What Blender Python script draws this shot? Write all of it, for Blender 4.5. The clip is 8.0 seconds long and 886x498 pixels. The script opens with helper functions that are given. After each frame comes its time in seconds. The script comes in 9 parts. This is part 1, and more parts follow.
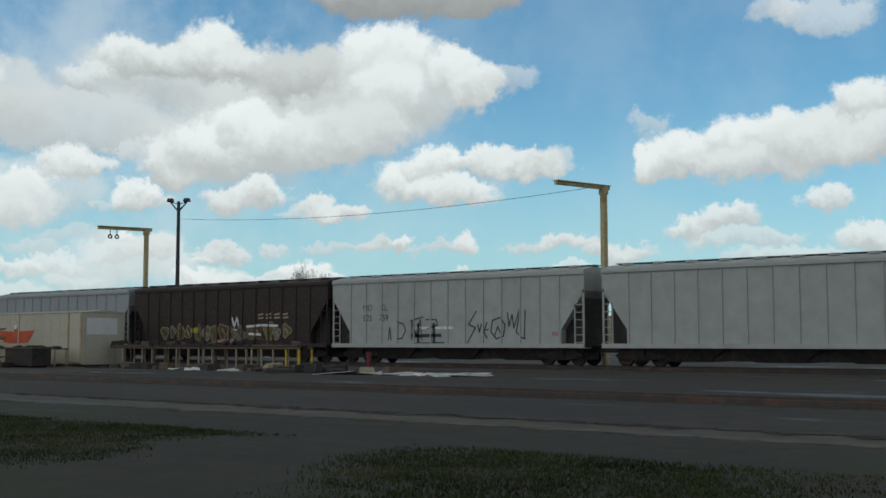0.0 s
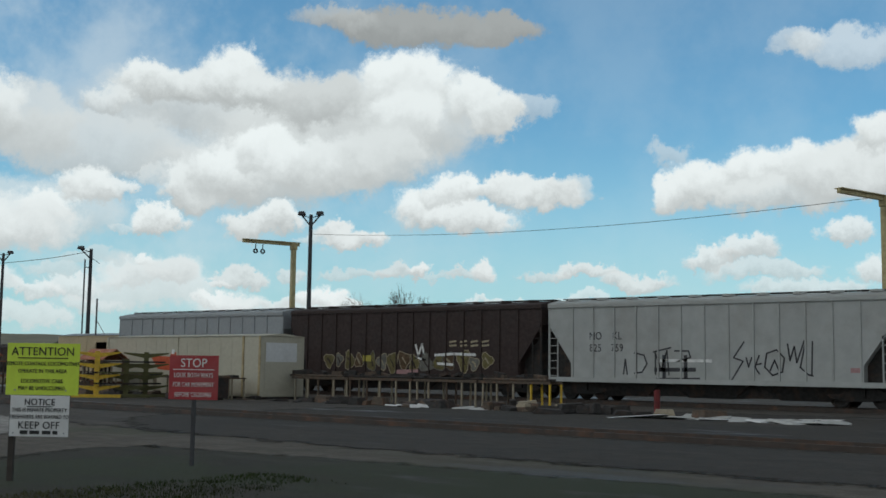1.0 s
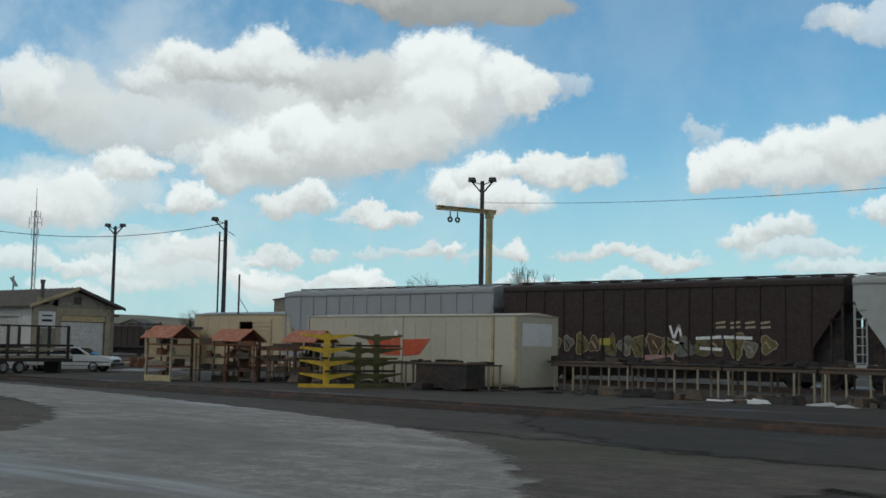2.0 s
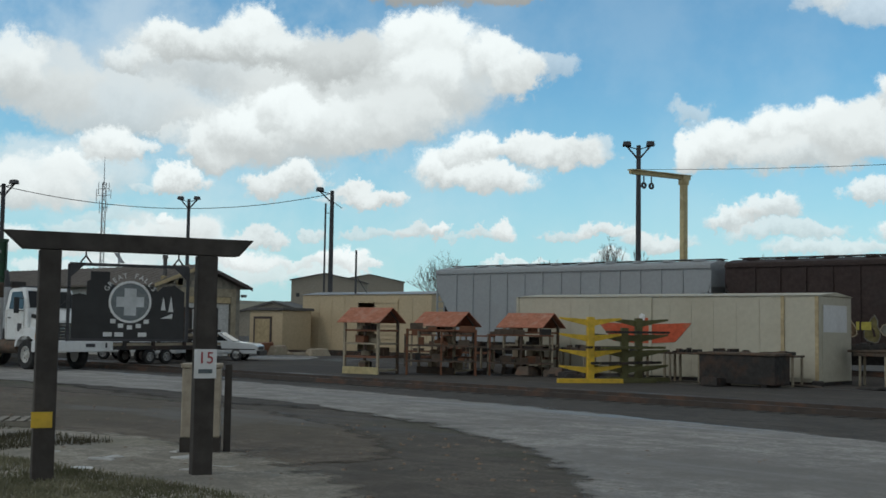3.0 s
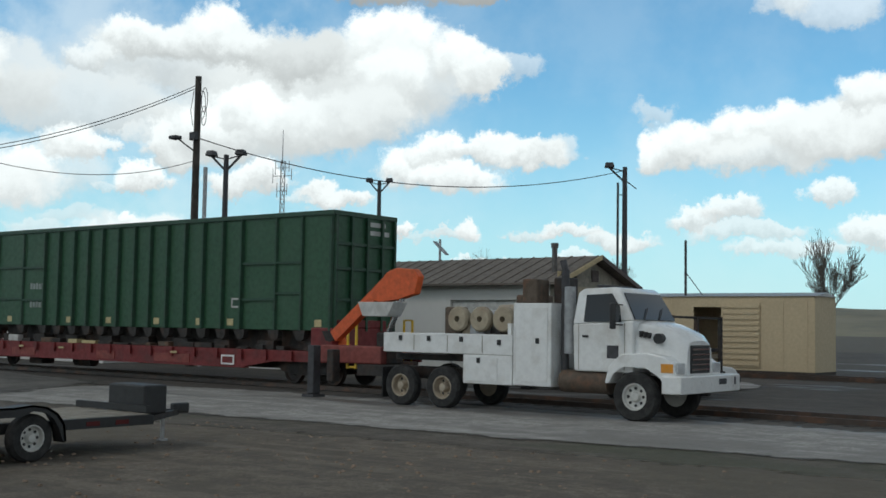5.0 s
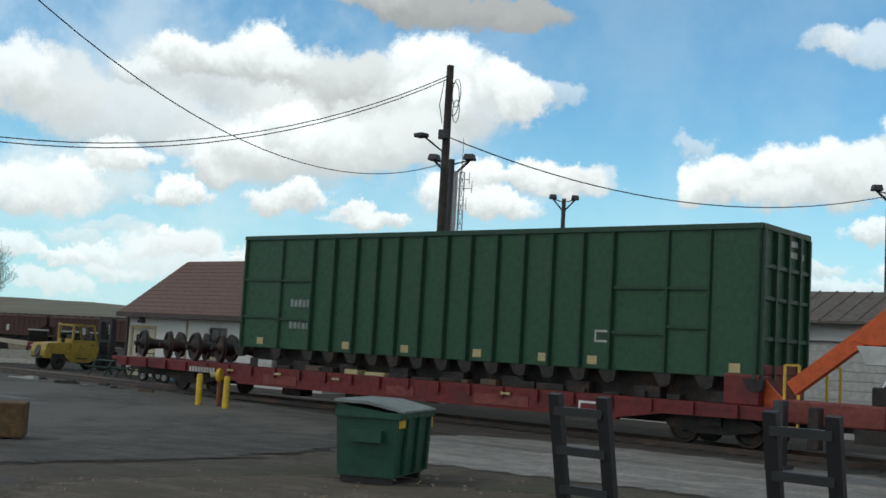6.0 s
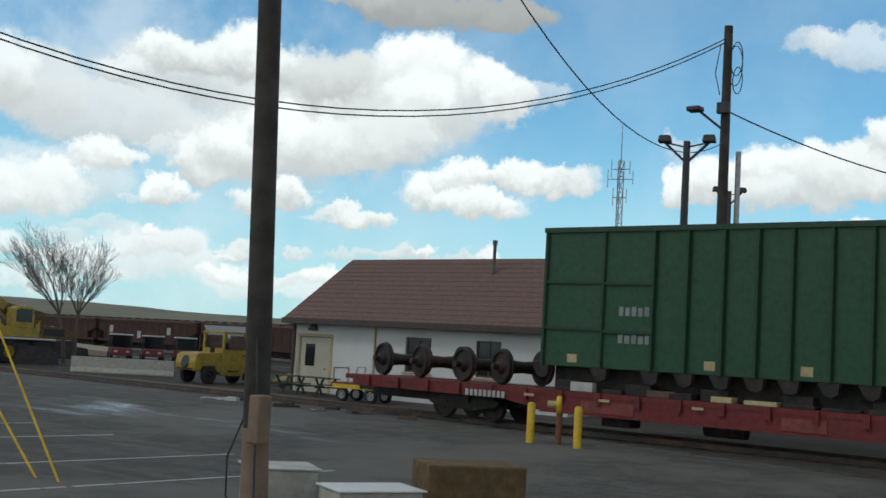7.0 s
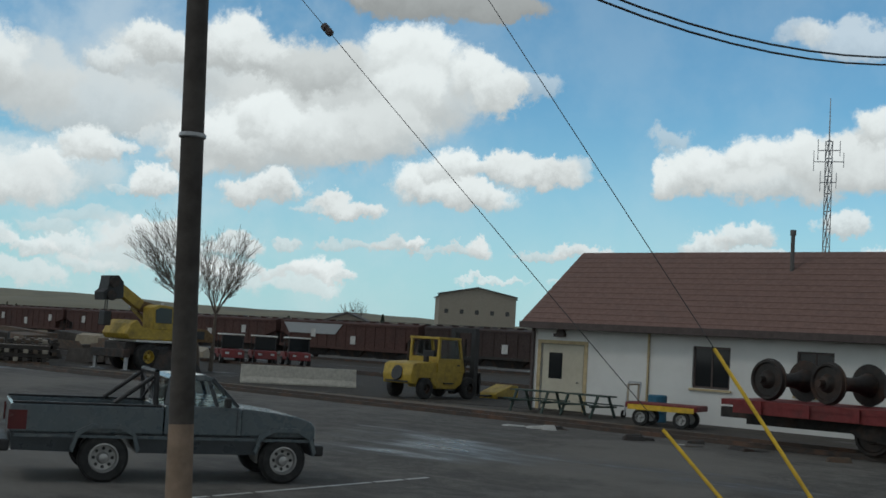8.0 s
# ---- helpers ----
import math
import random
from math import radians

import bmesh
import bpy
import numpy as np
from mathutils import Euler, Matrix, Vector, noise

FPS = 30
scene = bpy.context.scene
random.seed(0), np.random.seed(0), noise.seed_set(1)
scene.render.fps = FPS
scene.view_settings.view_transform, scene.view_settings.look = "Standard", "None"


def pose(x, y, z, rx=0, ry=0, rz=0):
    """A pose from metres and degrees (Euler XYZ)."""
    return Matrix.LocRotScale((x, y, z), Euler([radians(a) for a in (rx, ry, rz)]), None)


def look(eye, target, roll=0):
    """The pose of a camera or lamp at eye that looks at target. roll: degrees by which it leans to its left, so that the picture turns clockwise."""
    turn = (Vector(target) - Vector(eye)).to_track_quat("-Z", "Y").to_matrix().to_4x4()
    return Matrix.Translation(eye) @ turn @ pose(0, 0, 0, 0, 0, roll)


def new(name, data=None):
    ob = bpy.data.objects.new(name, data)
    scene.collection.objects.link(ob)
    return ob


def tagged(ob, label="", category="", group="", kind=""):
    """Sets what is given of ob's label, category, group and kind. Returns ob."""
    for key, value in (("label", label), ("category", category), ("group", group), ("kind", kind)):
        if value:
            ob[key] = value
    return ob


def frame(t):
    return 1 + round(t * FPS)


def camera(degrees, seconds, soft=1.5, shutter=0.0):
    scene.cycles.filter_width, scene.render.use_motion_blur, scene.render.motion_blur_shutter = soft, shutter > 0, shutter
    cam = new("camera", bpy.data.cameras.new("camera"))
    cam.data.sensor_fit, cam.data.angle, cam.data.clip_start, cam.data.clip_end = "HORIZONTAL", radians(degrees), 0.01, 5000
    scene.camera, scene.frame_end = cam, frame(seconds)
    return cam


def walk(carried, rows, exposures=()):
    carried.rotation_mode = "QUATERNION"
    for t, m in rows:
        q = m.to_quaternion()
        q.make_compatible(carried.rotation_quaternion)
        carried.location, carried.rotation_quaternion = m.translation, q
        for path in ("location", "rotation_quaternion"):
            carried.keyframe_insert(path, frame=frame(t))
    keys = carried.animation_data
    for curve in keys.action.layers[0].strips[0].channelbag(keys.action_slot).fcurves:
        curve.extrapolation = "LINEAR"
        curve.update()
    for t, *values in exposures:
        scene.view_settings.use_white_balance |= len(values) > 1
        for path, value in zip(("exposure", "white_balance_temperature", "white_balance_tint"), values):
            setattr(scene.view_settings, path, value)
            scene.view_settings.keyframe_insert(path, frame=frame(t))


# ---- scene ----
from mathutils.geometry import delaunay_2d_cdt
cam = camera(42.4, 8.0, soft=1.6, shutter=0.0)
PATH = [
    (0, (3.634, 0.303, 1.49), (2.402, 1.87, 1.649), -0.1),
    (0.5, (-3.527, 0.587, 1.592), (-4.751, 2.159, 1.766), 0.4),
    (1, (-10.581, 0.813, 1.672), (-11.835, 2.357, 1.879), 0.8),
    (1.5, (-17.411, 0.817, 1.723), (-18.712, 2.324, 1.915), 1.6),
    (1.7, (-20.179, 0.817, 1.745), (-21.484, 2.322, 1.928), 1.2),
    (3, (-37.537, 0.505, 1.834), (-38.821, 2.032, 1.97), 0.9),
    (3.5, (-44.162, 0.306, 1.858), (-45.442, 1.84, 1.958), 0.7),
    (4, (-50.896, -0.012, 1.949), (-52.144, 1.547, 2.071), 0.7),
    (5.3, (-67.952, -0.071, 2.09), (-69.188, 1.494, 2.232), 1.0),
    (5.5, (-70.538, -0.2, 2.084), (-71.795, 1.349, 2.234), 1.6),
    (5.7, (-73.136, -0.138, 2.039), (-74.405, 1.399, 2.202), 2.3),
    (6, (-77.104, -0.287, 2.149), (-78.387, 1.236, 2.326), 3.3),
    (6.5, (-83.619, -0.417, 2.186), (-84.9, 1.108, 2.371), 3.4),
    (6.9, (-88.799, -0.788, 2.102), (-90.062, 0.752, 2.283), 3.4),
    (7, (-90.031, -0.775, 2.113), (-91.294, 0.765, 2.291), 3.4),
    (7.5, (-96.441, -0.91, 2.235), (-97.708, 0.628, 2.403), 3.0),
    (7.7, (-99.048, -0.974, 2.19), (-100.305, 0.572, 2.36), 2.3),
    (8, (-102.97, -1.176, 2.195), (-104.22, 0.376, 2.359), 3.4),
]
walk(cam, [(t, look(eye, target, roll)) for t, eye, target, roll in PATH],
     exposures=[(0, -0.25), (1.5, -0.2), (3.0, -0.1), (3.5, 0.07), (4.0, 0.1), (5.5, 0.08), (6.5, 0.08), (7.5, -0.12), (8.0, -0.25)])

# ---- world, sun ----
SUN_ELEV, SUN_YAW = 46.0, 150.0   # degrees; yaw to the left from +y
world = bpy.data.worlds.new("world")
scene.world = world
world.use_nodes = True
WT = world.node_tree
WT.nodes.clear()


def wnode(kind, **kw):
    n = WT.nodes.new(kind)
    for k, v in kw.items():
        if k == "operation":
            n.operation = v
    return n


def wmath(op, a, b=None, c=None):
    n = wnode("ShaderNodeMath", operation=op)
    for slot, v in enumerate((a, b, c)):
        if v is None:
            continue
        if isinstance(v, (int, float)):
            n.inputs[slot].default_value = v
        else:
            WT.links.new(v, n.inputs[slot])
    return n.outputs[0]


def wvec(op, a, b=None, c=None):
    n = wnode("ShaderNodeVectorMath", operation=op)
    for slot, v in enumerate((a, b, c)):
        if v is None:
            continue
        if isinstance(v, tuple):
            n.inputs[slot].default_value = v
        else:
            WT.links.new(v, n.inputs[slot])
    return n.outputs["Value"] if op == "LENGTH" else n.outputs[0]


def wrange(v, a, b, lo, hi):
    n = WT.nodes.new("ShaderNodeMapRange")
    n.interpolation_type = "SMOOTHSTEP"
    WT.links.new(v, n.inputs["Value"])
    for key, val in (("From Min", a), ("From Max", b), ("To Min", lo), ("To Max", hi)):
        n.inputs[key].default_value = val
    return n.outputs[0]


def wnoise(vec, scale, detail, rough=0.55):
    n = WT.nodes.new("ShaderNodeTexNoise")
    n.inputs["Scale"].default_value, n.inputs["Detail"].default_value, n.inputs["Roughness"].default_value = scale, detail, rough
    WT.links.new(vec, n.inputs["Vector"])
    return n


def wmix(fac, a, b):
    n = WT.nodes.new("ShaderNodeMix")
    n.data_type = "RGBA"
    for key, v in ((0, fac), (6, a), (7, b)):
        if isinstance(v, (tuple, float)):
            n.inputs[key].default_value = v
        else:
            WT.links.new(v, n.inputs[key])
    return n.outputs[2]


sky = WT.nodes.new("ShaderNodeTexSky")
sky.sky_type, sky.sun_disc = "NISHITA", False
sky.sun_elevation, sky.sun_rotation = radians(SUN_ELEV), radians(-SUN_YAW)
sky.air_density, sky.dust_density, sky.ozone_density = 1.0, 0.6, 2.0
way = WT.nodes.new("ShaderNodeTexCoord").outputs["Generated"]
parts_of = WT.nodes.new("ShaderNodeSeparateXYZ")
WT.links.new(way, parts_of.inputs[0])
yaw_deg = wmath("MULTIPLY", wmath("ARCTAN2", wmath("MULTIPLY", parts_of.outputs[0], -1.0), parts_of.outputs[1]), 57.29578)
el_deg = wmath("MULTIPLY", wmath("ARCSINE", parts_of.outputs[2]), 57.29578)
flat = WT.nodes.new("ShaderNodeCombineXYZ")
WT.links.new(yaw_deg, flat.inputs[0])
WT.links.new(el_deg, flat.inputs[1])
# Ragged, billowing edges: the directions are bent by fine and coarse noise.
bend = wnoise(way, 28.0, 8.0, 0.66)
mottle = wmath("MULTIPLY_ADD", wnoise(way, 55.0, 6.0, 0.6).outputs[0], 0.5, -0.25)
bent = wvec("MULTIPLY_ADD", wvec("SUBTRACT", bend.outputs["Color"], (0.5, 0.5, 0.5)), (3.6, 3.0, 0.0), flat.outputs[0])
blue = wvec("MULTIPLY", sky.outputs[0], (0.074, 0.128, 0.139))
haze = wmix(wrange(el_deg, -0.5, 13.0, 0.75, 0.05), blue, (0.51, 0.80, 0.88, 1.0))
veil = wnoise(way, 7.0, 6.0, 0.6)
thin = wmath("MULTIPLY", wrange(veil.outputs[0], 0.38, 0.66, 0.0, 0.5), wrange(yaw_deg, 30.0, 60.0, 0.25, 1.0))
layers = [wmix(thin, haze, (0.80, 0.89, 0.91, 1.0))]


def puff(yaw, el, half_w, half_h, top, base, opacity):
    """A puff of cloud, laid over those before it: its direction and half its size in degrees, how bright its head and its base are."""
    w, h = half_w * 1.17, half_h * 1.15
    here = wvec("MULTIPLY_ADD", layers[-1], (1e-7, 1e-7, 1e-7), bent)   # one puff after the other
    local = wvec("MULTIPLY_ADD", here, (1 / w, 1 / h, 0.0), (-yaw / w, -el / h, 0.0))
    cover = wrange(wvec("LENGTH", local), 1.0, 0.62, 0.0, opacity)
    apart = WT.nodes.new("ShaderNodeSeparateXYZ")
    WT.links.new(local, apart.inputs[0])
    lit = wrange(wmath("ADD", apart.outputs[1], mottle), -0.85, 0.45, base, top)
    tone = WT.nodes.new("ShaderNodeCombineColor")
    for slot, gain in enumerate((0.93, 1.0, 1.0)):
        WT.links.new(wmath("MULTIPLY", lit, gain), tone.inputs[slot])
    layers.append(wmix(cover, layers[-1], tone.outputs[0]))


# broad grey bodies
puff(49.1, 12.8, 8.0, 1.9, 0.86, 0.6, 0.9), puff(44.6, 11.6, 6.5, 2.6, 0.86, 0.62, 0.95), puff(56.3, 10.5, 4.9, 1.7, 0.84, 0.64, 0.85)
puff(48.2, 9.7, 5.8, 1.9, 0.84, 0.62, 0.95), puff(59.6, 11.4, 2.7, 1.9, 0.84, 0.64, 0.8), puff(58.5, 7.3, 3.8, 1.6, 0.9, 0.68, 0.6)
puff(40.6, 12.7, 4.8, 2.2, 0.88, 0.64, 0.9)
# upper row of bright heads
puff(55.8, 12.6, 1.3, 0.8, 0.95, 0.6, 0.8), puff(53.6, 13.6, 1.8, 1.1, 1, 0.58, 1), puff(51.6, 13.6, 1.7, 1.1, 0.97, 0.55, 1)
puff(49.9, 14.2, 1.6, 1.4, 1.02, 0.55, 1), puff(48.2, 13.5, 1.6, 1.1, 0.95, 0.56, 1), puff(45.6, 13.1, 2.5, 1.3, 0.78, 0.56, 0.95)
puff(42.0, 14.3, 1.6, 1.4, 1.04, 0.72, 1), puff(40.4, 14.3, 1.8, 1.6, 1.04, 0.74, 1), puff(40.9, 12.5, 1.8, 1.7, 1, 0.7, 1)
puff(37.7, 13.4, 1.4, 1.2, 1.03, 0.7, 1), puff(36.4, 12.7, 1.2, 1.2, 1, 0.66, 1), puff(34.7, 13.0, 1.7, 0.8, 0.9, 0.66, 0.5)
# lower row
puff(51.8, 8.6, 1.7, 1.1, 0.98, 0.62, 1), puff(49.9, 9.6, 2.2, 1.5, 1.04, 0.62, 1), puff(48.2, 10.7, 1.7, 1.3, 1.05, 0.7, 1)
puff(46.5, 10.0, 2.0, 1.4, 1.03, 0.64, 1), puff(44.6, 9.8, 2.3, 1.6, 0.95, 0.62, 0.95), puff(42.3, 10.4, 2.4, 1.7, 0.9, 0.62, 0.9)
# single puffs
puff(56.4, 8.6, 1.5, 1.0, 1.02, 0.66, 1), puff(55.2, 8.4, 0.8, 0.6, 1, 0.66, 0.9), puff(53.8, 9.1, 0.7, 0.5, 0.9, 0.7, 0.6)
puff(58.5, 7.4, 1.5, 1.0, 1.03, 0.66, 1), puff(59.1, 6.3, 1.3, 0.7, 0.95, 0.64, 0.9), puff(53.2, 7.1, 1.3, 0.7, 1.02, 0.62, 1)
puff(54.8, 6.7, 0.8, 0.3, 0.9, 0.7, 0.5), puff(48.7, 7.0, 1.4, 0.7, 0.95, 0.64, 1), puff(47.3, 7.3, 1.3, 0.8, 1, 0.62, 1)
puff(44.5, 6.6, 1.4, 0.6, 0.95, 0.66, 1), puff(43.1, 6.4, 1.3, 0.5, 0.95, 0.66, 1), puff(45.7, 6.2, 0.8, 0.3, 0.9, 0.7, 0.6)
# middle cloud
puff(40.0, 7.9, 1.7, 1.1, 1.04, 0.62, 1), puff(38.6, 8.7, 1.6, 1.0, 1.04, 0.66, 1), puff(37.8, 7.5, 2.6, 0.8, 1, 0.64, 1)
puff(37.5, 9.0, 0.9, 0.7, 1.05, 0.7, 1), puff(36.0, 9.0, 1.3, 0.8, 1, 0.62, 1), puff(34.0, 8.6, 2.3, 0.8, 0.98, 0.64, 1)
puff(32.4, 8.9, 1.4, 0.6, 0.9, 0.66, 0.6)
# high dark bases
puff(40.6, 16.9, 5.4, 1.0, 0.46, 0.38, 1), puff(36.2, 16.8, 2.5, 0.8, 0.46, 0.39, 1), puff(44.6, 17.1, 2.2, 0.7, 0.6, 0.45, 0.7)
# side bank
puff(27.8, 8.8, 1.2, 1.1, 1.02, 0.64, 1), puff(26.1, 9.1, 1.7, 1.2, 1.03, 0.62, 1), puff(23.9, 9.7, 1.7, 1.3, 1.03, 0.6, 1)
puff(21.3, 9.8, 1.9, 1.3, 1.02, 0.6, 1), puff(22.9, 8.5, 3.5, 1.0, 0.92, 0.62, 0.95), puff(19.5, 9.4, 2.8, 1.5, 0.95, 0.62, 1)
puff(17.6, 11.1, 1.6, 1.3, 1, 0.62, 1), puff(17.3, 9.4, 1.5, 1.2, 0.92, 0.6, 1), puff(27.8, 10.6, 1.2, 0.7, 0.85, 0.7, 0.5)
puff(19.4, 15.4, 2.4, 1.0, 0.98, 0.7, 0.6), puff(21.2, 15.7, 1.6, 0.7, 0.93, 0.7, 0.5)
# low rows
puff(49.1, 4.4, 1.2, 0.5, 0.9, 0.66, 0.9), puff(50.1, 4.2, 0.6, 0.3, 0.95, 0.7, 0.9), puff(46.9, 4.7, 0.6, 0.3, 0.9, 0.7, 0.7)
puff(43.4, 4.5, 2.0, 0.3, 0.84, 0.68, 0.6), puff(41.7, 4.7, 1.1, 0.4, 0.86, 0.66, 0.8), puff(40.3, 4.8, 0.9, 0.4, 0.98, 0.66, 1)
puff(39.1, 4.4, 0.9, 0.2, 0.84, 0.7, 0.5), puff(37.0, 4.9, 0.9, 0.5, 0.96, 0.66, 1), puff(37.7, 4.6, 1.4, 0.3, 0.84, 0.66, 0.7)
puff(34.0, 4.7, 1.4, 0.3, 0.84, 0.66, 0.7), puff(32.0, 4.9, 1.7, 0.4, 0.92, 0.66, 0.9), puff(29.5, 4.5, 1.9, 0.5, 0.92, 0.66, 0.9)
puff(25.7, 5.6, 1.6, 0.6, 0.98, 0.64, 0.9), puff(24.0, 6.0, 1.3, 0.7, 0.98, 0.66, 0.9), puff(23.2, 4.9, 2.9, 0.5, 0.9, 0.68, 0.7)
puff(19.5, 6.8, 1.3, 0.6, 0.98, 0.66, 0.9), puff(17.6, 4.8, 1.5, 0.7, 0.98, 0.64, 0.9), puff(21.2, 4.0, 3.1, 0.5, 0.92, 0.68, 0.7)
# soft banks low on the open side
puff(53.2, 3.9, 3.0, 1.4, 0.98, 0.8, 0.75), puff(49.2, 2.8, 2.1, 1.0, 0.97, 0.8, 0.7), puff(58.9, 2.1, 2.0, 0.6, 0.93, 0.8, 0.7)
puff(56.1, 5.0, 1.9, 0.5, 0.86, 0.74, 0.45), puff(45.5, 2.6, 1.8, 0.7, 0.97, 0.82, 0.7), puff(59.3, 6.6, 2.6, 1.3, 0.99, 0.72, 0.75)
# towards the horizon
puff(53.6, 4.9, 0.8, 0.4, 1.03, 0.75, 0.9), puff(52.5, 4.4, 1.4, 0.7, 0.92, 0.72, 0.8), puff(53.9, 4.1, 1.6, 0.6, 0.92, 0.74, 0.7)
puff(56.9, 3.6, 1.6, 0.6, 0.98, 0.74, 0.8), puff(58.7, 3.4, 1.3, 0.5, 1, 0.74, 0.85), puff(56.1, 2.9, 1.6, 0.4, 0.92, 0.76, 0.7)
puff(58.0, 4.4, 1.5, 0.4, 0.88, 0.74, 0.5), puff(50.2, 3.2, 1.2, 0.5, 1.03, 0.78, 1), puff(49.2, 3.1, 1.1, 0.5, 0.98, 0.78, 0.9)
puff(46.7, 3.1, 1.7, 0.4, 0.95, 0.78, 0.8), puff(45.1, 3.4, 1.3, 0.6, 1.04, 0.78, 1), puff(43.8, 3.1, 0.8, 0.3, 0.98, 0.78, 0.9)
puff(61.1, 11.8, 1.7, 1.7, 0.98, 0.62, 0.9), puff(61.2, 6.4, 1.7, 1.2, 1, 0.64, 0.9), puff(61.4, 3.7, 2.0, 0.7, 0.98, 0.72, 0.8)
puff(36.0, 3.2, 1.7, 0.2, 0.98, 0.8, 0.7), puff(31.8, 3.4, 1.7, 0.3, 0.98, 0.8, 0.6)

# Broken cloud over the rest of the sky, clear of the part given above.
wide = wnoise(way, 3.2, 6.0, 0.55)
aside = wrange(wmath("ABSOLUTE", wmath("SUBTRACT", yaw_deg, 39.0)), 24.0, 32.0, 0.0, 1.0)
above = wrange(el_deg, 19.0, 25.0, 0.0, 1.0)
open_sky = wmath("MAXIMUM", aside, above)
rest = wmath("MULTIPLY_ADD", wmath("SUBTRACT", wide.outputs[0], 0.36), 4.0, wmath("MULTIPLY_ADD", open_sky, 3.0, -3.0))
cover = wrange(rest, -0.12, 0.5, 0.0, 0.95)
grain = wnoise(way, 9.0, 6.0, 0.6)
white = wmix(wrange(grain.outputs[0], 0.35, 0.65, 0.0, 1.0), (0.80, 0.85, 0.85, 1.0), (0.47, 0.51, 0.52, 1.0))
# the rain cloud overhead is heavy and grey below
white = wmix(wmath("MULTIPLY", wrange(el_deg, 19.0, 34.0, 0.0, 1.0), 0.85), white, (0.19, 0.205, 0.213, 1.0))
shown = wmix(cover, layers[-1], white)
back = WT.nodes.new("ShaderNodeBackground")
WT.links.new(shown, back.inputs[0])
back.inputs[1].default_value = 1.0
WT.links.new(back.outputs[0], WT.nodes.new("ShaderNodeOutputWorld").inputs[0])

sun_data = bpy.data.lights.new("sun", "SUN")
sun_data.energy, sun_data.angle, sun_data.color = 0.5, radians(12), (1.0, 0.96, 0.9)
sun = new("sun", sun_data)
sun.rotation_euler = (radians(90 - SUN_ELEV), 0, radians(SUN_YAW + 180))


# ---- materials ----
def mat(name, color, rough=0.6, metal=0.0, grain=(6.0, 60.0), vary=0.2, bump=0.06, dirt=None, dirt_amount=0.4, dirt_scale=1.3, spec=0.5, coat=0.0):
    """A painted, wooden or earthen surface: base colour with grain at two sizes, stains of their own shape and fine relief."""
    m = bpy.data.materials.new(name)
    m.use_nodes = True
    nt = m.node_tree
    b = nt.nodes["Principled BSDF"]
    tc = nt.nodes.new("ShaderNodeTexCoord")
    info = nt.nodes.new("ShaderNodeObjectInfo")
    shift = nt.nodes.new("ShaderNodeVectorMath")
    shift.operation = "MULTIPLY_ADD"
    nt.links.new(info.outputs["Random"], shift.inputs[0])
    shift.inputs[1].default_value = (37.0, 11.0, 23.0)
    nt.links.new(tc.outputs["Object"], shift.inputs[2])
    vec = shift.outputs[0]

    def tex(scale, detail):
        n = nt.nodes.new("ShaderNodeTexNoise")
        n.inputs["Scale"].default_value, n.inputs["Detail"].default_value, n.inputs["Roughness"].default_value = scale, detail, 0.62
        nt.links.new(vec, n.inputs["Vector"])
        return n.outputs[0]

    def mixed(fac, a, c):
        n = nt.nodes.new("ShaderNodeMix")
        n.data_type = "RGBA"
        for key, v in ((0, fac), (6, a), (7, c)):
            if isinstance(v, (tuple, float)):
                n.inputs[key].default_value = v
            else:
                nt.links.new(v, n.inputs[key])
        return n.outputs[2]

    def ranged(v, a, c, lo, hi):
        n = nt.nodes.new("ShaderNodeMapRange")
        nt.links.new(v, n.inputs[0])
        for k, val in enumerate((a, c, lo, hi)):
            n.inputs[k + 1].default_value = val
        return n.outputs[0]

    lo = tuple(max(0.0, c * (1 - vary)) for c in color) + (1.0,)
    hi = tuple(min(1.0, c * (1 + vary)) for c in color) + (1.0,)
    coarse, fine = tex(grain[0], 5.0), tex(grain[1], 4.0)
    col = mixed(ranged(coarse, 0.32, 0.68, 0.0, 1.0), lo, hi)
    col = mixed(ranged(fine, 0.35, 0.7, 0.0, 0.2), col, lo)
    rgh = ranged(coarse, 0.3, 0.7, min(1.0, rough * 1.15), rough * 0.85)
    if dirt:
        spots = ranged(tex(dirt_scale, 8.0), 0.5, 0.68, 0.0, dirt_amount)
        col = mixed(spots, col, tuple(dirt) + (1.0,))
    nt.links.new(col, b.inputs["Base Color"])
    nt.links.new(rgh, b.inputs["Roughness"])
    b.inputs["Metallic"].default_value = metal
    b.inputs["Specular IOR Level"].default_value = spec
    b.inputs["Coat Weight"].default_value = coat
    if bump:
        bp = nt.nodes.new("ShaderNodeBump")
        bp.inputs["Strength"].default_value, bp.inputs["Distance"].default_value = bump, 0.02
        nt.links.new(fine, bp.inputs["Height"])
        nt.links.new(bp.outputs[0], b.inputs["Normal"])
    return m


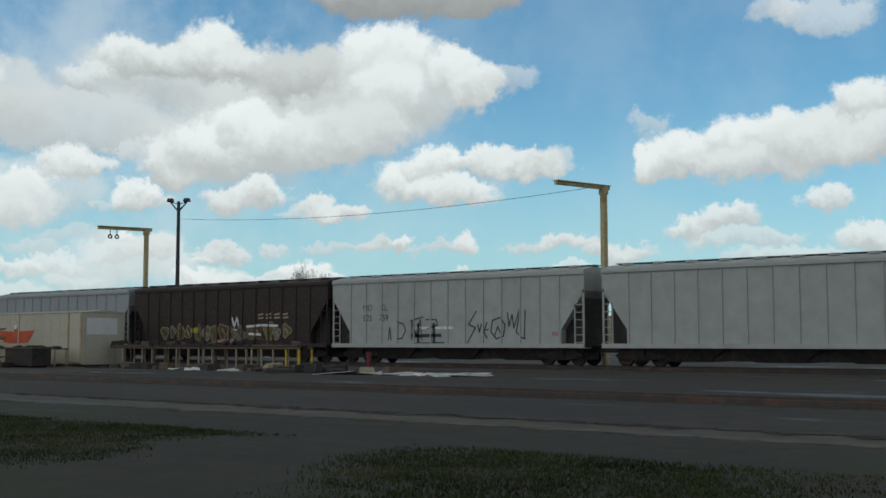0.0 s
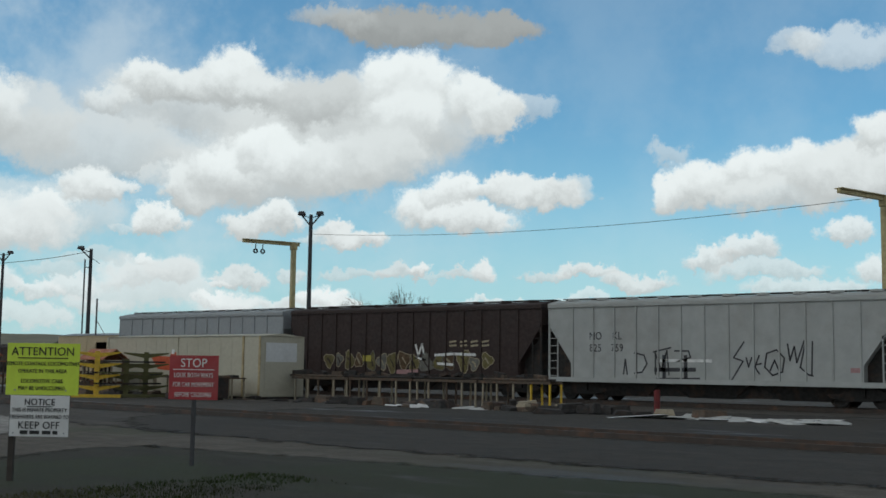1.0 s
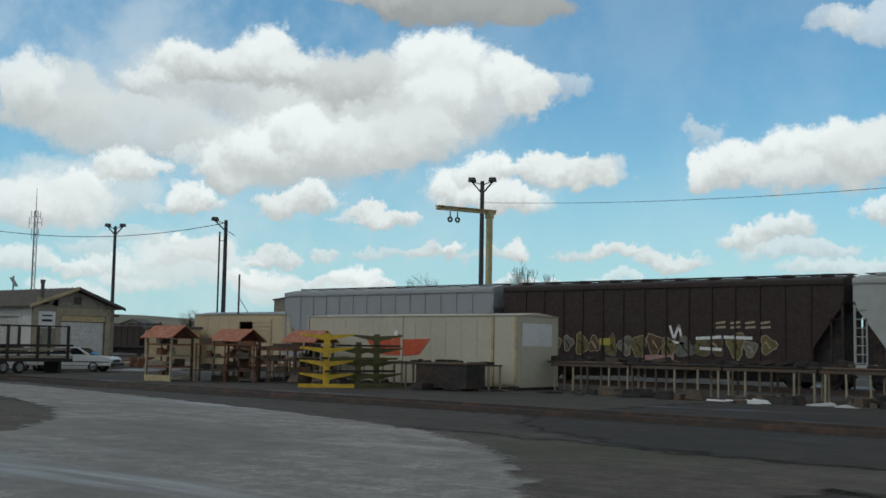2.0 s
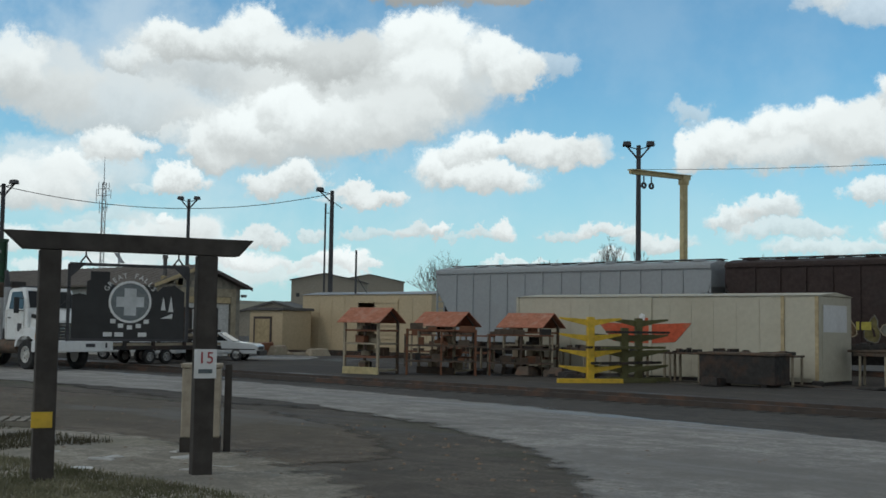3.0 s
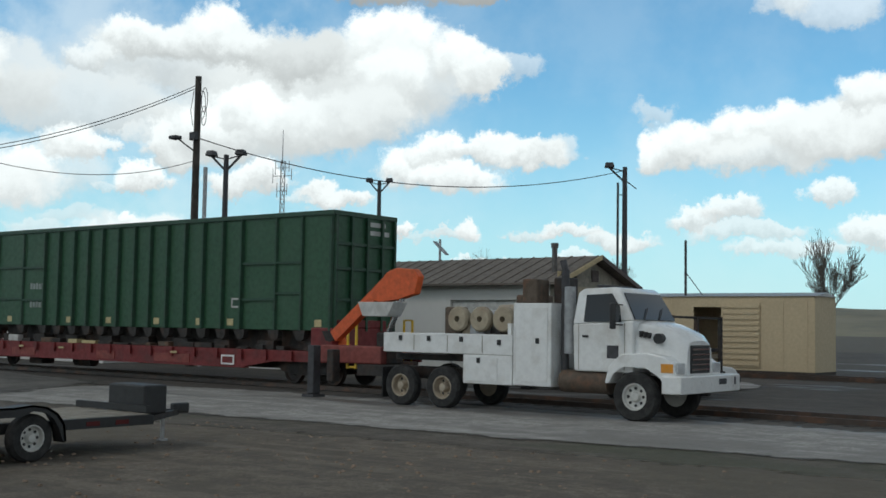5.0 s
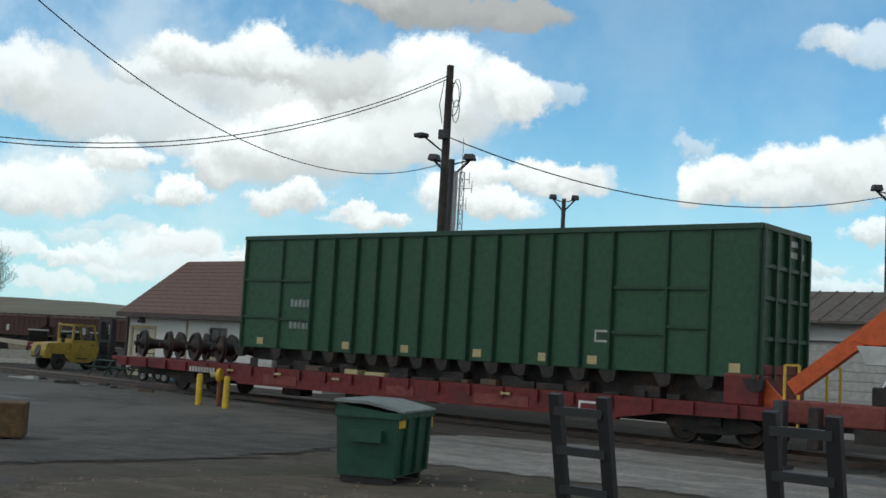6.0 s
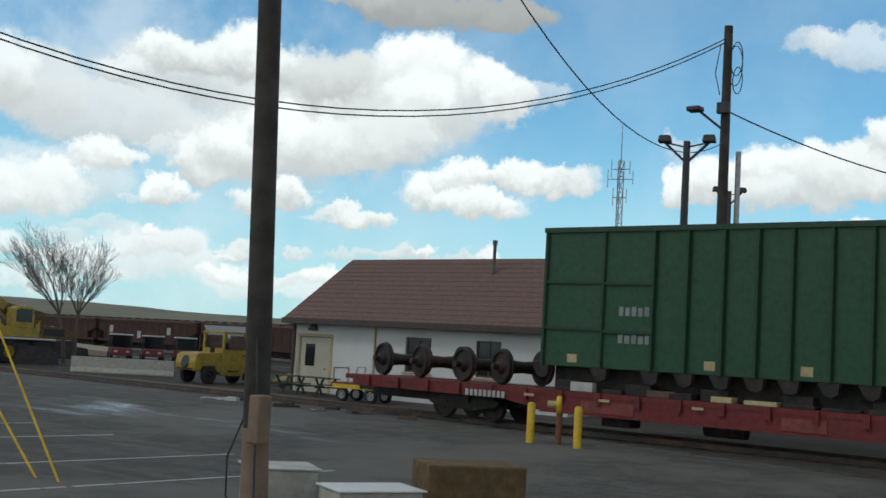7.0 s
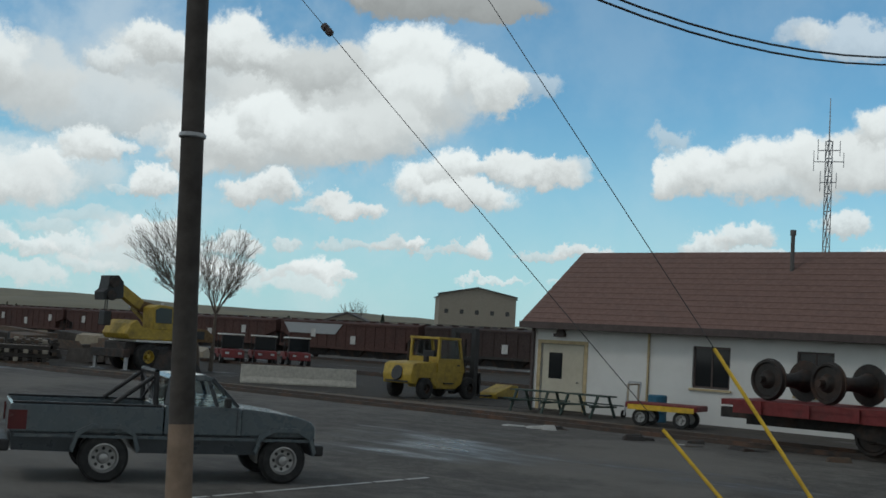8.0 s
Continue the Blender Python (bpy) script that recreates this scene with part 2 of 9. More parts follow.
RUST = (0.16, 0.07, 0.035)
GRIME = (0.05, 0.045, 0.04)
M = dict(
    hopper_grey=mat("hopper_grey", (0.40, 0.41, 0.395), 0.6, vary=0.1, grain=(1.2, 40.0), dirt=(0.27, 0.25, 0.22), dirt_amount=0.4, dirt_scale=0.5),
    hopper_pale=mat("hopper_pale", (0.33, 0.35, 0.36), 0.6, vary=0.06, dirt=(0.28, 0.28, 0.28), dirt_amount=0.4, dirt_scale=0.35),
    hopper_brown=mat("hopper_brown", (0.032, 0.016, 0.013), 0.7, dirt=(0.03, 0.02, 0.018), dirt_amount=0.6),
    far_brown=mat("far_brown", (0.066, 0.028, 0.022), 0.8, dirt=(0.035, 0.019, 0.016), dirt_amount=0.6, dirt_scale=0.5),
    underframe=mat("underframe", (0.025, 0.022, 0.02), 0.75, dirt=RUST, dirt_amount=0.3),
    wheel_steel=mat("wheel_steel", (0.03, 0.025, 0.022), 0.55, 0.3, dirt=RUST, dirt_amount=0.4),
    rail_steel=mat("rail_steel", (0.05, 0.036, 0.028), 0.5, 0.4, dirt=RUST, dirt_amount=0.6),
    tie_wood=mat("tie_wood", (0.035, 0.03, 0.026), 0.9, grain=(3.0, 40.0)),
    cream=mat("cream", (0.50, 0.465, 0.365), 0.6, vary=0.06, dirt=(0.36, 0.31, 0.22), dirt_amount=0.35, dirt_scale=0.4),
    panel_white=mat("panel_white", (0.64, 0.64, 0.60), 0.6, vary=0.06, bump=0.0, dirt=(0.4, 0.36, 0.28), dirt_amount=0.5),
    logo_red=mat("logo_red", (0.55, 0.09, 0.03), 0.6, dirt=(0.4, 0.25, 0.15), dirt_amount=0.4),
    tan=mat("tan", (0.56, 0.45, 0.29), 0.7, vary=0.08, dirt=(0.38, 0.30, 0.19), dirt_amount=0.35, dirt_scale=0.4),
    shed_wall=mat("shed_wall", (0.26, 0.24, 0.195), 0.85, dirt=(0.13, 0.12, 0.105), dirt_amount=0.8, dirt_scale=1.7),
    shed_tan=mat("shed_tan", (0.36, 0.31, 0.22), 0.8, dirt=(0.2, 0.17, 0.12), dirt_amount=0.6, dirt_scale=2.0),
    shed_trim=mat("shed_trim", (0.48, 0.38, 0.22), 0.8, dirt=(0.28, 0.2, 0.12), dirt_amount=0.4),
    shed_roof=mat("shed_roof", (0.155, 0.135, 0.115), 0.8, dirt=(0.09, 0.07, 0.06), dirt_amount=0.6),
    house_wall=mat("house_wall", (0.68, 0.68, 0.65), 0.75, vary=0.05, bump=0.0, grain=(0.8, 30.0), dirt=(0.52, 0.50, 0.46), dirt_amount=0.3, dirt_scale=0.5),
    house_roof=mat("house_roof", (0.17, 0.098, 0.08), 0.7, vary=0.15, dirt=(0.13, 0.085, 0.075), dirt_amount=0.4),
    trim_dark=mat("trim_dark", (0.07, 0.05, 0.045), 0.6),
    door_white=mat("door_white", (0.6, 0.6, 0.57), 0.6, dirt=(0.42, 0.4, 0.36), dirt_amount=0.3),
    truck_white=mat("truck_white", (0.74, 0.75, 0.74), 0.3, vary=0.08, bump=0.02, dirt=(0.42, 0.39, 0.34), dirt_amount=0.45, coat=0.4),
    car_white=mat("car_white", (0.66, 0.68, 0.68), 0.3, vary=0.06, bump=0.02, coat=0.4),
    pickup_grey=mat("pickup_grey", (0.09, 0.115, 0.125), 0.28, vary=0.1, bump=0.02, dirt=(0.2, 0.19, 0.18), dirt_amount=0.25, coat=0.5),
    pickup_dark=mat("pickup_dark", (0.028, 0.036, 0.042), 0.3, vary=0.1, bump=0.02, coat=0.4),
    rubber=mat("rubber", (0.02, 0.02, 0.02), 0.85, dirt=(0.08, 0.075, 0.07), dirt_amount=0.35, dirt_scale=5.0),
    rim_white=mat("rim_white", (0.55, 0.55, 0.52), 0.45, dirt=(0.25, 0.2, 0.15), dirt_amount=0.4, dirt_scale=6.0),
    rim_steel=mat("rim_steel", (0.4, 0.4, 0.39), 0.4, 0.6, dirt=(0.15, 0.13, 0.12), dirt_amount=0.4, dirt_scale=6.0),
    chrome=mat("chrome", (0.6, 0.6, 0.6), 0.2, 0.9, vary=0.1),
    black=mat("black", (0.018, 0.018, 0.019), 0.5),
    green_box=mat("green_box", (0.017, 0.075, 0.033), 0.5, dirt=(0.032, 0.085, 0.045), dirt_amount=0.5, dirt_scale=0.9),
    green_rib=mat("green_rib", (0.012, 0.055, 0.028), 0.5, dirt=GRIME, dirt_amount=0.3),
    dumpster=mat("dumpster", (0.012, 0.075, 0.045), 0.45, dirt=GRIME, dirt_amount=0.4),
    dumpster_lid=mat("dumpster_lid", (0.25, 0.29, 0.27), 0.5, dirt=(0.1, 0.1, 0.1), dirt_amount=0.5),
    faded_red=mat("faded_red", (0.23, 0.055, 0.045), 0.7, dirt=(0.12, 0.035, 0.03), dirt_amount=0.7, dirt_scale=2.0),
    car_red=mat("car_red", (0.17, 0.018, 0.018), 0.6, dirt=(0.07, 0.022, 0.02), dirt_amount=0.6),
    orange=mat("orange", (0.62, 0.10, 0.02), 0.5, dirt=(0.3, 0.08, 0.03), dirt_amount=0.4),
    yellow=mat("yellow", (0.72, 0.46, 0.03), 0.5, dirt=(0.35, 0.22, 0.05), dirt_amount=0.4),
    machine_yellow=mat("machine_yellow", (0.40, 0.275, 0.034), 0.5, dirt=(0.16, 0.11, 0.03), dirt_amount=0.7, dirt_scale=1.6),
    post_yellow=mat("post_yellow", (0.50, 0.42, 0.22), 0.6, dirt=(0.25, 0.16, 0.06), dirt_amount=0.5),
    sign_lime=mat("sign_lime", (0.62, 0.78, 0.06), 0.45, vary=0.06, bump=0.0, dirt=(0.5, 0.6, 0.1), dirt_amount=0.25),
    sign_white=mat("sign_white", (0.72, 0.72, 0.71), 0.45, vary=0.06, bump=0.0, dirt=(0.5, 0.48, 0.45), dirt_amount=0.3),
    sign_red=mat("sign_red", (0.36, 0.035, 0.04), 0.5, vary=0.1, bump=0.0, dirt=(0.3, 0.08, 0.08), dirt_amount=0.4),
    ink_black=mat("ink_black", (0.02, 0.02, 0.02), 0.6, bump=0.0),
    ink_white=mat("ink_white", (0.75, 0.75, 0.73), 0.6, bump=0.0),
    wood_dark=mat("wood_dark", (0.05, 0.042, 0.036), 0.85, grain=(3.0, 45.0), dirt=(0.12, 0.1, 0.085), dirt_amount=0.4),
    wood_pale=mat("wood_pale", (0.24, 0.17, 0.12), 0.9, grain=(3.0, 45.0), dirt=(0.1, 0.07, 0.05), dirt_amount=0.5),
    deck_wood=mat("deck_wood", (0.30, 0.27, 0.22), 0.9, grain=(3.0, 45.0), dirt=(0.15, 0.13, 0.11), dirt_amount=0.5),
    pole_steel=mat("pole_steel", (0.055, 0.055, 0.06), 0.6, 0.2),
    galvanised=mat("galvanised", (0.36, 0.37, 0.38), 0.5, 0.6),
    rusty=mat("rusty", (0.20, 0.085, 0.045), 0.85, dirt=(0.1, 0.05, 0.03), dirt_amount=0.6, dirt_scale=3.0),
    hat_brown=mat("hat_brown", (0.075, 0.03, 0.022), 0.8, dirt=(0.04, 0.02, 0.015), dirt_amount=0.6, dirt_scale=4.0),
    roof_rust=mat("roof_rust", (0.40, 0.15, 0.085), 0.8, dirt=(0.5, 0.36, 0.28), dirt_amount=0.45, dirt_scale=2.0),
    rack_steel=mat("rack_steel", (0.10, 0.075, 0.055), 0.8, dirt=RUST, dirt_amount=0.6, dirt_scale=3.0),
    rack_olive=mat("rack_olive", (0.10, 0.095, 0.03), 0.7, dirt=(0.05, 0.04, 0.025), dirt_amount=0.6, dirt_scale=3.0),
    rack_pale=mat("rack_pale", (0.34, 0.29, 0.21), 0.8, dirt=RUST, dirt_amount=0.4, dirt_scale=3.0),
    concrete=mat("concrete", (0.44, 0.42, 0.365), 0.9, dirt=(0.28, 0.26, 0.23), dirt_amount=0.5, bump=0.3),
    junk_pale=mat("junk_pale", (0.5, 0.5, 0.48), 0.7, dirt=(0.2, 0.18, 0.16), dirt_amount=0.5, dirt_scale=3.0),
    brown_box=mat("brown_box", (0.13, 0.08, 0.035), 0.85, dirt=(0.22, 0.13, 0.05), dirt_amount=0.5, dirt_scale=3.0),
    beige=mat("beige", (0.40, 0.34, 0.26), 0.7, dirt=(0.25, 0.2, 0.16), dirt_amount=0.4),
    statue_mix=mat("statue_mix", (0.12, 0.105, 0.085), 0.8, dirt=(0.3, 0.25, 0.16), dirt_amount=0.8, dirt_scale=2.5),
    graffiti_dark=mat("graffiti_dark", (0.05, 0.05, 0.055), 0.7, bump=0.0),
    graffiti_yellow=mat("graffiti_yellow", (0.42, 0.36, 0.06), 0.7, bump=0.0),
    graffiti_olive=mat("graffiti_olive", (0.16, 0.135, 0.05), 0.8, bump=0.0, vary=0.4, dirt=(0.05, 0.035, 0.02), dirt_amount=0.8, dirt_scale=3.0),
    graffiti_ash=mat("graffiti_ash", (0.17, 0.165, 0.14), 0.8, bump=0.0, vary=0.4, dirt=(0.05, 0.035, 0.03), dirt_amount=0.8, dirt_scale=3.0),
    graffiti_umber=mat("graffiti_umber", (0.10, 0.06, 0.03), 0.8, bump=0.0, vary=0.4),
    graffiti_pink=mat("graffiti_pink", (0.42, 0.24, 0.24), 0.7, bump=0.0),
    graffiti_tan=mat("graffiti_tan", (0.36, 0.30, 0.2), 0.7, bump=0.0),
    bark=mat("bark", (0.12, 0.095, 0.075), 0.95, grain=(8.0, 70.0)),
    twig=mat("twig", (0.14, 0.122, 0.103), 0.95),
    conifer=mat("conifer", (0.03, 0.045, 0.03), 0.9),
    shrub=mat("shrub", (0.05, 0.05, 0.03), 0.95),
    far_grey=mat("far_grey", (0.3, 0.27, 0.22), 0.9),
    far_roof=mat("far_roof", (0.12, 0.115, 0.11), 0.9),
    cable=mat("cable", (0.03, 0.03, 0.032), 0.6, bump=0.0),
    blue_plastic=mat("blue_plastic", (0.02, 0.12, 0.2), 0.5),
    picnic_green=mat("picnic_green", (0.03, 0.055, 0.045), 0.7),
    tail_red=mat("tail_red", (0.10, 0.014, 0.014), 0.25, bump=0.0),
    amber=mat("amber", (0.6, 0.25, 0.03), 0.3, bump=0.0),
    lamp_glass=mat("lamp_glass", (0.5, 0.52, 0.53), 0.15, bump=0.0),
    hill=mat("hill", (0.20, 0.185, 0.13), 1.0, grain=(0.004, 0.03), dirt=(0.12, 0.125, 0.1), dirt_amount=0.7, dirt_scale=0.012, bump=0.0),
)
glass = bpy.data.materials.new("window_glass")
glass.use_nodes = True
gb = glass.node_tree.nodes["Principled BSDF"]
gb.inputs["Base Color"].default_value = (0.012, 0.014, 0.016, 1)
gb.inputs["Roughness"].default_value, gb.inputs["Specular IOR Level"].default_value = 0.05, 0.4
M["glass"] = glass
clear = bpy.data.materials.new("clear_glass")
clear.use_nodes = True
cb = clear.node_tree.nodes["Principled BSDF"]
cb.inputs["Base Color"].default_value = (0.8, 0.86, 0.84, 1)
cb.inputs["Roughness"].default_value, cb.inputs["Transmission Weight"].default_value, cb.inputs["IOR"].default_value = 0.03, 1.0, 1.25
M["clear_glass"] = clear


def ground_mat(name, base, stones, wet, scale=1.0, patch=None, patch_amount=0.6, gloss=0.25, puddle=(0.56, 0.66), streak=None):
    """Earth, gravel or asphalt: stones and grain, larger stains, and wet patches that shine."""
    m = bpy.data.materials.new(name)
    m.use_nodes = True
    nt = m.node_tree
    b = nt.nodes["Principled BSDF"]
    tc = nt.nodes.new("ShaderNodeTexCoord").outputs["Object"]

    def tex(s, d, stretch=None):
        n = nt.nodes.new("ShaderNodeTexNoise")
        n.inputs["Scale"].default_value, n.inputs["Detail"].default_value, n.inputs["Roughness"].default_value = s * scale, d, 0.65
        src = tc
        if stretch:
            mp = nt.nodes.new("ShaderNodeMapping")
            mp.inputs["Scale"].default_value = stretch
            nt.links.new(tc, mp.inputs[0])
            src = mp.outputs[0]
        nt.links.new(src, n.inputs["Vector"])
        return n.outputs[0]

    def ranged(v, a, c, lo=0.0, hi=1.0):
        n = nt.nodes.new("ShaderNodeMapRange")
        n.interpolation_type = "SMOOTHSTEP"
        nt.links.new(v, n.inputs[0])
        for k, val in enumerate((a, c, lo, hi)):
            n.inputs[k + 1].default_value = val
        return n.outputs[0]

    def mixed(fac, a, c):
        n = nt.nodes.new("ShaderNodeMix")
        n.data_type = "RGBA"
        for key, v in ((0, fac), (6, a), (7, c)):
            if isinstance(v, (tuple, float)):
                n.inputs[key].default_value = v if isinstance(v, float) else tuple(v) + (1.0,)
            else:
                nt.links.new(v, n.inputs[key])
        return n.outputs[2]

    big, mid, small = tex(0.12, 6.0), tex(1.3, 6.0), tex(22.0, 4.0)
    col = mixed(ranged(small, 0.35, 0.65), tuple(c * 0.75 for c in base), stones)
    col = mixed(ranged(tex(5.0, 5.0), 0.45, 0.62, 0.0, 0.5), col, tuple(c * 0.5 for c in base))
    col = mixed(ranged(mid, 0.42, 0.6, 0.0, 0.6), col, tuple(c * 0.5 for c in base))
    # wheel tracks and wash marks along the way
    col = mixed(ranged(tex(0.9, 5.0, (0.1, 1.0, 1.0)), 0.47, 0.6, 0.0, 0.32), col, tuple(c * 0.5 for c in base))
    col = mixed(ranged(tex(2.3, 4.0, (0.06, 1.0, 1.0)), 0.52, 0.66, 0.0, 0.25), col, tuple(min(1.0, c * 1.25) for c in stones))
    if patch:
        col = mixed(ranged(big, 0.48, 0.6, 0.0, patch_amount), col, patch)
    wetness = ranged(tex(0.22, 5.0, streak or (0.35, 1.0, 1.0)), puddle[0], puddle[1])
    col = mixed(wetness, col, wet)
    rg = nt.nodes.new("ShaderNodeMapRange")
    nt.links.new(wetness, rg.inputs[0])
    for k, val in enumerate((0.0, 1.0, 0.92, gloss)):
        rg.inputs[k + 1].default_value = val
    nt.links.new(col, b.inputs["Base Color"])
    nt.links.new(rg.outputs[0], b.inputs["Roughness"])
    bp = nt.nodes.new("ShaderNodeBump")
    bp.inputs["Strength"].default_value, bp.inputs["Distance"].default_value = 0.5, 0.03
    add = nt.nodes.new("ShaderNodeMath")
    add.operation = "ADD"
    nt.links.new(mid, add.inputs[0])
    nt.links.new(small, add.inputs[1])
    nt.links.new(add.outputs[0], bp.inputs["Height"])
    nt.links.new(bp.outputs[0], b.inputs["Normal"])
    # thin out towards a ragged rim
    rim = nt.nodes.new("ShaderNodeAttribute")
    rim.attribute_name = "inside"
    frayed = nt.nodes.new("ShaderNodeMath")
    frayed.operation = "MULTIPLY_ADD"
    nt.links.new(rim.outputs["Fac"], frayed.inputs[0])
    frayed.inputs[1].default_value = 1.7
    ragged = nt.nodes.new("ShaderNodeMath")
    ragged.operation = "MULTIPLY_ADD"
    nt.links.new(tex(1.1, 7.0), ragged.inputs[0])
    ragged.inputs[1].default_value, ragged.inputs[2].default_value = 1.6, -1.25
    nt.links.new(ragged.outputs[0], frayed.inputs[2])
    nt.links.new(ranged(frayed.outputs[0], 0.0, 0.45), b.inputs["Alpha"])
    return m


M["earth"] = ground_mat("earth", (0.11, 0.092, 0.07), (0.16, 0.14, 0.115), (0.04, 0.035, 0.03), patch=(0.055, 0.065, 0.03), patch_amount=0.5, gloss=0.6)
M["cinder"] = ground_mat("cinder", (0.072, 0.062, 0.051), (0.115, 0.10, 0.085), (0.035, 0.032, 0.03), patch=(0.04, 0.036, 0.033), gloss=0.35)
M["asphalt"] = ground_mat("asphalt", (0.108, 0.102, 0.092), (0.16, 0.152, 0.138), (0.058, 0.056, 0.052), patch=(0.165, 0.155, 0.138), patch_amount=0.7, gloss=0.25, streak=(0.25, 1.0, 1.0))
M["wet_gravel"] = ground_mat("wet_gravel", (0.34, 0.325, 0.30), (0.45, 0.43, 0.40), (0.18, 0.172, 0.16), patch=(0.19, 0.18, 0.165), patch_amount=0.75, gloss=0.28, puddle=(0.5, 0.62), streak=(0.12, 1.2, 1.0))
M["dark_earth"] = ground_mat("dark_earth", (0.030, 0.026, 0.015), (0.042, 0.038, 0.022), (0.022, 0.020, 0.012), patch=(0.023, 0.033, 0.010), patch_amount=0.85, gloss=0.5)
M["dark_cinder"] = ground_mat("dark_cinder", (0.041, 0.034, 0.027), (0.066, 0.056, 0.046), (0.022, 0.02, 0.019), patch=(0.025, 0.023, 0.021), gloss=0.35)
M["dirt"] = ground_mat("dirt", (0.138, 0.112, 0.082), (0.205, 0.17, 0.13), (0.09, 0.075, 0.056), patch=(0.098, 0.083, 0.056), gloss=0.6)
M["pale_dirt"] = ground_mat("pale_dirt", (0.33, 0.30, 0.245), (0.47, 0.43, 0.36), (0.22, 0.20, 0.165), patch=(0.20, 0.19, 0.13), gloss=0.6)
M["street"] = ground_mat("street", (0.06, 0.06, 0.06), (0.09, 0.09, 0.09), (0.04, 0.04, 0.04), gloss=0.3)


# ---- building helpers ----
class Shape:
    """Collects solids in one bmesh."""

    def __init__(self):
        self.bm = bmesh.new()

    def solid(self, verts, faces):
        vs = [self.bm.verts.new(v) for v in verts]
        made = []
        for f in faces:
            try:
                made.append(self.bm.faces.new([vs[i] for i in f]))
            except ValueError:
                pass
        return vs, made

    def box(self, x0, y0, z0, x1, y1, z1, bevel=0.0, m=None, taper=None):
        v = [(x, y, z) for z in (z0, z1) for y in (y0, y1) for x in (x0, x1)]
        if taper:
            cx, cy = (x0 + x1) / 2, (y0 + y1) / 2
            v = v[:4] + [(cx + (x - cx) * taper[0], cy + (y - cy) * taper[1], z) for x, y, z in v[4:]]
        if m is not None:
            v = [tuple(m @ Vector(p)) for p in v]
        vs, fs = self.solid(v, [(0, 2, 3, 1), (4, 5, 7, 6), (0, 1, 5, 4), (2, 6, 7, 3), (0, 4, 6, 2), (1, 3, 7, 5)])
        if bevel:
            edges = list({e for f in fs for e in f.edges})
            bmesh.ops.bevel(self.bm, geom=edges, offset=bevel, segments=2, affect="EDGES", profile=0.5)
        return self

    def cyl(self, a, b, r, r2=None, n=12, cap=True):
        a, b = Vector(a), Vector(b)
        r2 = r if r2 is None else r2
        d = (b - a).normalized()
        u = d.orthogonal().normalized()
        w = d.cross(u)
        ring = [(u * math.cos(2 * math.pi * i / n) + w * math.sin(2 * math.pi * i / n)) for i in range(n)]
        verts = [a + k * r for k in ring] + [b + k * r2 for k in ring]
        faces = [(i, (i + 1) % n, n + (i + 1) % n, n + i) for i in range(n)]
        if cap:
            faces += [tuple(reversed(range(n))), tuple(range(n, 2 * n))]
        self.solid(verts, faces)
        return self

    def ring(self, centre, axis, r_out, r_in, half, n=24):
        """A tyre or hoop: a rounded ring round the axis."""
        c, d = Vector(centre), Vector(axis).normalized()
        u = d.orthogonal().normalized()
        w = d.cross(u)
        prof = [(r_in, -half), (r_out - half * 0.35, -half), (r_out, -half * 0.55), (r_out, half * 0.55), (r_out - half * 0.35, half), (r_in, half)]
        k = len(prof)
        verts = [c + (u * math.cos(2 * math.pi * i / n) + w * math.sin(2 * math.pi * i / n)) * r + d * h for i in range(n) for r, h in prof]
        faces = [(i * k + j, i * k + (j + 1) % k, ((i + 1) % n) * k + (j + 1) % k, ((i + 1) % n) * k + j) for i in range(n) for j in range(k)]
        self.solid(verts, faces)
        return self

    def lathe(self, centre, axis, prof, n=20):
        c, d = Vector(centre), Vector(axis).normalized()
        u = d.orthogonal().normalized()
        w = d.cross(u)
        k = len(prof)
        verts = [c + (u * math.cos(2 * math.pi * i / n) + w * math.sin(2 * math.pi * i / n)) * r + d * h for i in range(n) for r, h in prof]
        faces = [(i * k + j, i * k + j + 1, ((i + 1) % n) * k + j + 1, ((i + 1) % n) * k + j) for i in range(n) for j in range(k - 1)]
        faces += [tuple(i * k for i in reversed(range(n))), tuple(i * k + k - 1 for i in range(n))]
        self.solid(verts, faces)
        return self

    def slab(self, poly, y0, y1, plane="xz", bevel=0.0):
        """A flat outline pushed through from y0 to y1 (plane xz), z0 to z1 (xy) or x0 to x1 (yz)."""
        put = {"xz": lambda a, b, c: (a, c, b), "xy": lambda a, b, c: (a, b, c), "yz": lambda a, b, c: (c, a, b)}[plane]
        n = len(poly)
        verts = [put(a, b, y0) for a, b in poly] + [put(a, b, y1) for a, b in poly]
        faces = [tuple(range(n)), tuple(reversed(range(n, 2 * n)))] + [(i, n + i, n + (i + 1) % n, (i + 1) % n) for i in range(n)]
        vs, fs = self.solid(verts, faces)
        if bevel:
            bmesh.ops.bevel(self.bm, geom=list({e for f in fs for e in f.edges}), offset=bevel, segments=2, affect="EDGES", profile=0.5)
        return self

    def bar(self, a, b, w, h=None):
        """A square bar from a to b."""
        a, b = Vector(a), Vector(b)
        d = (b - a)
        q = d.to_track_quat("Z", "Y").to_matrix().to_4x4()
        return self.box(-w / 2, -(h or w) / 2, 0, w / 2, (h or w) / 2, d.length, m=Matrix.Translation(a) @ q)

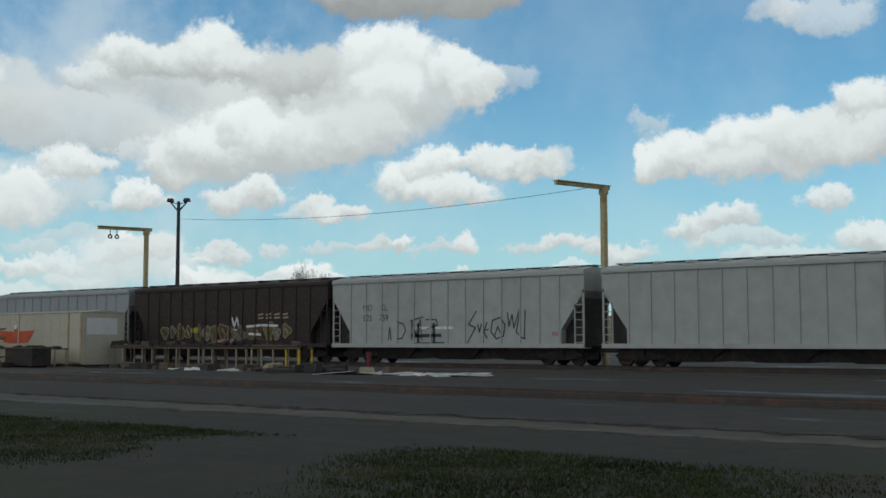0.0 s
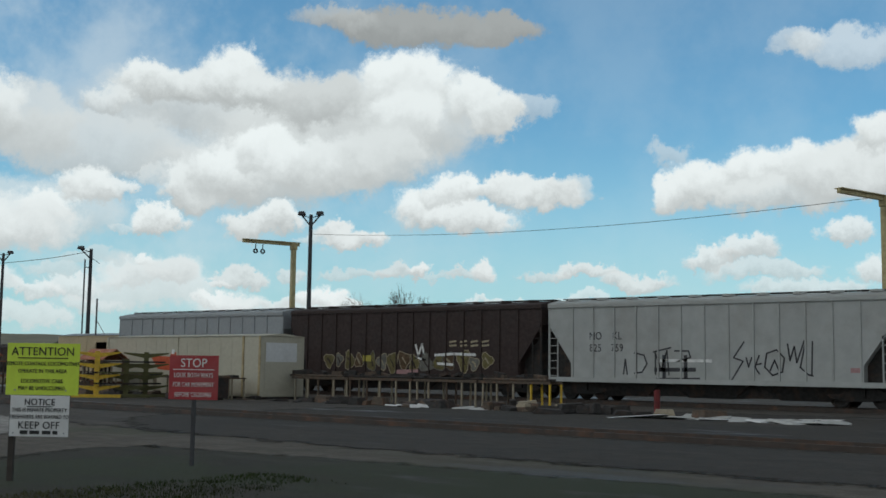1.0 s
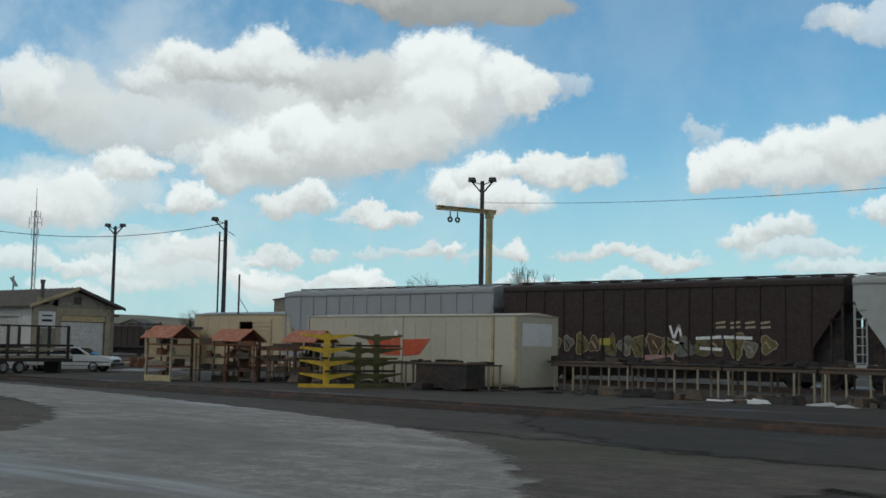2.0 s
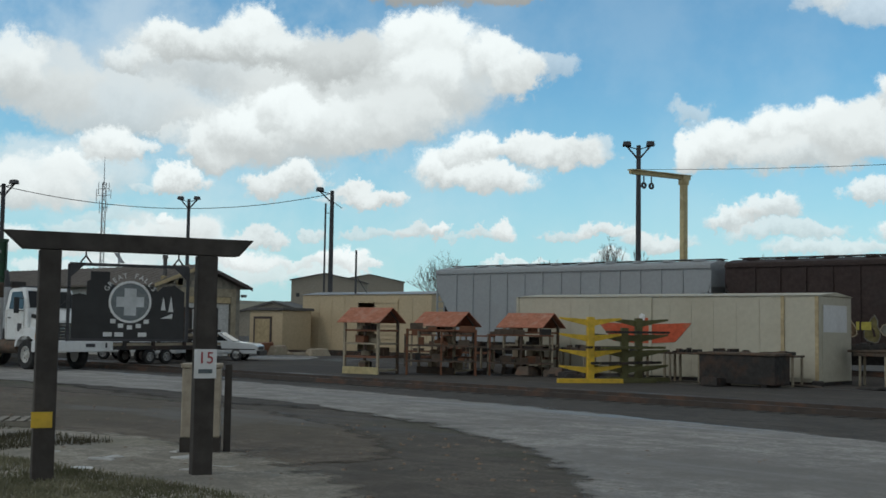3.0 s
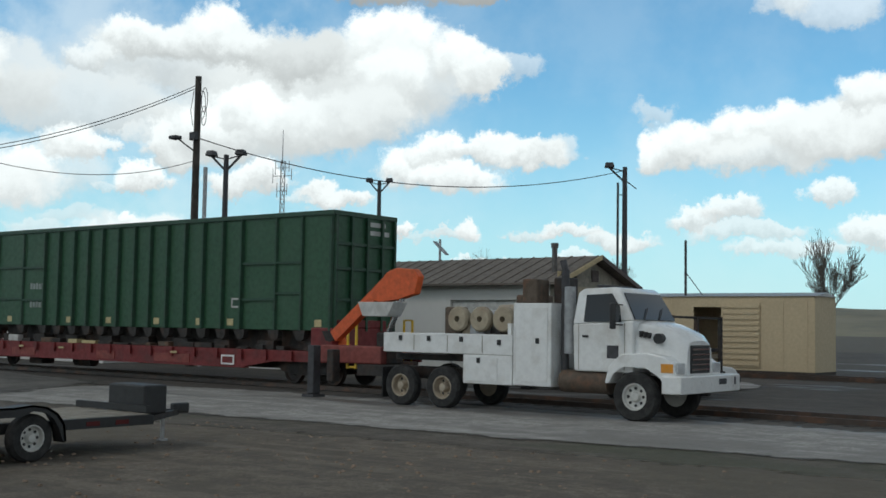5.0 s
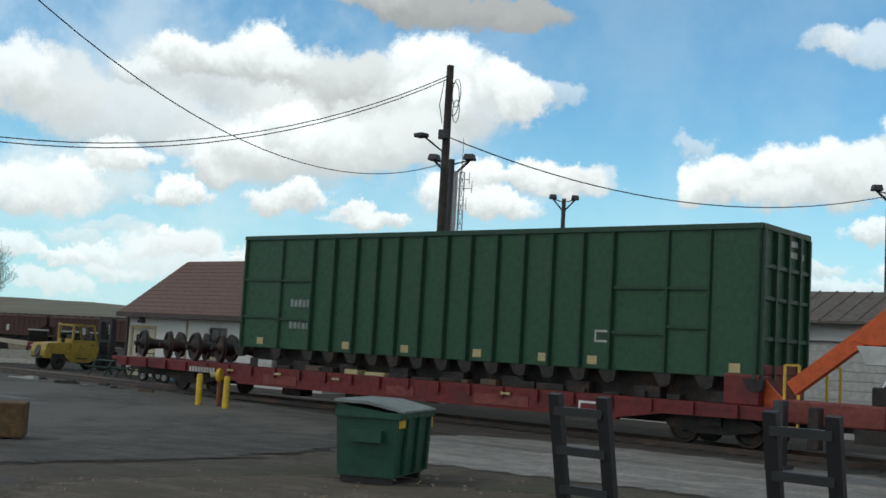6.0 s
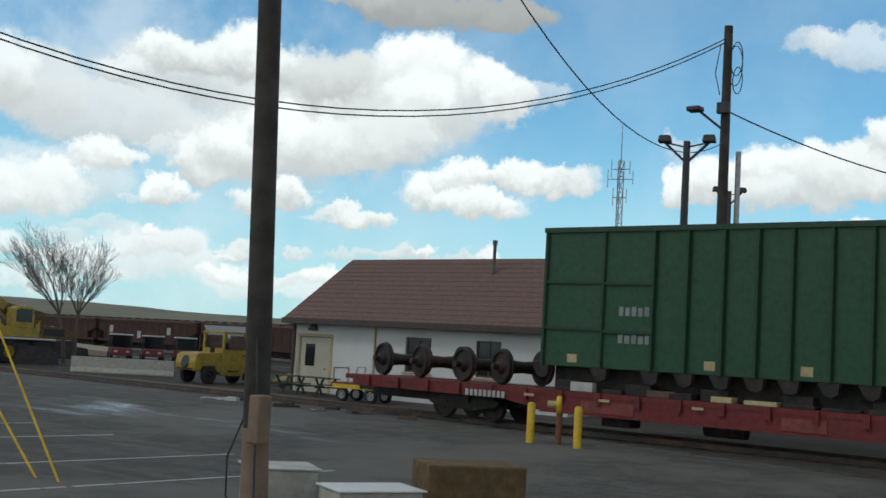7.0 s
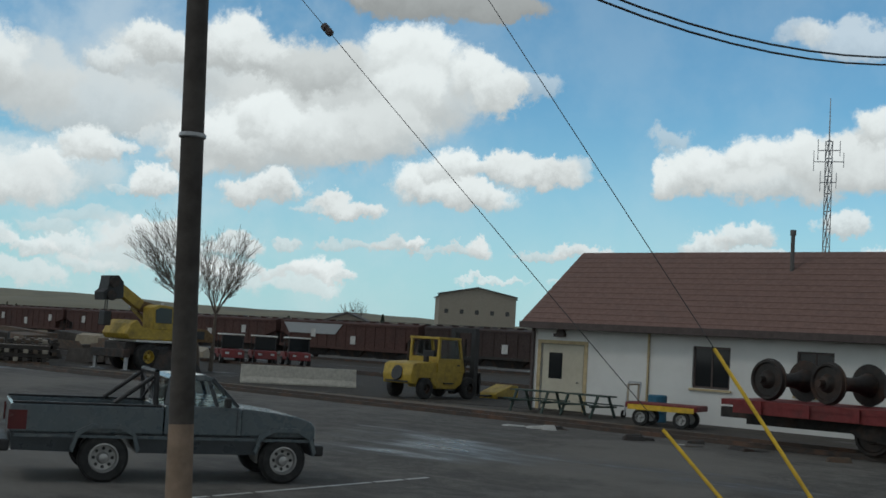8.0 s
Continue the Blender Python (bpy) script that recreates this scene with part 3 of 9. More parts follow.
    def wire(self, points, r, n=6):
        pts = [Vector(p) for p in points]
        verts = []
        for i, p in enumerate(pts):
            d = (pts[min(i + 1, len(pts) - 1)] - pts[max(i - 1, 0)]).normalized()
            u = d.cross(Vector((0.13, 0.31, 0.94))).normalized()
            w = d.cross(u)
            verts += [p + (u * math.cos(2 * math.pi * k / n) + w * math.sin(2 * math.pi * k / n)) * r for k in range(n)]
        faces = [(i * n + k, i * n + (k + 1) % n, (i + 1) * n + (k + 1) % n, (i + 1) * n + k) for i in range(len(pts) - 1) for k in range(n)]
        self.solid(verts, faces)
        return self


def link(name, shape, material, parent=None, label="", smooth=False):
    bm = shape.bm
    bmesh.ops.recalc_face_normals(bm, faces=bm.faces[:])
    me = bpy.data.meshes.new(name)
    bm.to_mesh(me)
    bm.free()
    me.materials.append(M[material] if isinstance(material, str) else material)
    if smooth:
        for p in me.polygons:
            p.use_smooth = True
        me.set_sharp_from_angle(angle=radians(35))
    ob = new(name, me)
    if parent is not None:
        ob.parent = parent
    if label:
        ob["label"] = label
    return ob


def part(name, shape, material, parent, label="", smooth=False):
    return link(name, shape, material, parent, label, smooth)


def thing(name, x, y, z=0.0, rz=0.0, label="", category="", group="", kind=""):
    ob = new(name)
    ob.empty_display_size = 0.2
    ob.matrix_world = pose(x, y, z, 0, 0, rz)
    return tagged(ob, label, category, group, kind)


def setting(name, shape, material, label="", category="", smooth=False):
    return tagged(link(name, shape, material, None, "", smooth), label, category, "", "structure")


def words(text, size, material, parent, place, turn=(90, 0, 0), name="lettering", spread=1.0, thick=0.003):
    """Letters as a thin mesh, centred at place, in the plane that turn gives."""
    cu = bpy.data.curves.new(name, "FONT")
    cu.body, cu.size, cu.align_x, cu.align_y, cu.extrude = text, size, "CENTER", "CENTER", thick
    cu.space_character = 1.05
    tmp = bpy.data.objects.new("tmp", cu)
    me = bpy.data.meshes.new_from_object(tmp)
    bpy.data.objects.remove(tmp)
    me.transform(pose(*place, *turn) @ Matrix.Diagonal((spread, 1, 1, 1)))
    me.materials.clear()
    me.materials.append(M[material])
    ob = new(name, me)
    ob.parent = parent
    return ob


def sag(a, b, drop, n=24):
    a, b = Vector(a), Vector(b)
    return [a.lerp(b, i / n) - Vector((0, 0, 4 * drop * (i / n) * (1 - i / n))) for i in range(n + 1)]


# ---- ground, street, tracks ----
def ease(v):
    v = min(1.0, max(0.0, v))
    return v * v * (3 - 2 * v)


def lot_z(x, y):
    """The lot dips a little towards the street."""
    return -0.35 * ease((-70 - x) / 45) * ease((24 - y) / 9)


def sheet(name, outline, z, material, label, category, rim=0.0):
    """A patch of ground with rounded corners that thins out over the width of its rim."""
    if sum(ax * by - bx * ay for (ax, ay), (bx, by) in zip(outline, outline[1:] + outline[:1])) < 0:
        outline = outline[::-1]
    for k in range(2 if rim else 0):
        outline = [(ax + (bx - ax) * f, ay + (by - ay) * f) for (ax, ay), (bx, by) in zip(outline, outline[1:] + outline[:1]) for f in (0.25, 0.75)]
    n = len(outline)
    ways = [Vector((ay - by, bx - ax)).normalized() for (ax, ay), (bx, by) in zip(outline, outline[1:] + outline[:1])]
    s = Shape()
    inside = s.bm.verts.layers.float.new("inside")
    if rim:
        inner = []
        for i, (x, y) in enumerate(outline):
            d = (ways[i] + ways[i - 1]) * (rim / (1 + ways[i].dot(ways[i - 1])))
            inner.append((x + d.x, y + d.y))
        core = delaunay_2d_cdt([Vector(q) for q in inner], [], [list(range(n))], 1, 1e-4)
        vs, fs = s.solid([(x, y, z) for x, y in outline] + [(x, y, z + 0.0005) for x, y in inner] + [(q.x, q.y, z + 0.001) for q in core[0]],
                         [(i, (i + 1) % n, n + (i + 1) % n, n + i) for i in range(n)] + [tuple(2 * n + k for k in f) for f in core[2]])
        for v in vs[n:]:
            v[inside] = 1.0
    else:
        vs, fs = s.solid([(x, y, z) for x, y in outline], [tuple(range(n))])
        for v in vs:
            v[inside] = 1.0
    s.bm.normal_update()
    bmesh.ops.triangulate(s.bm, faces=s.bm.faces[:])
    if min(q[0] for q in outline) < -70 and min(q[1] for q in outline) < 24:
        for k in range(13):
            for co, no in (((-70 - k * 4.0, 0, 0), (1, 0, 0)), ((0, 13.5 + k * 0.95, 0), (0, 1, 0))):
                bmesh.ops.bisect_plane(s.bm, geom=s.bm.verts[:] + s.bm.edges[:] + s.bm.faces[:], plane_co=co, plane_no=no)
        for v in s.bm.verts:
            v.co.z += lot_z(v.co.x, v.co.y)
    ob = setting(name, s, material, label, category)
    for p in ob.data.polygons:
        if p.normal.z < 0:
            p.flip()
    return ob


sheet("ground", [(-2600, -900), (900, -900), (900, 2600), (-2600, 2600)], 0.0, "earth", "bare brown earth with thin grass beside the yard", "ground")
sheet("yard_ground", [(-420, 24), (-96, 24), (-62, 16.5), (-52, 17.5), (-40, 18.8), (-30, 17.2), (60, 17), (60, 130), (-420, 130)], 0.009, "cinder",
      "dark damp cinder and gravel yard round the tracks", "ground", 2.2)
sheet("front_yard", [(-37, 18.4), (-30, 17.0), (70, 17), (70, 48), (-44, 48), (-44, 24)], 0.014, "dark_cinder", "nearly black damp cinder before the standing train", "ground", 2.5)
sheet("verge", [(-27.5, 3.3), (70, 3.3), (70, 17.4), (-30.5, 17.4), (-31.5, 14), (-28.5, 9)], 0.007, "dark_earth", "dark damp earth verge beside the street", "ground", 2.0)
sheet("road", [(-420, -7), (160, -7), (160, 3.4), (-420, 3.4)], 0.024, "street", "dark damp asphalt street along the yard", "road", 0.5)
sheet("yard_road", [(-97, 16.2), (-87, 17.3), (-77, 17.2), (-68, 18.5), (-61, 18.7), (-56, 17.9), (-51, 16.1), (-47, 13.5), (-44, 10), (-43, 6), (-42.5, 3.3), (-27.0, 3.3), (-28.6, 7.6),
                    (-30.5, 10.2), (-33, 13.6), (-35.6, 16.6), (-39.5, 19.2), (-44, 20.8), (-50, 22.2), (-56, 23.4), (-64, 24.6), (-72, 25.3), (-82, 25.2), (-97, 25.0)], 0.021, "wet_gravel",
      "wet pale grey gravel road with puddles and wheel tracks", "road", 1.5)
sheet("parking_lot", [(-260, 4.6), (-95.5, 4.6), (-94.5, 9), (-93.5, 16), (-96, 24), (-100, 25.2), (-122, 29.5), (-140, 27.5), (-260, 27)], 0.028, "asphalt",
      "worn grey asphalt parking lot with damp stains", "parking lot", 2.6)
sheet("dirt_strip", [(-94, 5), (-62, 5), (-51, 7.4), (-46.5, 12), (-52, 16.4), (-60, 18.2), (-80, 16.6), (-93, 16)], 0.0115, "dirt",
      "strip of dark brown dirt beside the gravel road", "ground", 1.8)
sheet("pale_ground", [(-60.5, 3.2), (-43.6, 3.2), (-44.6, 9.4), (-48.0, 11.6), (-53, 12.4), (-59, 11.2)], 0.0165, "pale_dirt",
      "pale brown gravelly dirt with worn weeds by the timber sign", "ground", 2.2)
sheet("dirt_bank", [(-152, 27.6), (-140, 26.6), (-124, 27.6), (-112, 26.2), (-112, 29.2), (-126, 32), (-140, 31), (-152, 31.5)], 0.033, "dirt",
      "strip of brown trodden dirt between the lot and the yard", "ground", 1.3)
sheet("concrete_apron", [(-84.8, 39.8), (-81.4, 37.9), (-80.6, 41), (-84, 46), (-90, 48), (-88, 44)], 0.03, "wet_gravel", "pale wet concrete apron before the workshop", "ground", 0.5)
sheet("rear_yard", [(-320, 27.5), (-150, 28.5), (-126, 30.5), (-112, 43.5), (-112, 73), (-320, 73)], 0.016, "dark_cinder", "dark damp cinder ground behind the parking lot", "ground", 2.5)
# painted stall lines
for n, (x, y0, y1) in enumerate(((-103.9, 6.8, 13.2), (-106.7, 7.0, 13.4), (-110.7, 7.2, 13.6), (-113.6, 8.0, 13.6), (-119.4, 8.0, 13.6))):
    s = Shape()
    rng = random.Random(n)
    x, y0, y1 = -92.6 + 1.14 * (x + 92.6), 1.14 * y0 + 0.12, 1.14 * y1 + 0.12
    z = lot_z(x, 10) + 0.033
    y = y0
    while y < y1:
        l = rng.uniform(0.35, 1.2)
        s.box(x - 0.05, y, z, x + 0.05, min(y + l, y1), z + 0.004)
        y += l + rng.choice((0.0, 0.05, 0.12))
    setting("stall_line", s, "junk_pale", "worn white painted stall line on asphalt", "road marking")


def track(name, pts, z_top, x_step=0.6):
    """Two steel rails on wooden ties, along a line of (x, y)."""
    t = thing(name, 0, 0, 0, 0, "rusty railway track sunk in dark gravel", "railway track", "", "structure")
    for side in (-0.755, 0.755):
        s = Shape()
        for (ax, ay), (bx, by) in zip(pts, pts[1:]):
            s.solid([(x, y + side + dy, z) for x, y in ((ax, ay), (bx, by)) for dy, z in ((-0.05, 0.0), (-0.03, z_top), (0.03, z_top), (0.05, 0.0))],
                    [(0, 1, 5, 4), (1, 2, 6, 5), (2, 3, 7, 6), (0, 3, 2, 1), (4, 5, 6, 7)])
        part("rail", s, "rail_steel", t)
    s = Shape()
    x, x_end = pts[-1][0], pts[0][0]
    while x < x_end:
        k = next(i for i in range(len(pts) - 1) if pts[i + 1][0] <= x + 1e-6)
        (ax, ay), (bx, by) = pts[k], pts[k + 1]
        y = by + (ay - by) * (x - bx) / (ax - bx)
        s.box(x - 0.11, y - 1.25, 0.0, x + 0.11, y + 1.25, 0.022)
        x += x_step
    part("ties", s, "tie_wood", t, "half-buried wooden ties")["kind"] = "stuff"
    return t


track("front_track", [(40, 25.4), (-40, 26.2), (-88, 27.3), (-150, 27.6), (-200, 29)], 0.15)
track("train_track", [(40, 50.25), (-220, 50.25)], 0.2)
track("far_track", [(-130, 76.5), (-320, 76.5)], 0.2, 1.2)

# low bare hills on the horizon
for name, dist, top, seed in (("far_hills", 2000, 52.0, 2), ("near_hills", 1150, 22.0, 5)):
    s = Shape()
    cols = 150
    rows_v = []
    for i in range(cols + 1):
        a = radians(8 + 95 * i / cols)
        h = top * (0.82 + 0.25 * noise.noise((i * 0.055, seed, 0.0)) + 0.06 * noise.noise((i * 0.3, seed, 2.0)))
        rows_v += [(-math.sin(a) * d, math.cos(a) * d, z) for d, z in ((dist * 0.8, -3.0), (dist * 0.93, h * 0.7), (dist, h), (dist * 1.15, -3.0))]
    s.solid(rows_v, [(i * 4 + j, i * 4 + j + 1, i * 4 + j + 5, i * 4 + j + 4) for i in range(cols) for j in range(3)])
    tagged(link(name, s, "hill", None, "", True), "low dry brown hills along the horizon", "hills", "", "structure")


# ---- railway cars ----
def bogie(parent, x, y_mid, rail_top, r=0.44, name="bogie"):
    s = Shape()
    for side in (-1, 1):
        yy = y_mid + side * 1.0
        s.slab([(x - 1.35, rail_top + 0.55), (x - 1.2, rail_top + 0.42), (x - 0.45, rail_top + 0.3), (x + 0.45, rail_top + 0.3), (x + 1.2, rail_top + 0.42),
                (x + 1.35, rail_top + 0.55), (x + 0.7, rail_top + 0.85), (x - 0.7, rail_top + 0.85)], yy - 0.08, yy + 0.08)
    s.box(x - 0.3, y_mid - 1.2, rail_top + 0.5, x + 0.3, y_mid + 1.2, rail_top + 0.85)
    b = part(name, s, "underframe", parent)
    for wx in (x - 0.9, x + 0.9):
        w = Shape()
        w.cyl((wx, y_mid - 0.9, rail_top + r), (wx, y_mid + 0.9, rail_top + r), 0.08, n=8)
        for side in (-1, 1):
            w.lathe((wx, y_mid + side * 0.75, rail_top + r), (0, side, 0), [(r + 0.03, -0.07), (r + 0.03, -0.04), (r, -0.03), (r - 0.01, 0.07), (r - 0.07, 0.07), (r - 0.1, 0.03), (0.16, 0.03), (0.13, 0.1), (0.02, 0.1)], 20)
        part("wheelset", w, "wheel_steel", b, smooth=True)


def hopper(name, x0, x1, y0, colour, label, top=4.85, rail=0.2, detail=True, marks=None, group="", rib_step=1.12):
    """A covered hopper car along x, its near side at y0."""
    L, W = x1 - x0, 3.1
    t = thing(name, x0, y0, 0, 0, label, "railway car", group)
    b = Shape()
    zs = rail + 1.05
    b.slab([(0.0, top), (L, top), (L, top - 0.95), (L - 1.35, zs + 0.75), (L - 1.35, zs), (1.35, zs), (1.35, zs + 0.75), (0.0, top - 0.95)], 0.0, W)
    body = part("body", b, colour, t)
    r = Shape()
    r.slab([(-0.06, top), (W + 0.06, top), (W + 0.04, top + 0.1), (W * 0.72, top + 0.28), (W * 0.28, top + 0.28), (-0.04, top + 0.1)], 0.0, L, "yz")
    part("roof", r, colour, t)
    if detail:
        ribs = max(4, int((L - 2.9) / rib_step))
        for i in range(ribs + 1):
            x = 1.45 + (L - 2.9) * i / ribs
            s = Shape().box(x - 0.035, -0.05, zs + 0.05, x + 0.035, 0.0, top - 0.06)
            part("rib", s, colour, body)
        part("top_chord", Shape().box(0, -0.07, top - 0.12, L, -0.002, top + 0.02), colour, body)
        part("side_sill", Shape().box(0.0, -0.08, zs - 0.16, L, 0.02, zs + 0.06).box(0.0, W - 0.02, zs - 0.16, L, W + 0.08, zs + 0.06), colour if colour != "hopper_brown" else "underframe", t)
        w = Shape()
        w.box(0.1, W / 2 - 0.35, top + 0.36, L - 0.1, W / 2 + 0.35, top + 0.4)
        for i in range(12):
            x = 0.3 + (L - 0.6) * i / 11
            w.box(x - 0.03, W / 2 - 0.35, top + 0.26, x + 0.03, W / 2 + 0.35, top + 0.36)
        part("running_board", w, "far_roof", t)
        for i in range(10):
            x = 1.0 + (L - 2.0) * i / 9
            part("roof_hatch", Shape().cyl((x, W / 2 - 0.75, top + 0.25), (x, W / 2 - 0.75, top + 0.36), 0.3, n=12), colour, t)
        for end in (0, 1):
            ex = 0.06 if end == 0 else L - 0.06
            c = Shape()
            c.box(ex - 0.05, 0.0, zs - 0.1, ex + 0.05, 0.06, top - 0.9)
            part("corner_post", Shape().box(ex - 0.05, W - 0.06, zs - 0.1, ex + 0.05, W, top - 0.9), colour if colour != "hopper_brown" else "underframe", t)
            for k in range(7):
                z = zs + 0.1 + k * 0.37
                c.box(ex - 0.03 if end == 0 else ex - 0.5, 0.0, z, ex + 0.5 if end == 0 else ex + 0.03, 0.035, z + 0.035)
            inner = ex + (0.5 if end == 0 else -0.5)
            c.box(inner - 0.03, 0.0, zs - 0.1, inner + 0.03, 0.05, zs + 2.0)
            part("end_ladder", c, colour if colour != "hopper_brown" else "underframe", t)
            part("end_platform", Shape().box(min(ex, ex + (1.3 if end == 0 else -1.3)), 0.1, zs - 0.12, max(ex, ex + (1.3 if end == 0 else -1.3)), W - 0.1, zs - 0.02), "underframe", t)
    for end in (0, 1):
        e = [(0.25, zs), (1.4, zs), (1.4, zs + 0.75), (0.25, top - 1.1)]
        part("end_frame", Shape().slab(e if end == 0 else [(L - a, b) for a, b in e], 0.45, W - 0.45), "underframe", t)
    for i in range(3):
        c = 1.9 + (L - 3.8) * (i + 0.5) / 3
        half = (L - 3.8) / 6
        s = Shape()
        s.solid([(c - half, 0.3, zs), (c + half, 0.3, zs), (c + half, W - 0.3, zs), (c - half, W - 0.3, zs),
                 (c - 1.1, 0.6, rail + 0.25), (c + 1.1, 0.6, rail + 0.25), (c + 1.1, W - 0.6, rail + 0.25), (c - 1.1, W - 0.6, rail + 0.25)],
                [(0, 1, 2, 3), (7, 6, 5, 4), (0, 4, 5, 1), (1, 5, 6, 2), (2, 6, 7, 3), (3, 7, 4, 0)])
        part("discharge_bay", s, "underframe", t)
    part("centre_sill", Shape().box(0.5, W / 2 - 0.9, rail + 0.3, L - 0.5, W / 2 + 0.9, zs - 0.2), "underframe", t)
    bogie(t, 1.75, W / 2, rail), bogie(t, L - 1.75, W / 2, rail)
    for x in (-0.5, L - 0.4):
        part("coupler", Shape().box(x, W / 2 - 0.13, rail + 0.65, x + 0.9, W / 2 + 0.13, rail + 0.95), "underframe", t)
    return t, body


def scrawl(parent, strokes, r, material, y=-0.012, name="graffiti"):
    """Sprayed lines on a car's side: flat strokes between points (x, z)."""
    s = Shape()
    for line in strokes:
        for (ax, az), (bx, bz) in zip(line, line[1:]):
            d = math.hypot(bx - ax, bz - az) or 1e-6
            nx, nz = -(bz - az) / d * r, (bx - ax) / d * r
            ex, ez = (bx - ax) / d * r * 0.7, (bz - az) / d * r * 0.7
            s.slab([(ax - ex + nx, az - ez + nz), (bx + ex + nx, bz + ez + nz), (bx + ex - nx, bz + ez - nz), (ax - ex - nx, az - ez - nz)], y, y + 0.006)
    return part(name, s, material, parent)


TRAIN_Y = 48.7
hopper("pale_hopper_car", -78.5, -61.9, TRAIN_Y, "hopper_pale", "pale blue-grey covered hopper car with a running board", group="standing hopper train")
brown, brown_body = hopper("brown_hopper_car", -61.2, -43.0, TRAIN_Y, "hopper_brown", "dark brown covered hopper car with graffiti along its side", group="standing hopper train")
grey, grey_body = hopper("grey_hopper_car", -42.6, -25.6, TRAIN_Y, "hopper_grey", "light grey covered hopper car with black lettering and graffiti", group="standing hopper train")
hopper("grey_hopper_car", -24.6, -7.4, TRAIN_Y, "hopper_grey", "light grey covered hopper car coupled behind another one", group="standing hopper train")
# reporting marks
for text, x, z in (("NO", 2.75, 3.3), ("KL", 3.95, 3.3), ("825", 2.75, 2.72), ("759", 3.95, 2.72)):
    words(text, 0.52, "graffiti_dark", grey_body, (x, -0.012, z), spread=0.85)
part("notice_bar", Shape().box(15.1, -0.012, 1.7, 15.5, -0.004, 1.9), "graffiti_pink", grey_body, "faded pink data panel")
scrawl(grey_body, [[(5.00, 2.5), (5.00, 1.6)], [(4.90, 2.5), (5.40, 2.4), (5.55, 2.0), (5.30, 1.6), (4.90, 1.55)], [(4.30, 1.5), (4.40, 2.2), (4.50, 1.5)], [(6.00, 1.5), (6.00, 2.5), (6.30, 1.7), (6.60, 2.6), (6.70, 1.5)],
                   [(5.90, 2.55), (6.80, 2.75)], [(7.00, 2.6), (7.70, 2.6), (7.80, 2.3), (7.10, 2.1)]], 0.035, "graffiti_dark")
scrawl(grey_body, [[(6.45, 2.35), (6.45, 1.35)], [(7.55, 2.35), (7.55, 1.35)], [(8.00, 1.75), (6.00, 1.72)], [(8.20, 1.3), (6.10, 1.26)]], 0.09, "graffiti_dark")
scrawl(grey_body, [[(6.30, 2.15), (8.80, 2.15)]], 0.07, "ink_white")
scrawl(grey_body, [[(10.40, 3.0), (9.90, 2.3), (10.35, 2.15), (9.80, 1.3)], [(10.50, 2.3), (10.60, 1.9), (10.75, 2.3)], [(11.10, 2.4), (10.90, 1.9), (11.10, 1.6)], [(10.95, 2.0), (11.20, 2.05)],
                   [(11.90, 2.65), (11.45, 2.5), (11.35, 1.9), (11.70, 1.55), (12.15, 1.7), (12.25, 2.3), (11.90, 2.65)], [(11.60, 1.75), (11.80, 2.2), (12.00, 1.75)], [(12.40, 2.9), (12.50, 2.2), (12.70, 2.8), (12.80, 2.1), (13.15, 3.05)],
                   [(13.20, 3.0), (12.95, 1.9), (13.30, 1.6), (13.50, 1.55)], [(13.50, 3.0), (13.45, 1.55)]], 0.035, "graffiti_dark")
# dull throw-ups low on the brown car: rounded letters with pale outlines
rng = random.Random(12)
for k in range(15):
    cx, cz = 3.3 + k * 0.82 + rng.uniform(-0.1, 0.1), 1.98 + rng.uniform(-0.12, 0.12)
    w, h = rng.uniform(0.3, 0.46), rng.uniform(0.36, 0.58)
    blob = []
    for j in range(14):
        a = 6.283 * j / 14
        r = 1 + 0.22 * math.sin(3 * a + k) + rng.uniform(-0.1, 0.1)
        blob.append((cx + math.cos(a) * w * r, cz + math.sin(a) * h * r))
    tone = ("graffiti_olive", "graffiti_ash", "graffiti_olive", "graffiti_umber")[k % 4]
    part("graffiti", Shape().slab(blob, -0.012, -0.006), tone, brown_body)
    scrawl(brown_body, [blob + blob[:1]], 0.022, rng.choice(("graffiti_tan", "graffiti_tan", "graffiti_ash")), -0.018)
    a = rng.uniform(-0.5, 0.5)
    scrawl(brown_body, [[(cx - w * 0.35, cz + h * 0.3), (cx + w * 0.3 * a, cz), (cx + w * 0.25, cz - h * 0.4)]], rng.uniform(0.03, 0.06), rng.choice(("hopper_brown", "graffiti_tan", "hopper_brown")), -0.02)
scrawl(brown_body, [[(6.1, 2.15), (6.5, 2.15)]], 0.17, "graffiti_yellow", -0.024)
scrawl(brown_body, [[(8.6, 1.4), (10.0, 1.42)]], 0.14, "graffiti_pink", -0.024)
scrawl(brown_body, [[(11.3, 2.35), (12.6, 2.42), (14.0, 2.38)], [(11.5, 1.9), (12.5, 1.85)]], 0.07, "ink_white", -0.026)
for k in range(4):
    x = 12.3 + k * 0.72
    scrawl(brown_body, [[(x, 3.05), (x + 0.4, 3.1)], [(x, 2.85), (x + 0.42, 2.88)]], 0.05, "graffiti_tan", name="lettering_bar")
scrawl(brown_body, [[(9.9, 2.9), (10.1, 2.3), (10.35, 2.95), (10.5, 2.4)], [(9.9, 2.2), (10.6, 2.1)]], 0.06, "ink_white")

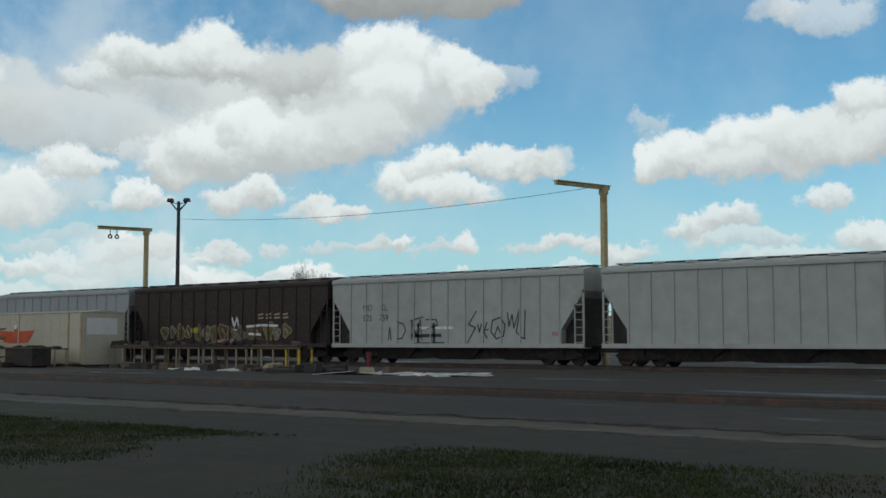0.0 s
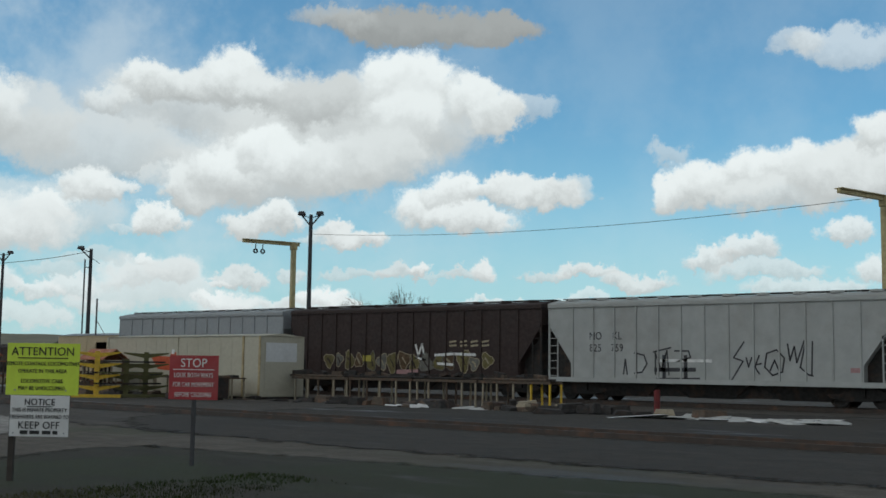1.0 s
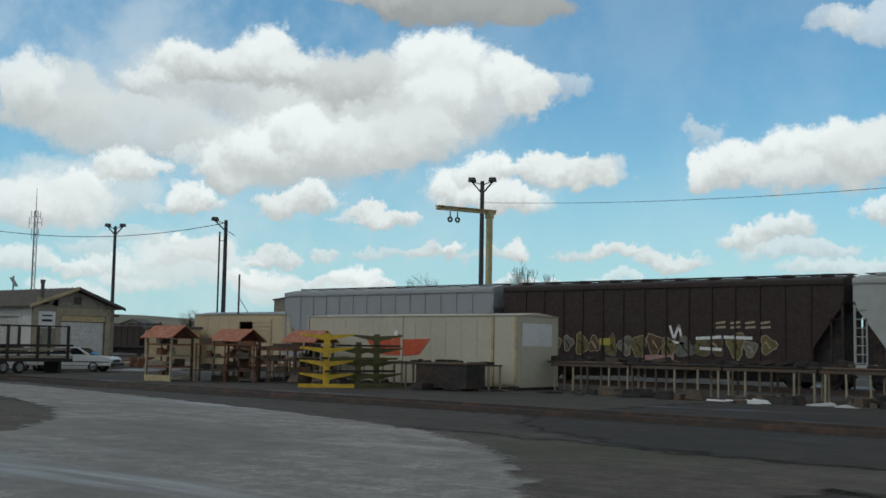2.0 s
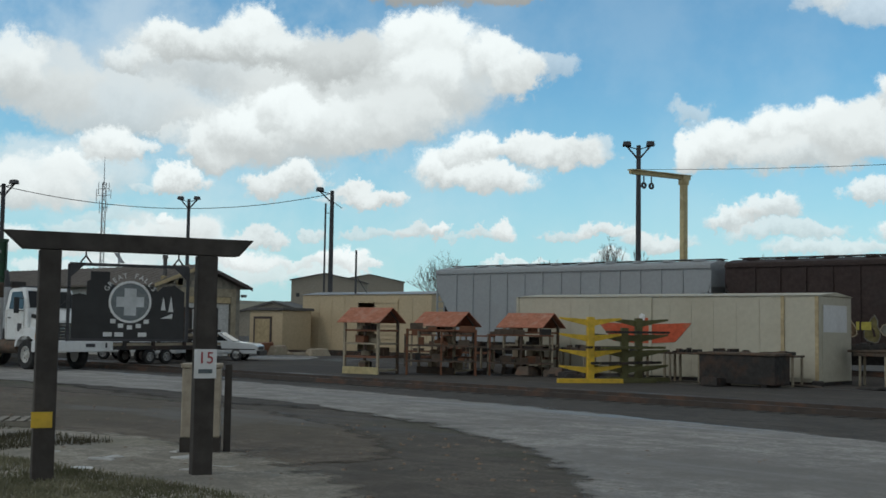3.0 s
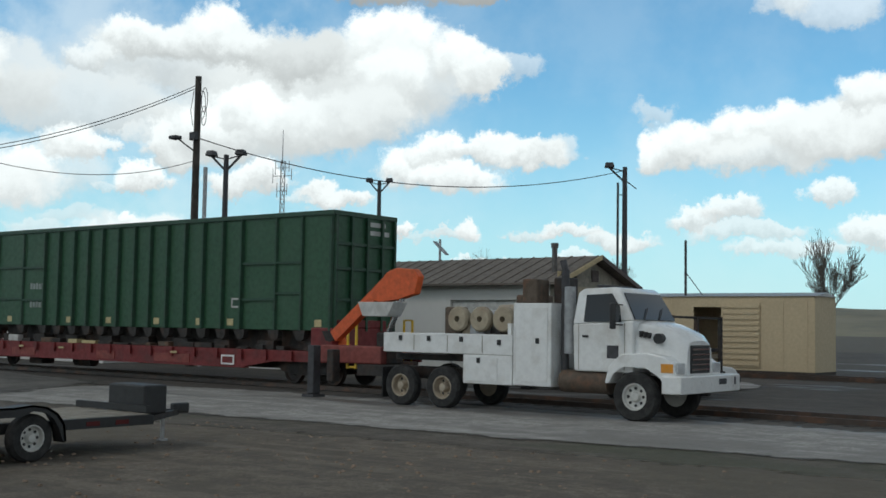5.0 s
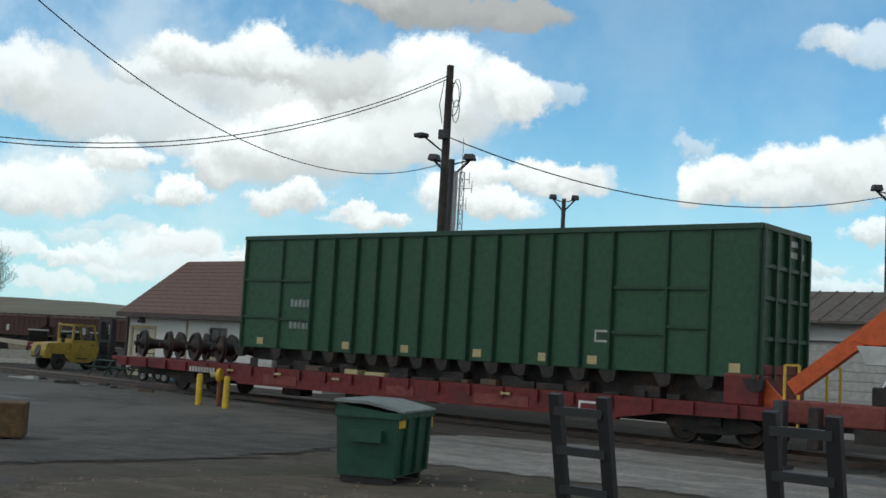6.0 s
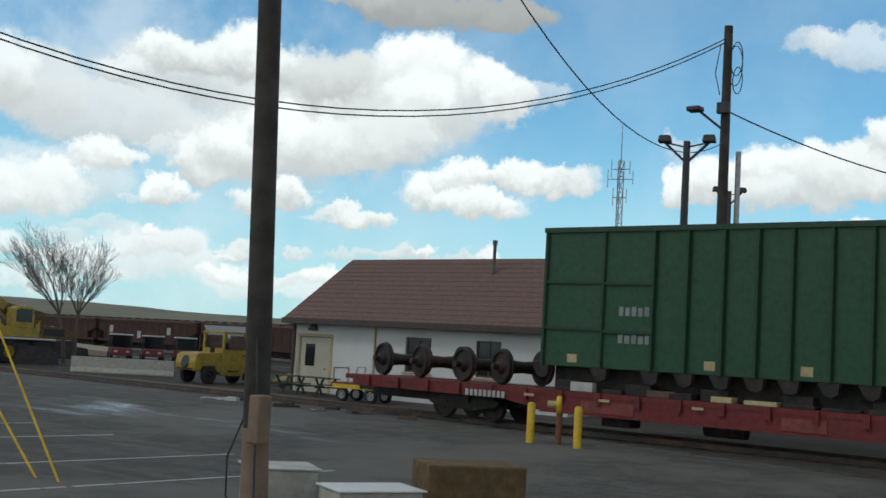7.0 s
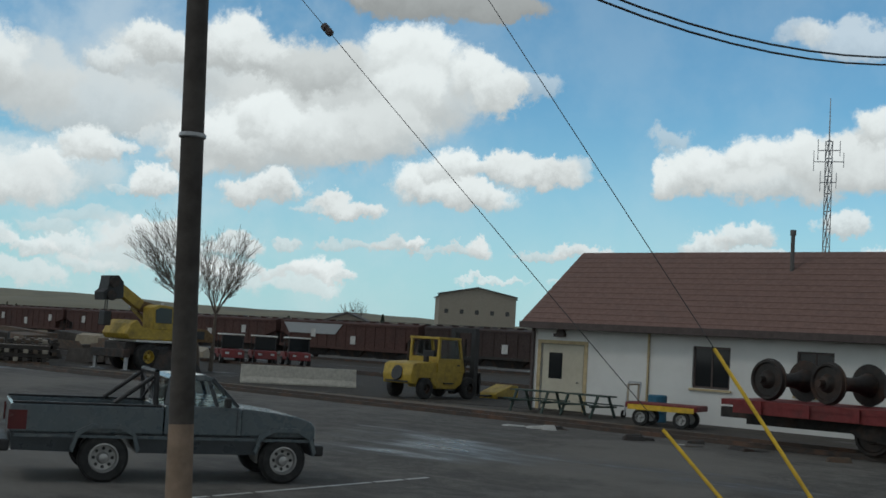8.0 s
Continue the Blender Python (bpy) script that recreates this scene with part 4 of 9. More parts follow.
# far train beyond the lot
for k in range(10):
    x1 = -130.7 - k * 17.9
    car, body = hopper("brown_hopper_car", x1 - 17.2, x1, 75.0, "hopper_brown" if k < 2 else "far_brown", "nearly black ore car standing far across the yard" if k < 2 else "weathered red-brown ore car standing far across the yard", top=3.4, group="far hopper train")
    if k == 2:
        part("faded_panel", Shape().slab([(0.5, 3.35), (8.2, 3.35), (7.3, 2.4), (1.3, 2.4)], -0.09, -0.055), "hopper_pale", body, "pale faded upper side panel")
    for j in range(2 + k % 2):
        part("route_placard", Shape().box(2.2 + 5.1 * j + k % 3, -0.1, 2.1 - 0.5 * (j % 2), 2.8 + 5.1 * j + k % 3, -0.056, 2.85 - 0.5 * (j % 2)), "junk_pale", body)


def boxcar_body():
    """An old boxcar without wheels, used as a store."""
    t = thing("boxcar_store", -65.9, 39.1, 0.0, -1.0, "cream boxcar body set on the ground, orange winged emblem", "boxcar")
    L, W, H = 13.0, 2.9, 3.12
    b = Shape().box(0, 0, 0.12, L, W, H, 0.03)
    body = part("body", b, "cream", t)
    part("roof", Shape().slab([(-0.05, H), (W + 0.05, H), (W / 2, H + 0.14)], -0.05, L + 0.05, "yz"), "cream", t)
    for x in (0.06, 6.4, 11.7, L - 0.06):
        part("side_post", Shape().box(x - 0.06, -0.05, 0.12, x + 0.06, -0.002, H - 0.02), "shed_trim" if x > 11 else "cream", body)
    part("side_door", Shape().box(11.85, -0.035, 0.25, L - 0.1, -0.004, H - 0.15), "cream", body)
    for k in range(12):
        part("seam", Shape().box(0.9 + k * 0.9, -0.012, 0.2, 0.93 + k * 0.9, -0.002, H - 0.1), "cream", body)
    # emblem: a plain winged shape
    s = Shape().slab([(4.05, 2.12), (5.75, 2.06), (5.85, 2.06), (5.85, 2.3), (6.30, 2.3), (6.30, 2.06), (6.40, 2.06), (8.15, 2.12), (7.80, 1.75), (7.45, 1.4), (6.55, 1.34), (5.65, 1.34), (4.75, 1.4), (4.40, 1.75)], -0.02, -0.005)
    part("emblem", s, "logo_red", body)
    part("emblem_head", Shape().slab([(5.90, 2.2), (6.15, 2.2), (6.15, 2.42), (6.00, 2.48), (5.90, 2.4)], -0.026, -0.006), "ink_white", body)
    e = Shape().box(L + 0.002, 0.25, 0.4, L + 0.03, W - 0.25, H - 0.3)
    part("end_panel", e, "cream", body)
    part("end_patch", Shape().box(L + 0.032, 0.3, 1.85, L + 0.045, W - 0.55, 2.8), "sign_white", body)
    part("sill", Shape().box(0, -0.02, 0.0, L, W + 0.02, 0.115), "underframe", t)


boxcar_body()


def tan_wagon():
    t = thing("boxcar_store", -96.2, 55.2, 0.0, 0, "tan boxcar body on the ground with an open dark doorway", "boxcar")
    L, W, H = 11.8, 2.9, 3.9
    body = part("front_wall", Shape().slab([(0, 0.15), (5.35, 0.15), (5.35, 3.35), (6.9, 3.35), (6.9, 0.15), (L, 0.15), (L, H), (0, H)], 0, 0.08), "tan", t)
    part("rear_wall", Shape().box(0, W - 0.08, 0.15, L, W, H), "tan", t)
    part("end_wall", Shape().box(0, 0.081, 0.15, 0.08, W - 0.081, H), "tan", t)
    part("end_wall", Shape().box(L - 0.08, 0.081, 0.15, L, W - 0.081, H), "tan", t)
    part("floor_boards", Shape().box(0.0, 0.0, 0.0, L, W, 0.14), "wood_dark", t)
    part("roof", Shape().slab([(-0.08, H), (W + 0.08, H), (W / 2, H + 0.22)], -0.1, L + 0.1, "yz"), "galvanised", t, "pale sheet-metal roof")
    d = Shape().box(6.95, -0.07, 0.3, 9.0, -0.004, 3.6)
    door = part("sliding_door", d, "tan", t)
    for k in range(11):
        part("slat", Shape().box(7.0, -0.12, 0.4 + k * 0.29, 8.95, -0.071, 0.52 + k * 0.29), "tan", door)
    for k in range(10):
        x = 0.4 + k * 1.22
        if not 5.2 < x < 9.1:
            part("seam", Shape().box(x, -0.02, 0.2, x + 0.06, -0.002, H - 0.05), "tan", body)
    t2 = thing("tool_shack", -98.0, 52.0, 0, 0, "low tan shack with a brown framed door", "shack")
    s = Shape().box(0, 0, 0, 3.3, 2.6, 2.75)
    b2 = part("wall", s, "tan", t2)
    part("roof", Shape().box(-0.15, -0.15, 2.76, 3.45, 2.75, 2.95, 0.02), "far_roof", t2)
    part("door", Shape().box(0.6, -0.05, 0.05, 2.1, -0.003, 2.2), "shed_trim", b2)
    part("door_frame", Shape().box(0.45, -0.06, 0.0, 0.6, -0.004, 2.35).box(2.1, -0.06, 0.0, 2.25, -0.004, 2.35).box(0.6, -0.06, 2.2, 2.1, -0.004, 2.35), "trim_dark", b2)
    t3 = thing("freight_container", -68.8, 43.4, 0, 0, "dull red freight container behind the cream boxcar", "container")
    c = part("body", Shape().box(0, 0, 0.0, 6.1, 2.4, 3.1, 0.03), "car_red", t3)
    for k in range(20):
        part("corrugation", Shape().box(0.15 + k * 0.3, -0.03, 0.25, 0.3 + k * 0.3, -0.002, 2.95), "car_red", c)
    part("white_marks", Shape().box(0.45, -0.045, 2.0, 0.6, -0.032, 2.4).box(0.75, -0.045, 2.0, 1.0, -0.032, 2.4), "ink_white", c)


tan_wagon()


# ---- flat car with the green box ----
def flatcar():
    W, L = 2.95, 27.95
    t = thing("flat_car", -115.38, 25.64, 0, 0.9, "long red flat car carrying a green box and wheelsets", "railway car")
    top = 1.24
    d = Shape().box(0, 0, top - 0.14, L, W, top)
    belly = [(0.3, top - 0.14), (L - 0.3, top - 0.14), (L - 0.3, 0.92), (L - 4.2, 0.88), (L - 5.6, 0.66), (7.5, 0.66), (6.1, 0.88), (0.3, 0.92)]
    d.slab(belly, 0.02, 0.14).slab(belly, W - 0.14, W - 0.02)
    deck = part("deck", d, "car_red", t)
    for k in range(23):
        x = 0.9 + k * 1.18
        part("stake_pocket", Shape().box(x, -0.07, 0.92, x + 0.16, -0.002, top - 0.01), "car_red", deck)
    part("bottom_flange", Shape().box(7.4, -0.04, 0.62, L - 5.5, 0.16, 0.658), "car_red", deck)
    for x, w in ((8.7, 1.6), (14.3, 1.1), (17.7, 1.9)):
        part("patch_plate", Shape().box(x, -0.006, 0.7, x + w, 0.019, 1.0), "faded_red", deck, "faded paler red patch")
    part("centre_sill", Shape().box(0.2, W / 2 - 0.35, 0.6, L - 0.2, W / 2 + 0.35, top - 0.145), "underframe", t)
    part("brake_gear", Shape().box(9.0, 0.6, 0.35, 9.9, 1.2, 0.85, 0.04), "underframe", t)
    part("brake_gear", Shape().cyl((12.0, 0.8, 0.55), (13.1, 0.8, 0.55), 0.22, n=12), "underframe", t)
    bogie(t, 4.4, W / 2, 0.15, 0.42), bogie(t, L - 3.0, W / 2, 0.15, 0.42)
    for x in (-0.6, L - 0.2):
        part("coupler", Shape().box(x, W / 2 - 0.13, 0.72, x + 0.8, W / 2 + 0.13, 0.99), "underframe", t)
    for yy in (0.08, W - 0.12):
        h = Shape()
        for x in (L - 1.0, L - 0.65):
            h.bar((x, yy, 0.75), (x, yy, 2.28), 0.06)
        h.bar((L - 1.0, yy, 2.28), (L - 0.65, yy, 2.28), 0.05).bar((L - 1.0, yy, 0.8), (L - 0.65, yy, 0.8), 0.05)
        part("hand_rail", h, "yellow", t)
    b = part("end_bulkhead", Shape().box(L - 2.55, 0.02, top + 0.002, L - 1.62, W - 0.02, 2.0, 0.04).box(L - 2.0, 0.3, 2.0, L - 1.62, W - 0.3, 2.26, 0.03), "car_red", t)
    part("gusset", Shape().slab([(L - 1.6, top + 0.002), (L - 0.9, top + 0.002), (L - 1.6, 1.9)], 0.3, 0.38), "orange", b)
    for x in (6.9, 9.3, 12.0, 18.7):
        part("reflector", Shape().box(x, -0.09, 1.02, x + 0.32, -0.072, 1.09), "post_yellow", deck)
    part("data_panel", Shape().box(21.25, -0.012, 0.7, 21.9, -0.003, 1.03), "ink_white", deck)
    part("data_panel", Shape().box(21.32, -0.018, 0.76, 21.83, -0.013, 0.97), "car_red", deck)
    for k in range(9):
        part("lettering_bar", Shape().box(4.85 + k * 0.16, -0.09, 0.9, 4.95 + k * 0.16, -0.072, 1.08), "junk_pale", deck)
    # chain, straps and dunnage along the deck edge
    rng = random.Random(66)
    for k in range(16):
        x = 9.5 + k * 0.95 + rng.uniform(-0.2, 0.2)
        part("dunnage", Shape().box(x, 0.02, top + 0.002, x + rng.uniform(0.3, 0.95), rng.uniform(0.2, 0.5), top + rng.uniform(0.06, 0.2), 0.015), rng.choice(("post_yellow", "underframe", "underframe", "rack_steel")), t)
    part("dunnage", Shape().box(8.3, 0.05, top + 0.002, 9.0, 0.3, top + 0.26, 0.03), "junk_pale", t, "pale tarpaulin bundle")
    return t


flatcar()


def green_box():
    L, W, z0, z1 = 18.95, 3.0, 1.9, 5.7
    t = thing("wood_chip_box", -108.08, 25.84, 0, 0.9, "tall dark green ribbed steel box standing on the flat car", "container")
    b = Shape().box(0, 0, z0, L, W, z1, 0.02)
    body = part("body", b, "green_box", t)
    part("top_rail", Shape().box(-0.05, -0.07, z1 - 0.1, L + 0.05, -0.002, z1 + 0.04), "green_rib", t)
    part("top_rail", Shape().box(-0.05, W + 0.002, z1 - 0.1, L + 0.05, W + 0.07, z1 + 0.04), "green_rib", t)
    part("top_rail", Shape().box(L + 0.002, -0.002, z1 - 0.1, L + 0.07, W + 0.002, z1 + 0.04), "green_rib", t)
    xs = [0.05, 1.9, 3.42, 4.38, 5.37, 6.27, 7.15, 8.12, 9.08, 9.98, 10.94, 11.9, 12.86, 13.86, 14.8, 16.42, 17.6, L - 0.06]
    for k, x in enumerate(xs):
        deep = 0.13 if 2 <= k <= 14 else 0.09
        s = Shape()
        s.solid([(x - 0.07, -0.001, z0), (x + 0.07, -0.001, z0), (x + 0.035, -deep, z0), (x - 0.035, -deep, z0), (x - 0.07, -0.001, z1 - 0.1), (x + 0.07, -0.001, z1 - 0.1), (x + 0.035, -deep, z1 - 0.12), (x - 0.035, -deep, z1 - 0.12)],
                [(0, 1, 2, 3), (7, 6, 5, 4), (0, 4, 5, 1), (1, 5, 6, 2), (2, 6, 7, 3), (3, 7, 4, 0)])
        part("rib", s, "green_rib", body)
        part("foot", Shape().slab([(x - 0.3, z0), (x + 0.24, z0), (x + 0.2, z0 - 0.28), (x + 0.05, z0 - 0.34), (x - 0.12, z0 - 0.3)], -0.08, 0.12), "underframe", body)
    for xa, xb, z in ((0.1, 1.86, 4.22), (1.95, 3.38, 4.2), (0.1, 1.86, 2.95), (1.95, 3.38, 2.9), (14.85, 16.38, 4.1), (16.47, 17.55, 4.1), (16.47, 17.55, 3.1), (14.85, 16.38, 2.9)):
        part("cross_rail", Shape().box(xa, -0.075, z - 0.04, xb, -0.002, z + 0.04), "green_rib", body)
    for y in (0.06, 0.8, 1.55, 2.3, W - 0.06):
        part("end_rib", Shape().box(L + 0.002, y - 0.045, z0, L + 0.11, y + 0.045, z1 - 0.11), "green_rib", body)
    for z in (2.9, 3.9, 4.7):
        part("end_rail", Shape().box(L + 0.002, 0.1, z - 0.05, L + 0.08, W - 0.1, z + 0.05), "green_rib", body)
    for k in range(2):
        part("lettering_bar", Shape().box(L + 0.003, 1.75, 5.05 + 0.28 * k, L + 0.012, 2.7 - 0.2 * k, 5.2 + 0.28 * k), "junk_pale", body)
    for z, w, h in ((3.33, 0.95, 0.25), (2.6, 1.0, 0.24)):
        for k in range(5):
            part("lettering_bar", Shape().box(2.4 + k * w / 5, -0.014, z, 2.4 + (k + 0.72) * w / 5, -0.003, z + h * (0.9 if k % 2 else 1)), "dumpster_lid", body)
    part("placard", Shape().box(14.3, -0.014, 2.62, 14.76, -0.003, 2.95), "junk_pale", body)
    part("placard_inner", Shape().box(14.36, -0.02, 2.68, 14.7, -0.0145, 2.89), "green_rib", body)
    for x in (0.85, 4.9, 7.4, 10.2, 12.5, 14.1, 18.2):
        part("reflector", Shape().box(x, -0.014, 2.02, x + 0.3, -0.003, 2.25), "post_yellow", body)
    # sunk floor frame between deck and box
    part("floor_beam", Shape().box(0.2, 0.45, 1.246, L - 0.2, 0.75, z0 - 0.002), "underframe", t)
    part("floor_beam", Shape().box(0.2, W - 0.75, 1.246, L - 0.2, W - 0.45, z0 - 0.002), "underframe", t)
    for k in range(9):
        x = 0.5 + k * 2.15
        part("bolster", Shape().box(x, 0.06, 1.242, x + 0.75, 0.448, z0 - 0.36, 0.02), "underframe", t)


green_box()


def loose_wheelset(x, y, z, rz):
    t = thing("railway_wheelset", x, y, z, rz, "dark rusty railway wheelset chocked on the flat car", "wheelset", "wheelsets on the flat car")
    r = 0.53
    part("axle", Shape().lathe((0, 0, r), (0, 1, 0), [(0.09, -1.1), (0.09, -0.92), (0.16, -0.9), (0.3, -0.66), (0.2, -0.35), (0.17, 0.0), (0.2, 0.35), (0.3, 0.66), (0.16, 0.9), (0.09, 0.92), (0.09, 1.1)], 18), "wheel_steel", t, smooth=True)
    for side in (-1, 1):
        w = Shape().lathe((0, side * 0.75, r), (0, side, 0), [(r, -0.07), (r, -0.04), (r - 0.03, -0.03), (r - 0.04, 0.07), (r - 0.1, 0.07), (r - 0.13, 0.02), (0.2, 0.02), (0.17, 0.1), (0.1, 0.1)], 28)
        part("wheel", w, "wheel_steel", t, smooth=True)


for x, y, rz in ((-114.3, 27.15, -17), (-112.75, 27.2, -22), (-111.0, 27.05, -14), (-109.6, 27.15, -20)):
    loose_wheelset(x, y, 1.242, rz)


# ---- buildings ----
def shed():
    """Long low shop with a gable end and two white shutters."""
    x0, x1, y0, y1, eave, ridge = -109.95, -87.75, 36.9, 42.5, 3.88, 4.84
    L, W = x1 - x0, y1 - y0
    mid = 2.75
    t = thing("workshop", x0, y0, 0, 0, "long weathered tan workshop with a low brown metal gable roof", "workshop")
    th = 0.2
    gx0, gx1, gz = 1.85, 4.95, 3.3     # gable shutter opening
    s = Shape()
    # gable end with an opening
    s.slab([(0.0, 0.0), (gx0, 0.0), (gx0, gz), (gx1, gz), (gx1, 0.0), (W, 0.0), (W, eave), (mid, ridge), (0.0, eave)], L - th, L, "yz")
    wall = part("gable_wall", s, "shed_wall", t)
    s = Shape().slab([(0.0, 0.0), (W, 0.0), (W, eave), (mid, ridge), (0.0, eave)], 0.0, th, "yz")
    part("back_gable_wall", s, "shed_wall", t)
    # long front wall with an opening for a shutter
    ox0, ox1, oz = 17.2, 20.6, 3.2
    s = Shape().box(th + 0.002, 0, 0, ox0, th, eave).box(ox1, 0, 0, L - th - 0.002, th, eave).box(ox0, 0, oz, ox1, th, eave)
    side = part("side_wall", s, "house_wall", t, "off-white painted long wall")
    part("rear_wall", Shape().box(th + 0.002, W - th, 0, L - th - 0.002, W, eave), "shed_wall", t)
    # gable shutter, its head board and frame
    door = part("shutter_door", Shape().box(L - 0.15, gx0 + 0.02, 0.01, L - 0.132, gx1 - 0.02, 2.9), "door_white", t, "white sectional shutter door")
    for k in range(10):
        part("door_slat", Shape().box(L - 0.13, gx0 + 0.05, 0.02 + k * 0.29, L - 0.09, gx1 - 0.05, 0.295 + k * 0.29, 0.012), "door_white", door)
    part("head_board", Shape().box(L - 0.12, gx0 + 0.03, 2.94, L + 0.02, gx1 - 0.03, 3.28), "shed_trim", t, "bare wooden board over the shutter")
    for a, b, za, zb in ((gx0 - 0.35, gx0, 0.0, gz), (gx1, gx1 + 0.35, 0.0, gz), (gx0 - 0.35, gx1 + 0.35, gz, gz + 0.45)):
        part("door_trim", Shape().box(L + 0.002, a, za, L + 0.04, b, zb), "shed_tan", wall)
    part("gable_vent", Shape().box(L + 0.002, mid - 0.05, 3.98, L + 0.06, mid + 0.45, 4.45), "trim_dark", wall)
    rng = random.Random(4)
    for k in range(16):
        a, z = rng.uniform(0.1, W - 0.7), rng.uniform(3.8, 4.0)
        part("board_patch", Shape().box(L + 0.002, a, z, L + 0.022, a + rng.uniform(0.25, 0.6), z + rng.uniform(0.15, 0.4)), rng.choice(("shed_trim", "shed_wall", "far_grey", "tan")), wall)
    sg = part("sign_board", Shape().box(L + 0.002, 0.33, 2.5, L + 0.05, 1.45, 3.5), "sign_white", wall, "white sign board with dark writing")
    bars = Shape()
    for k, (w, h) in enumerate(((0.34, 0.09), (0.36, 0.14))):
        bars.box(L + 0.052, 0.89 - w, 3.2 - k * 0.32, L + 0.058, 0.89 + w, 3.2 - k * 0.32 + h)
    part("writing_bars", bars, "ink_black", sg)
    # side shutter
    door = part("shutter_door", Shape().box(ox0 + 0.02, 0.132, 0.01, ox1 - 0.02, 0.15, oz), "door_white", t)
    for k in range(10):
        part("door_slat", Shape().box(ox0 + 0.03, 0.09, 0.02 + k * 0.315, ox1 - 0.03, 0.13, 0.32 + k * 0.315, 0.012), "door_white", door)
    for a, b, za, zb in ((ox0 - 0.25, ox0, 0, oz), (ox1, ox1 + 0.25, 0, oz), (ox0 - 0.25, ox1 + 0.25, oz, oz + 0.25)):
        part("door_trim", Shape().box(a, -0.04, za, b, -0.002, zb), "house_wall", side)
    # roof sheets with standing seams
    for sgn in (0, 1):
        s = Shape()
        if sgn == 0:
            a, b = (-0.45, eave - 0.12), (mid, ridge + 0.1)
        else:
            a, b = (mid, ridge + 0.1), (W + 0.45, eave - 0.12)
        s.slab([a, b, (b[0], b[1] + 0.09), (a[0], a[1] + 0.09)], -0.4, L + 0.45, "yz")
        roof = part("roof_slope", s, "shed_roof", t)
        if sgn == 0:
            for k in range(38):
                x = -0.3 + k * (L + 0.6) / 37
                q = Shape()
                q.slab([(a[0], a[1] + 0.091), (b[0], b[1] + 0.091), (b[0], b[1] + 0.125), (a[0], a[1] + 0.125)], x - 0.03, x + 0.03, "yz")
                part("seam", q, "shed_roof", roof)
    for p, q in (((-0.5, eave - 0.2), (mid, ridge + 0.03)), ((mid, ridge + 0.03), (W + 0.5, eave - 0.2))):
        part("bargeboard", Shape().slab([p, q, (q[0], q[1] + 0.19), (p[0], p[1] + 0.19)], L + 0.452, L + 0.5, "yz"), "shed_trim" if p[0] < 0 else "trim_dark", t)
    part("chimney_pipe", Shape().cyl((L - 0.55, 0.85, 3.9), (L - 0.55, 0.85, 5.38), 0.11, n=14).cyl((L - 0.55, 0.85, 5.25), (L - 0.55, 0.85, 5.44), 0.15, n=14), "far_roof", t, smooth=True)
    part("corner_board", Shape().box(L + 0.002, 0.0, 0.0, L + 0.03, 0.3, 3.7), "shed_tan", wall)
    part("pipe_lamp", Shape().box(L + 0.35, W - 0.25, 3.3, L + 0.6, W, 3.45, 0.03), "trim_dark", t)
    v = Shape().bar((L - 8.0, 3.0, 5.0), (L - 8.0, 3.0, 6.0), 0.08).bar((L - 8.3, 3.0, 5.9), (L - 7.6, 3.0, 5.3), 0.25, 0.05)
    part("roof_vent", v, "galvanised", t)


shed()


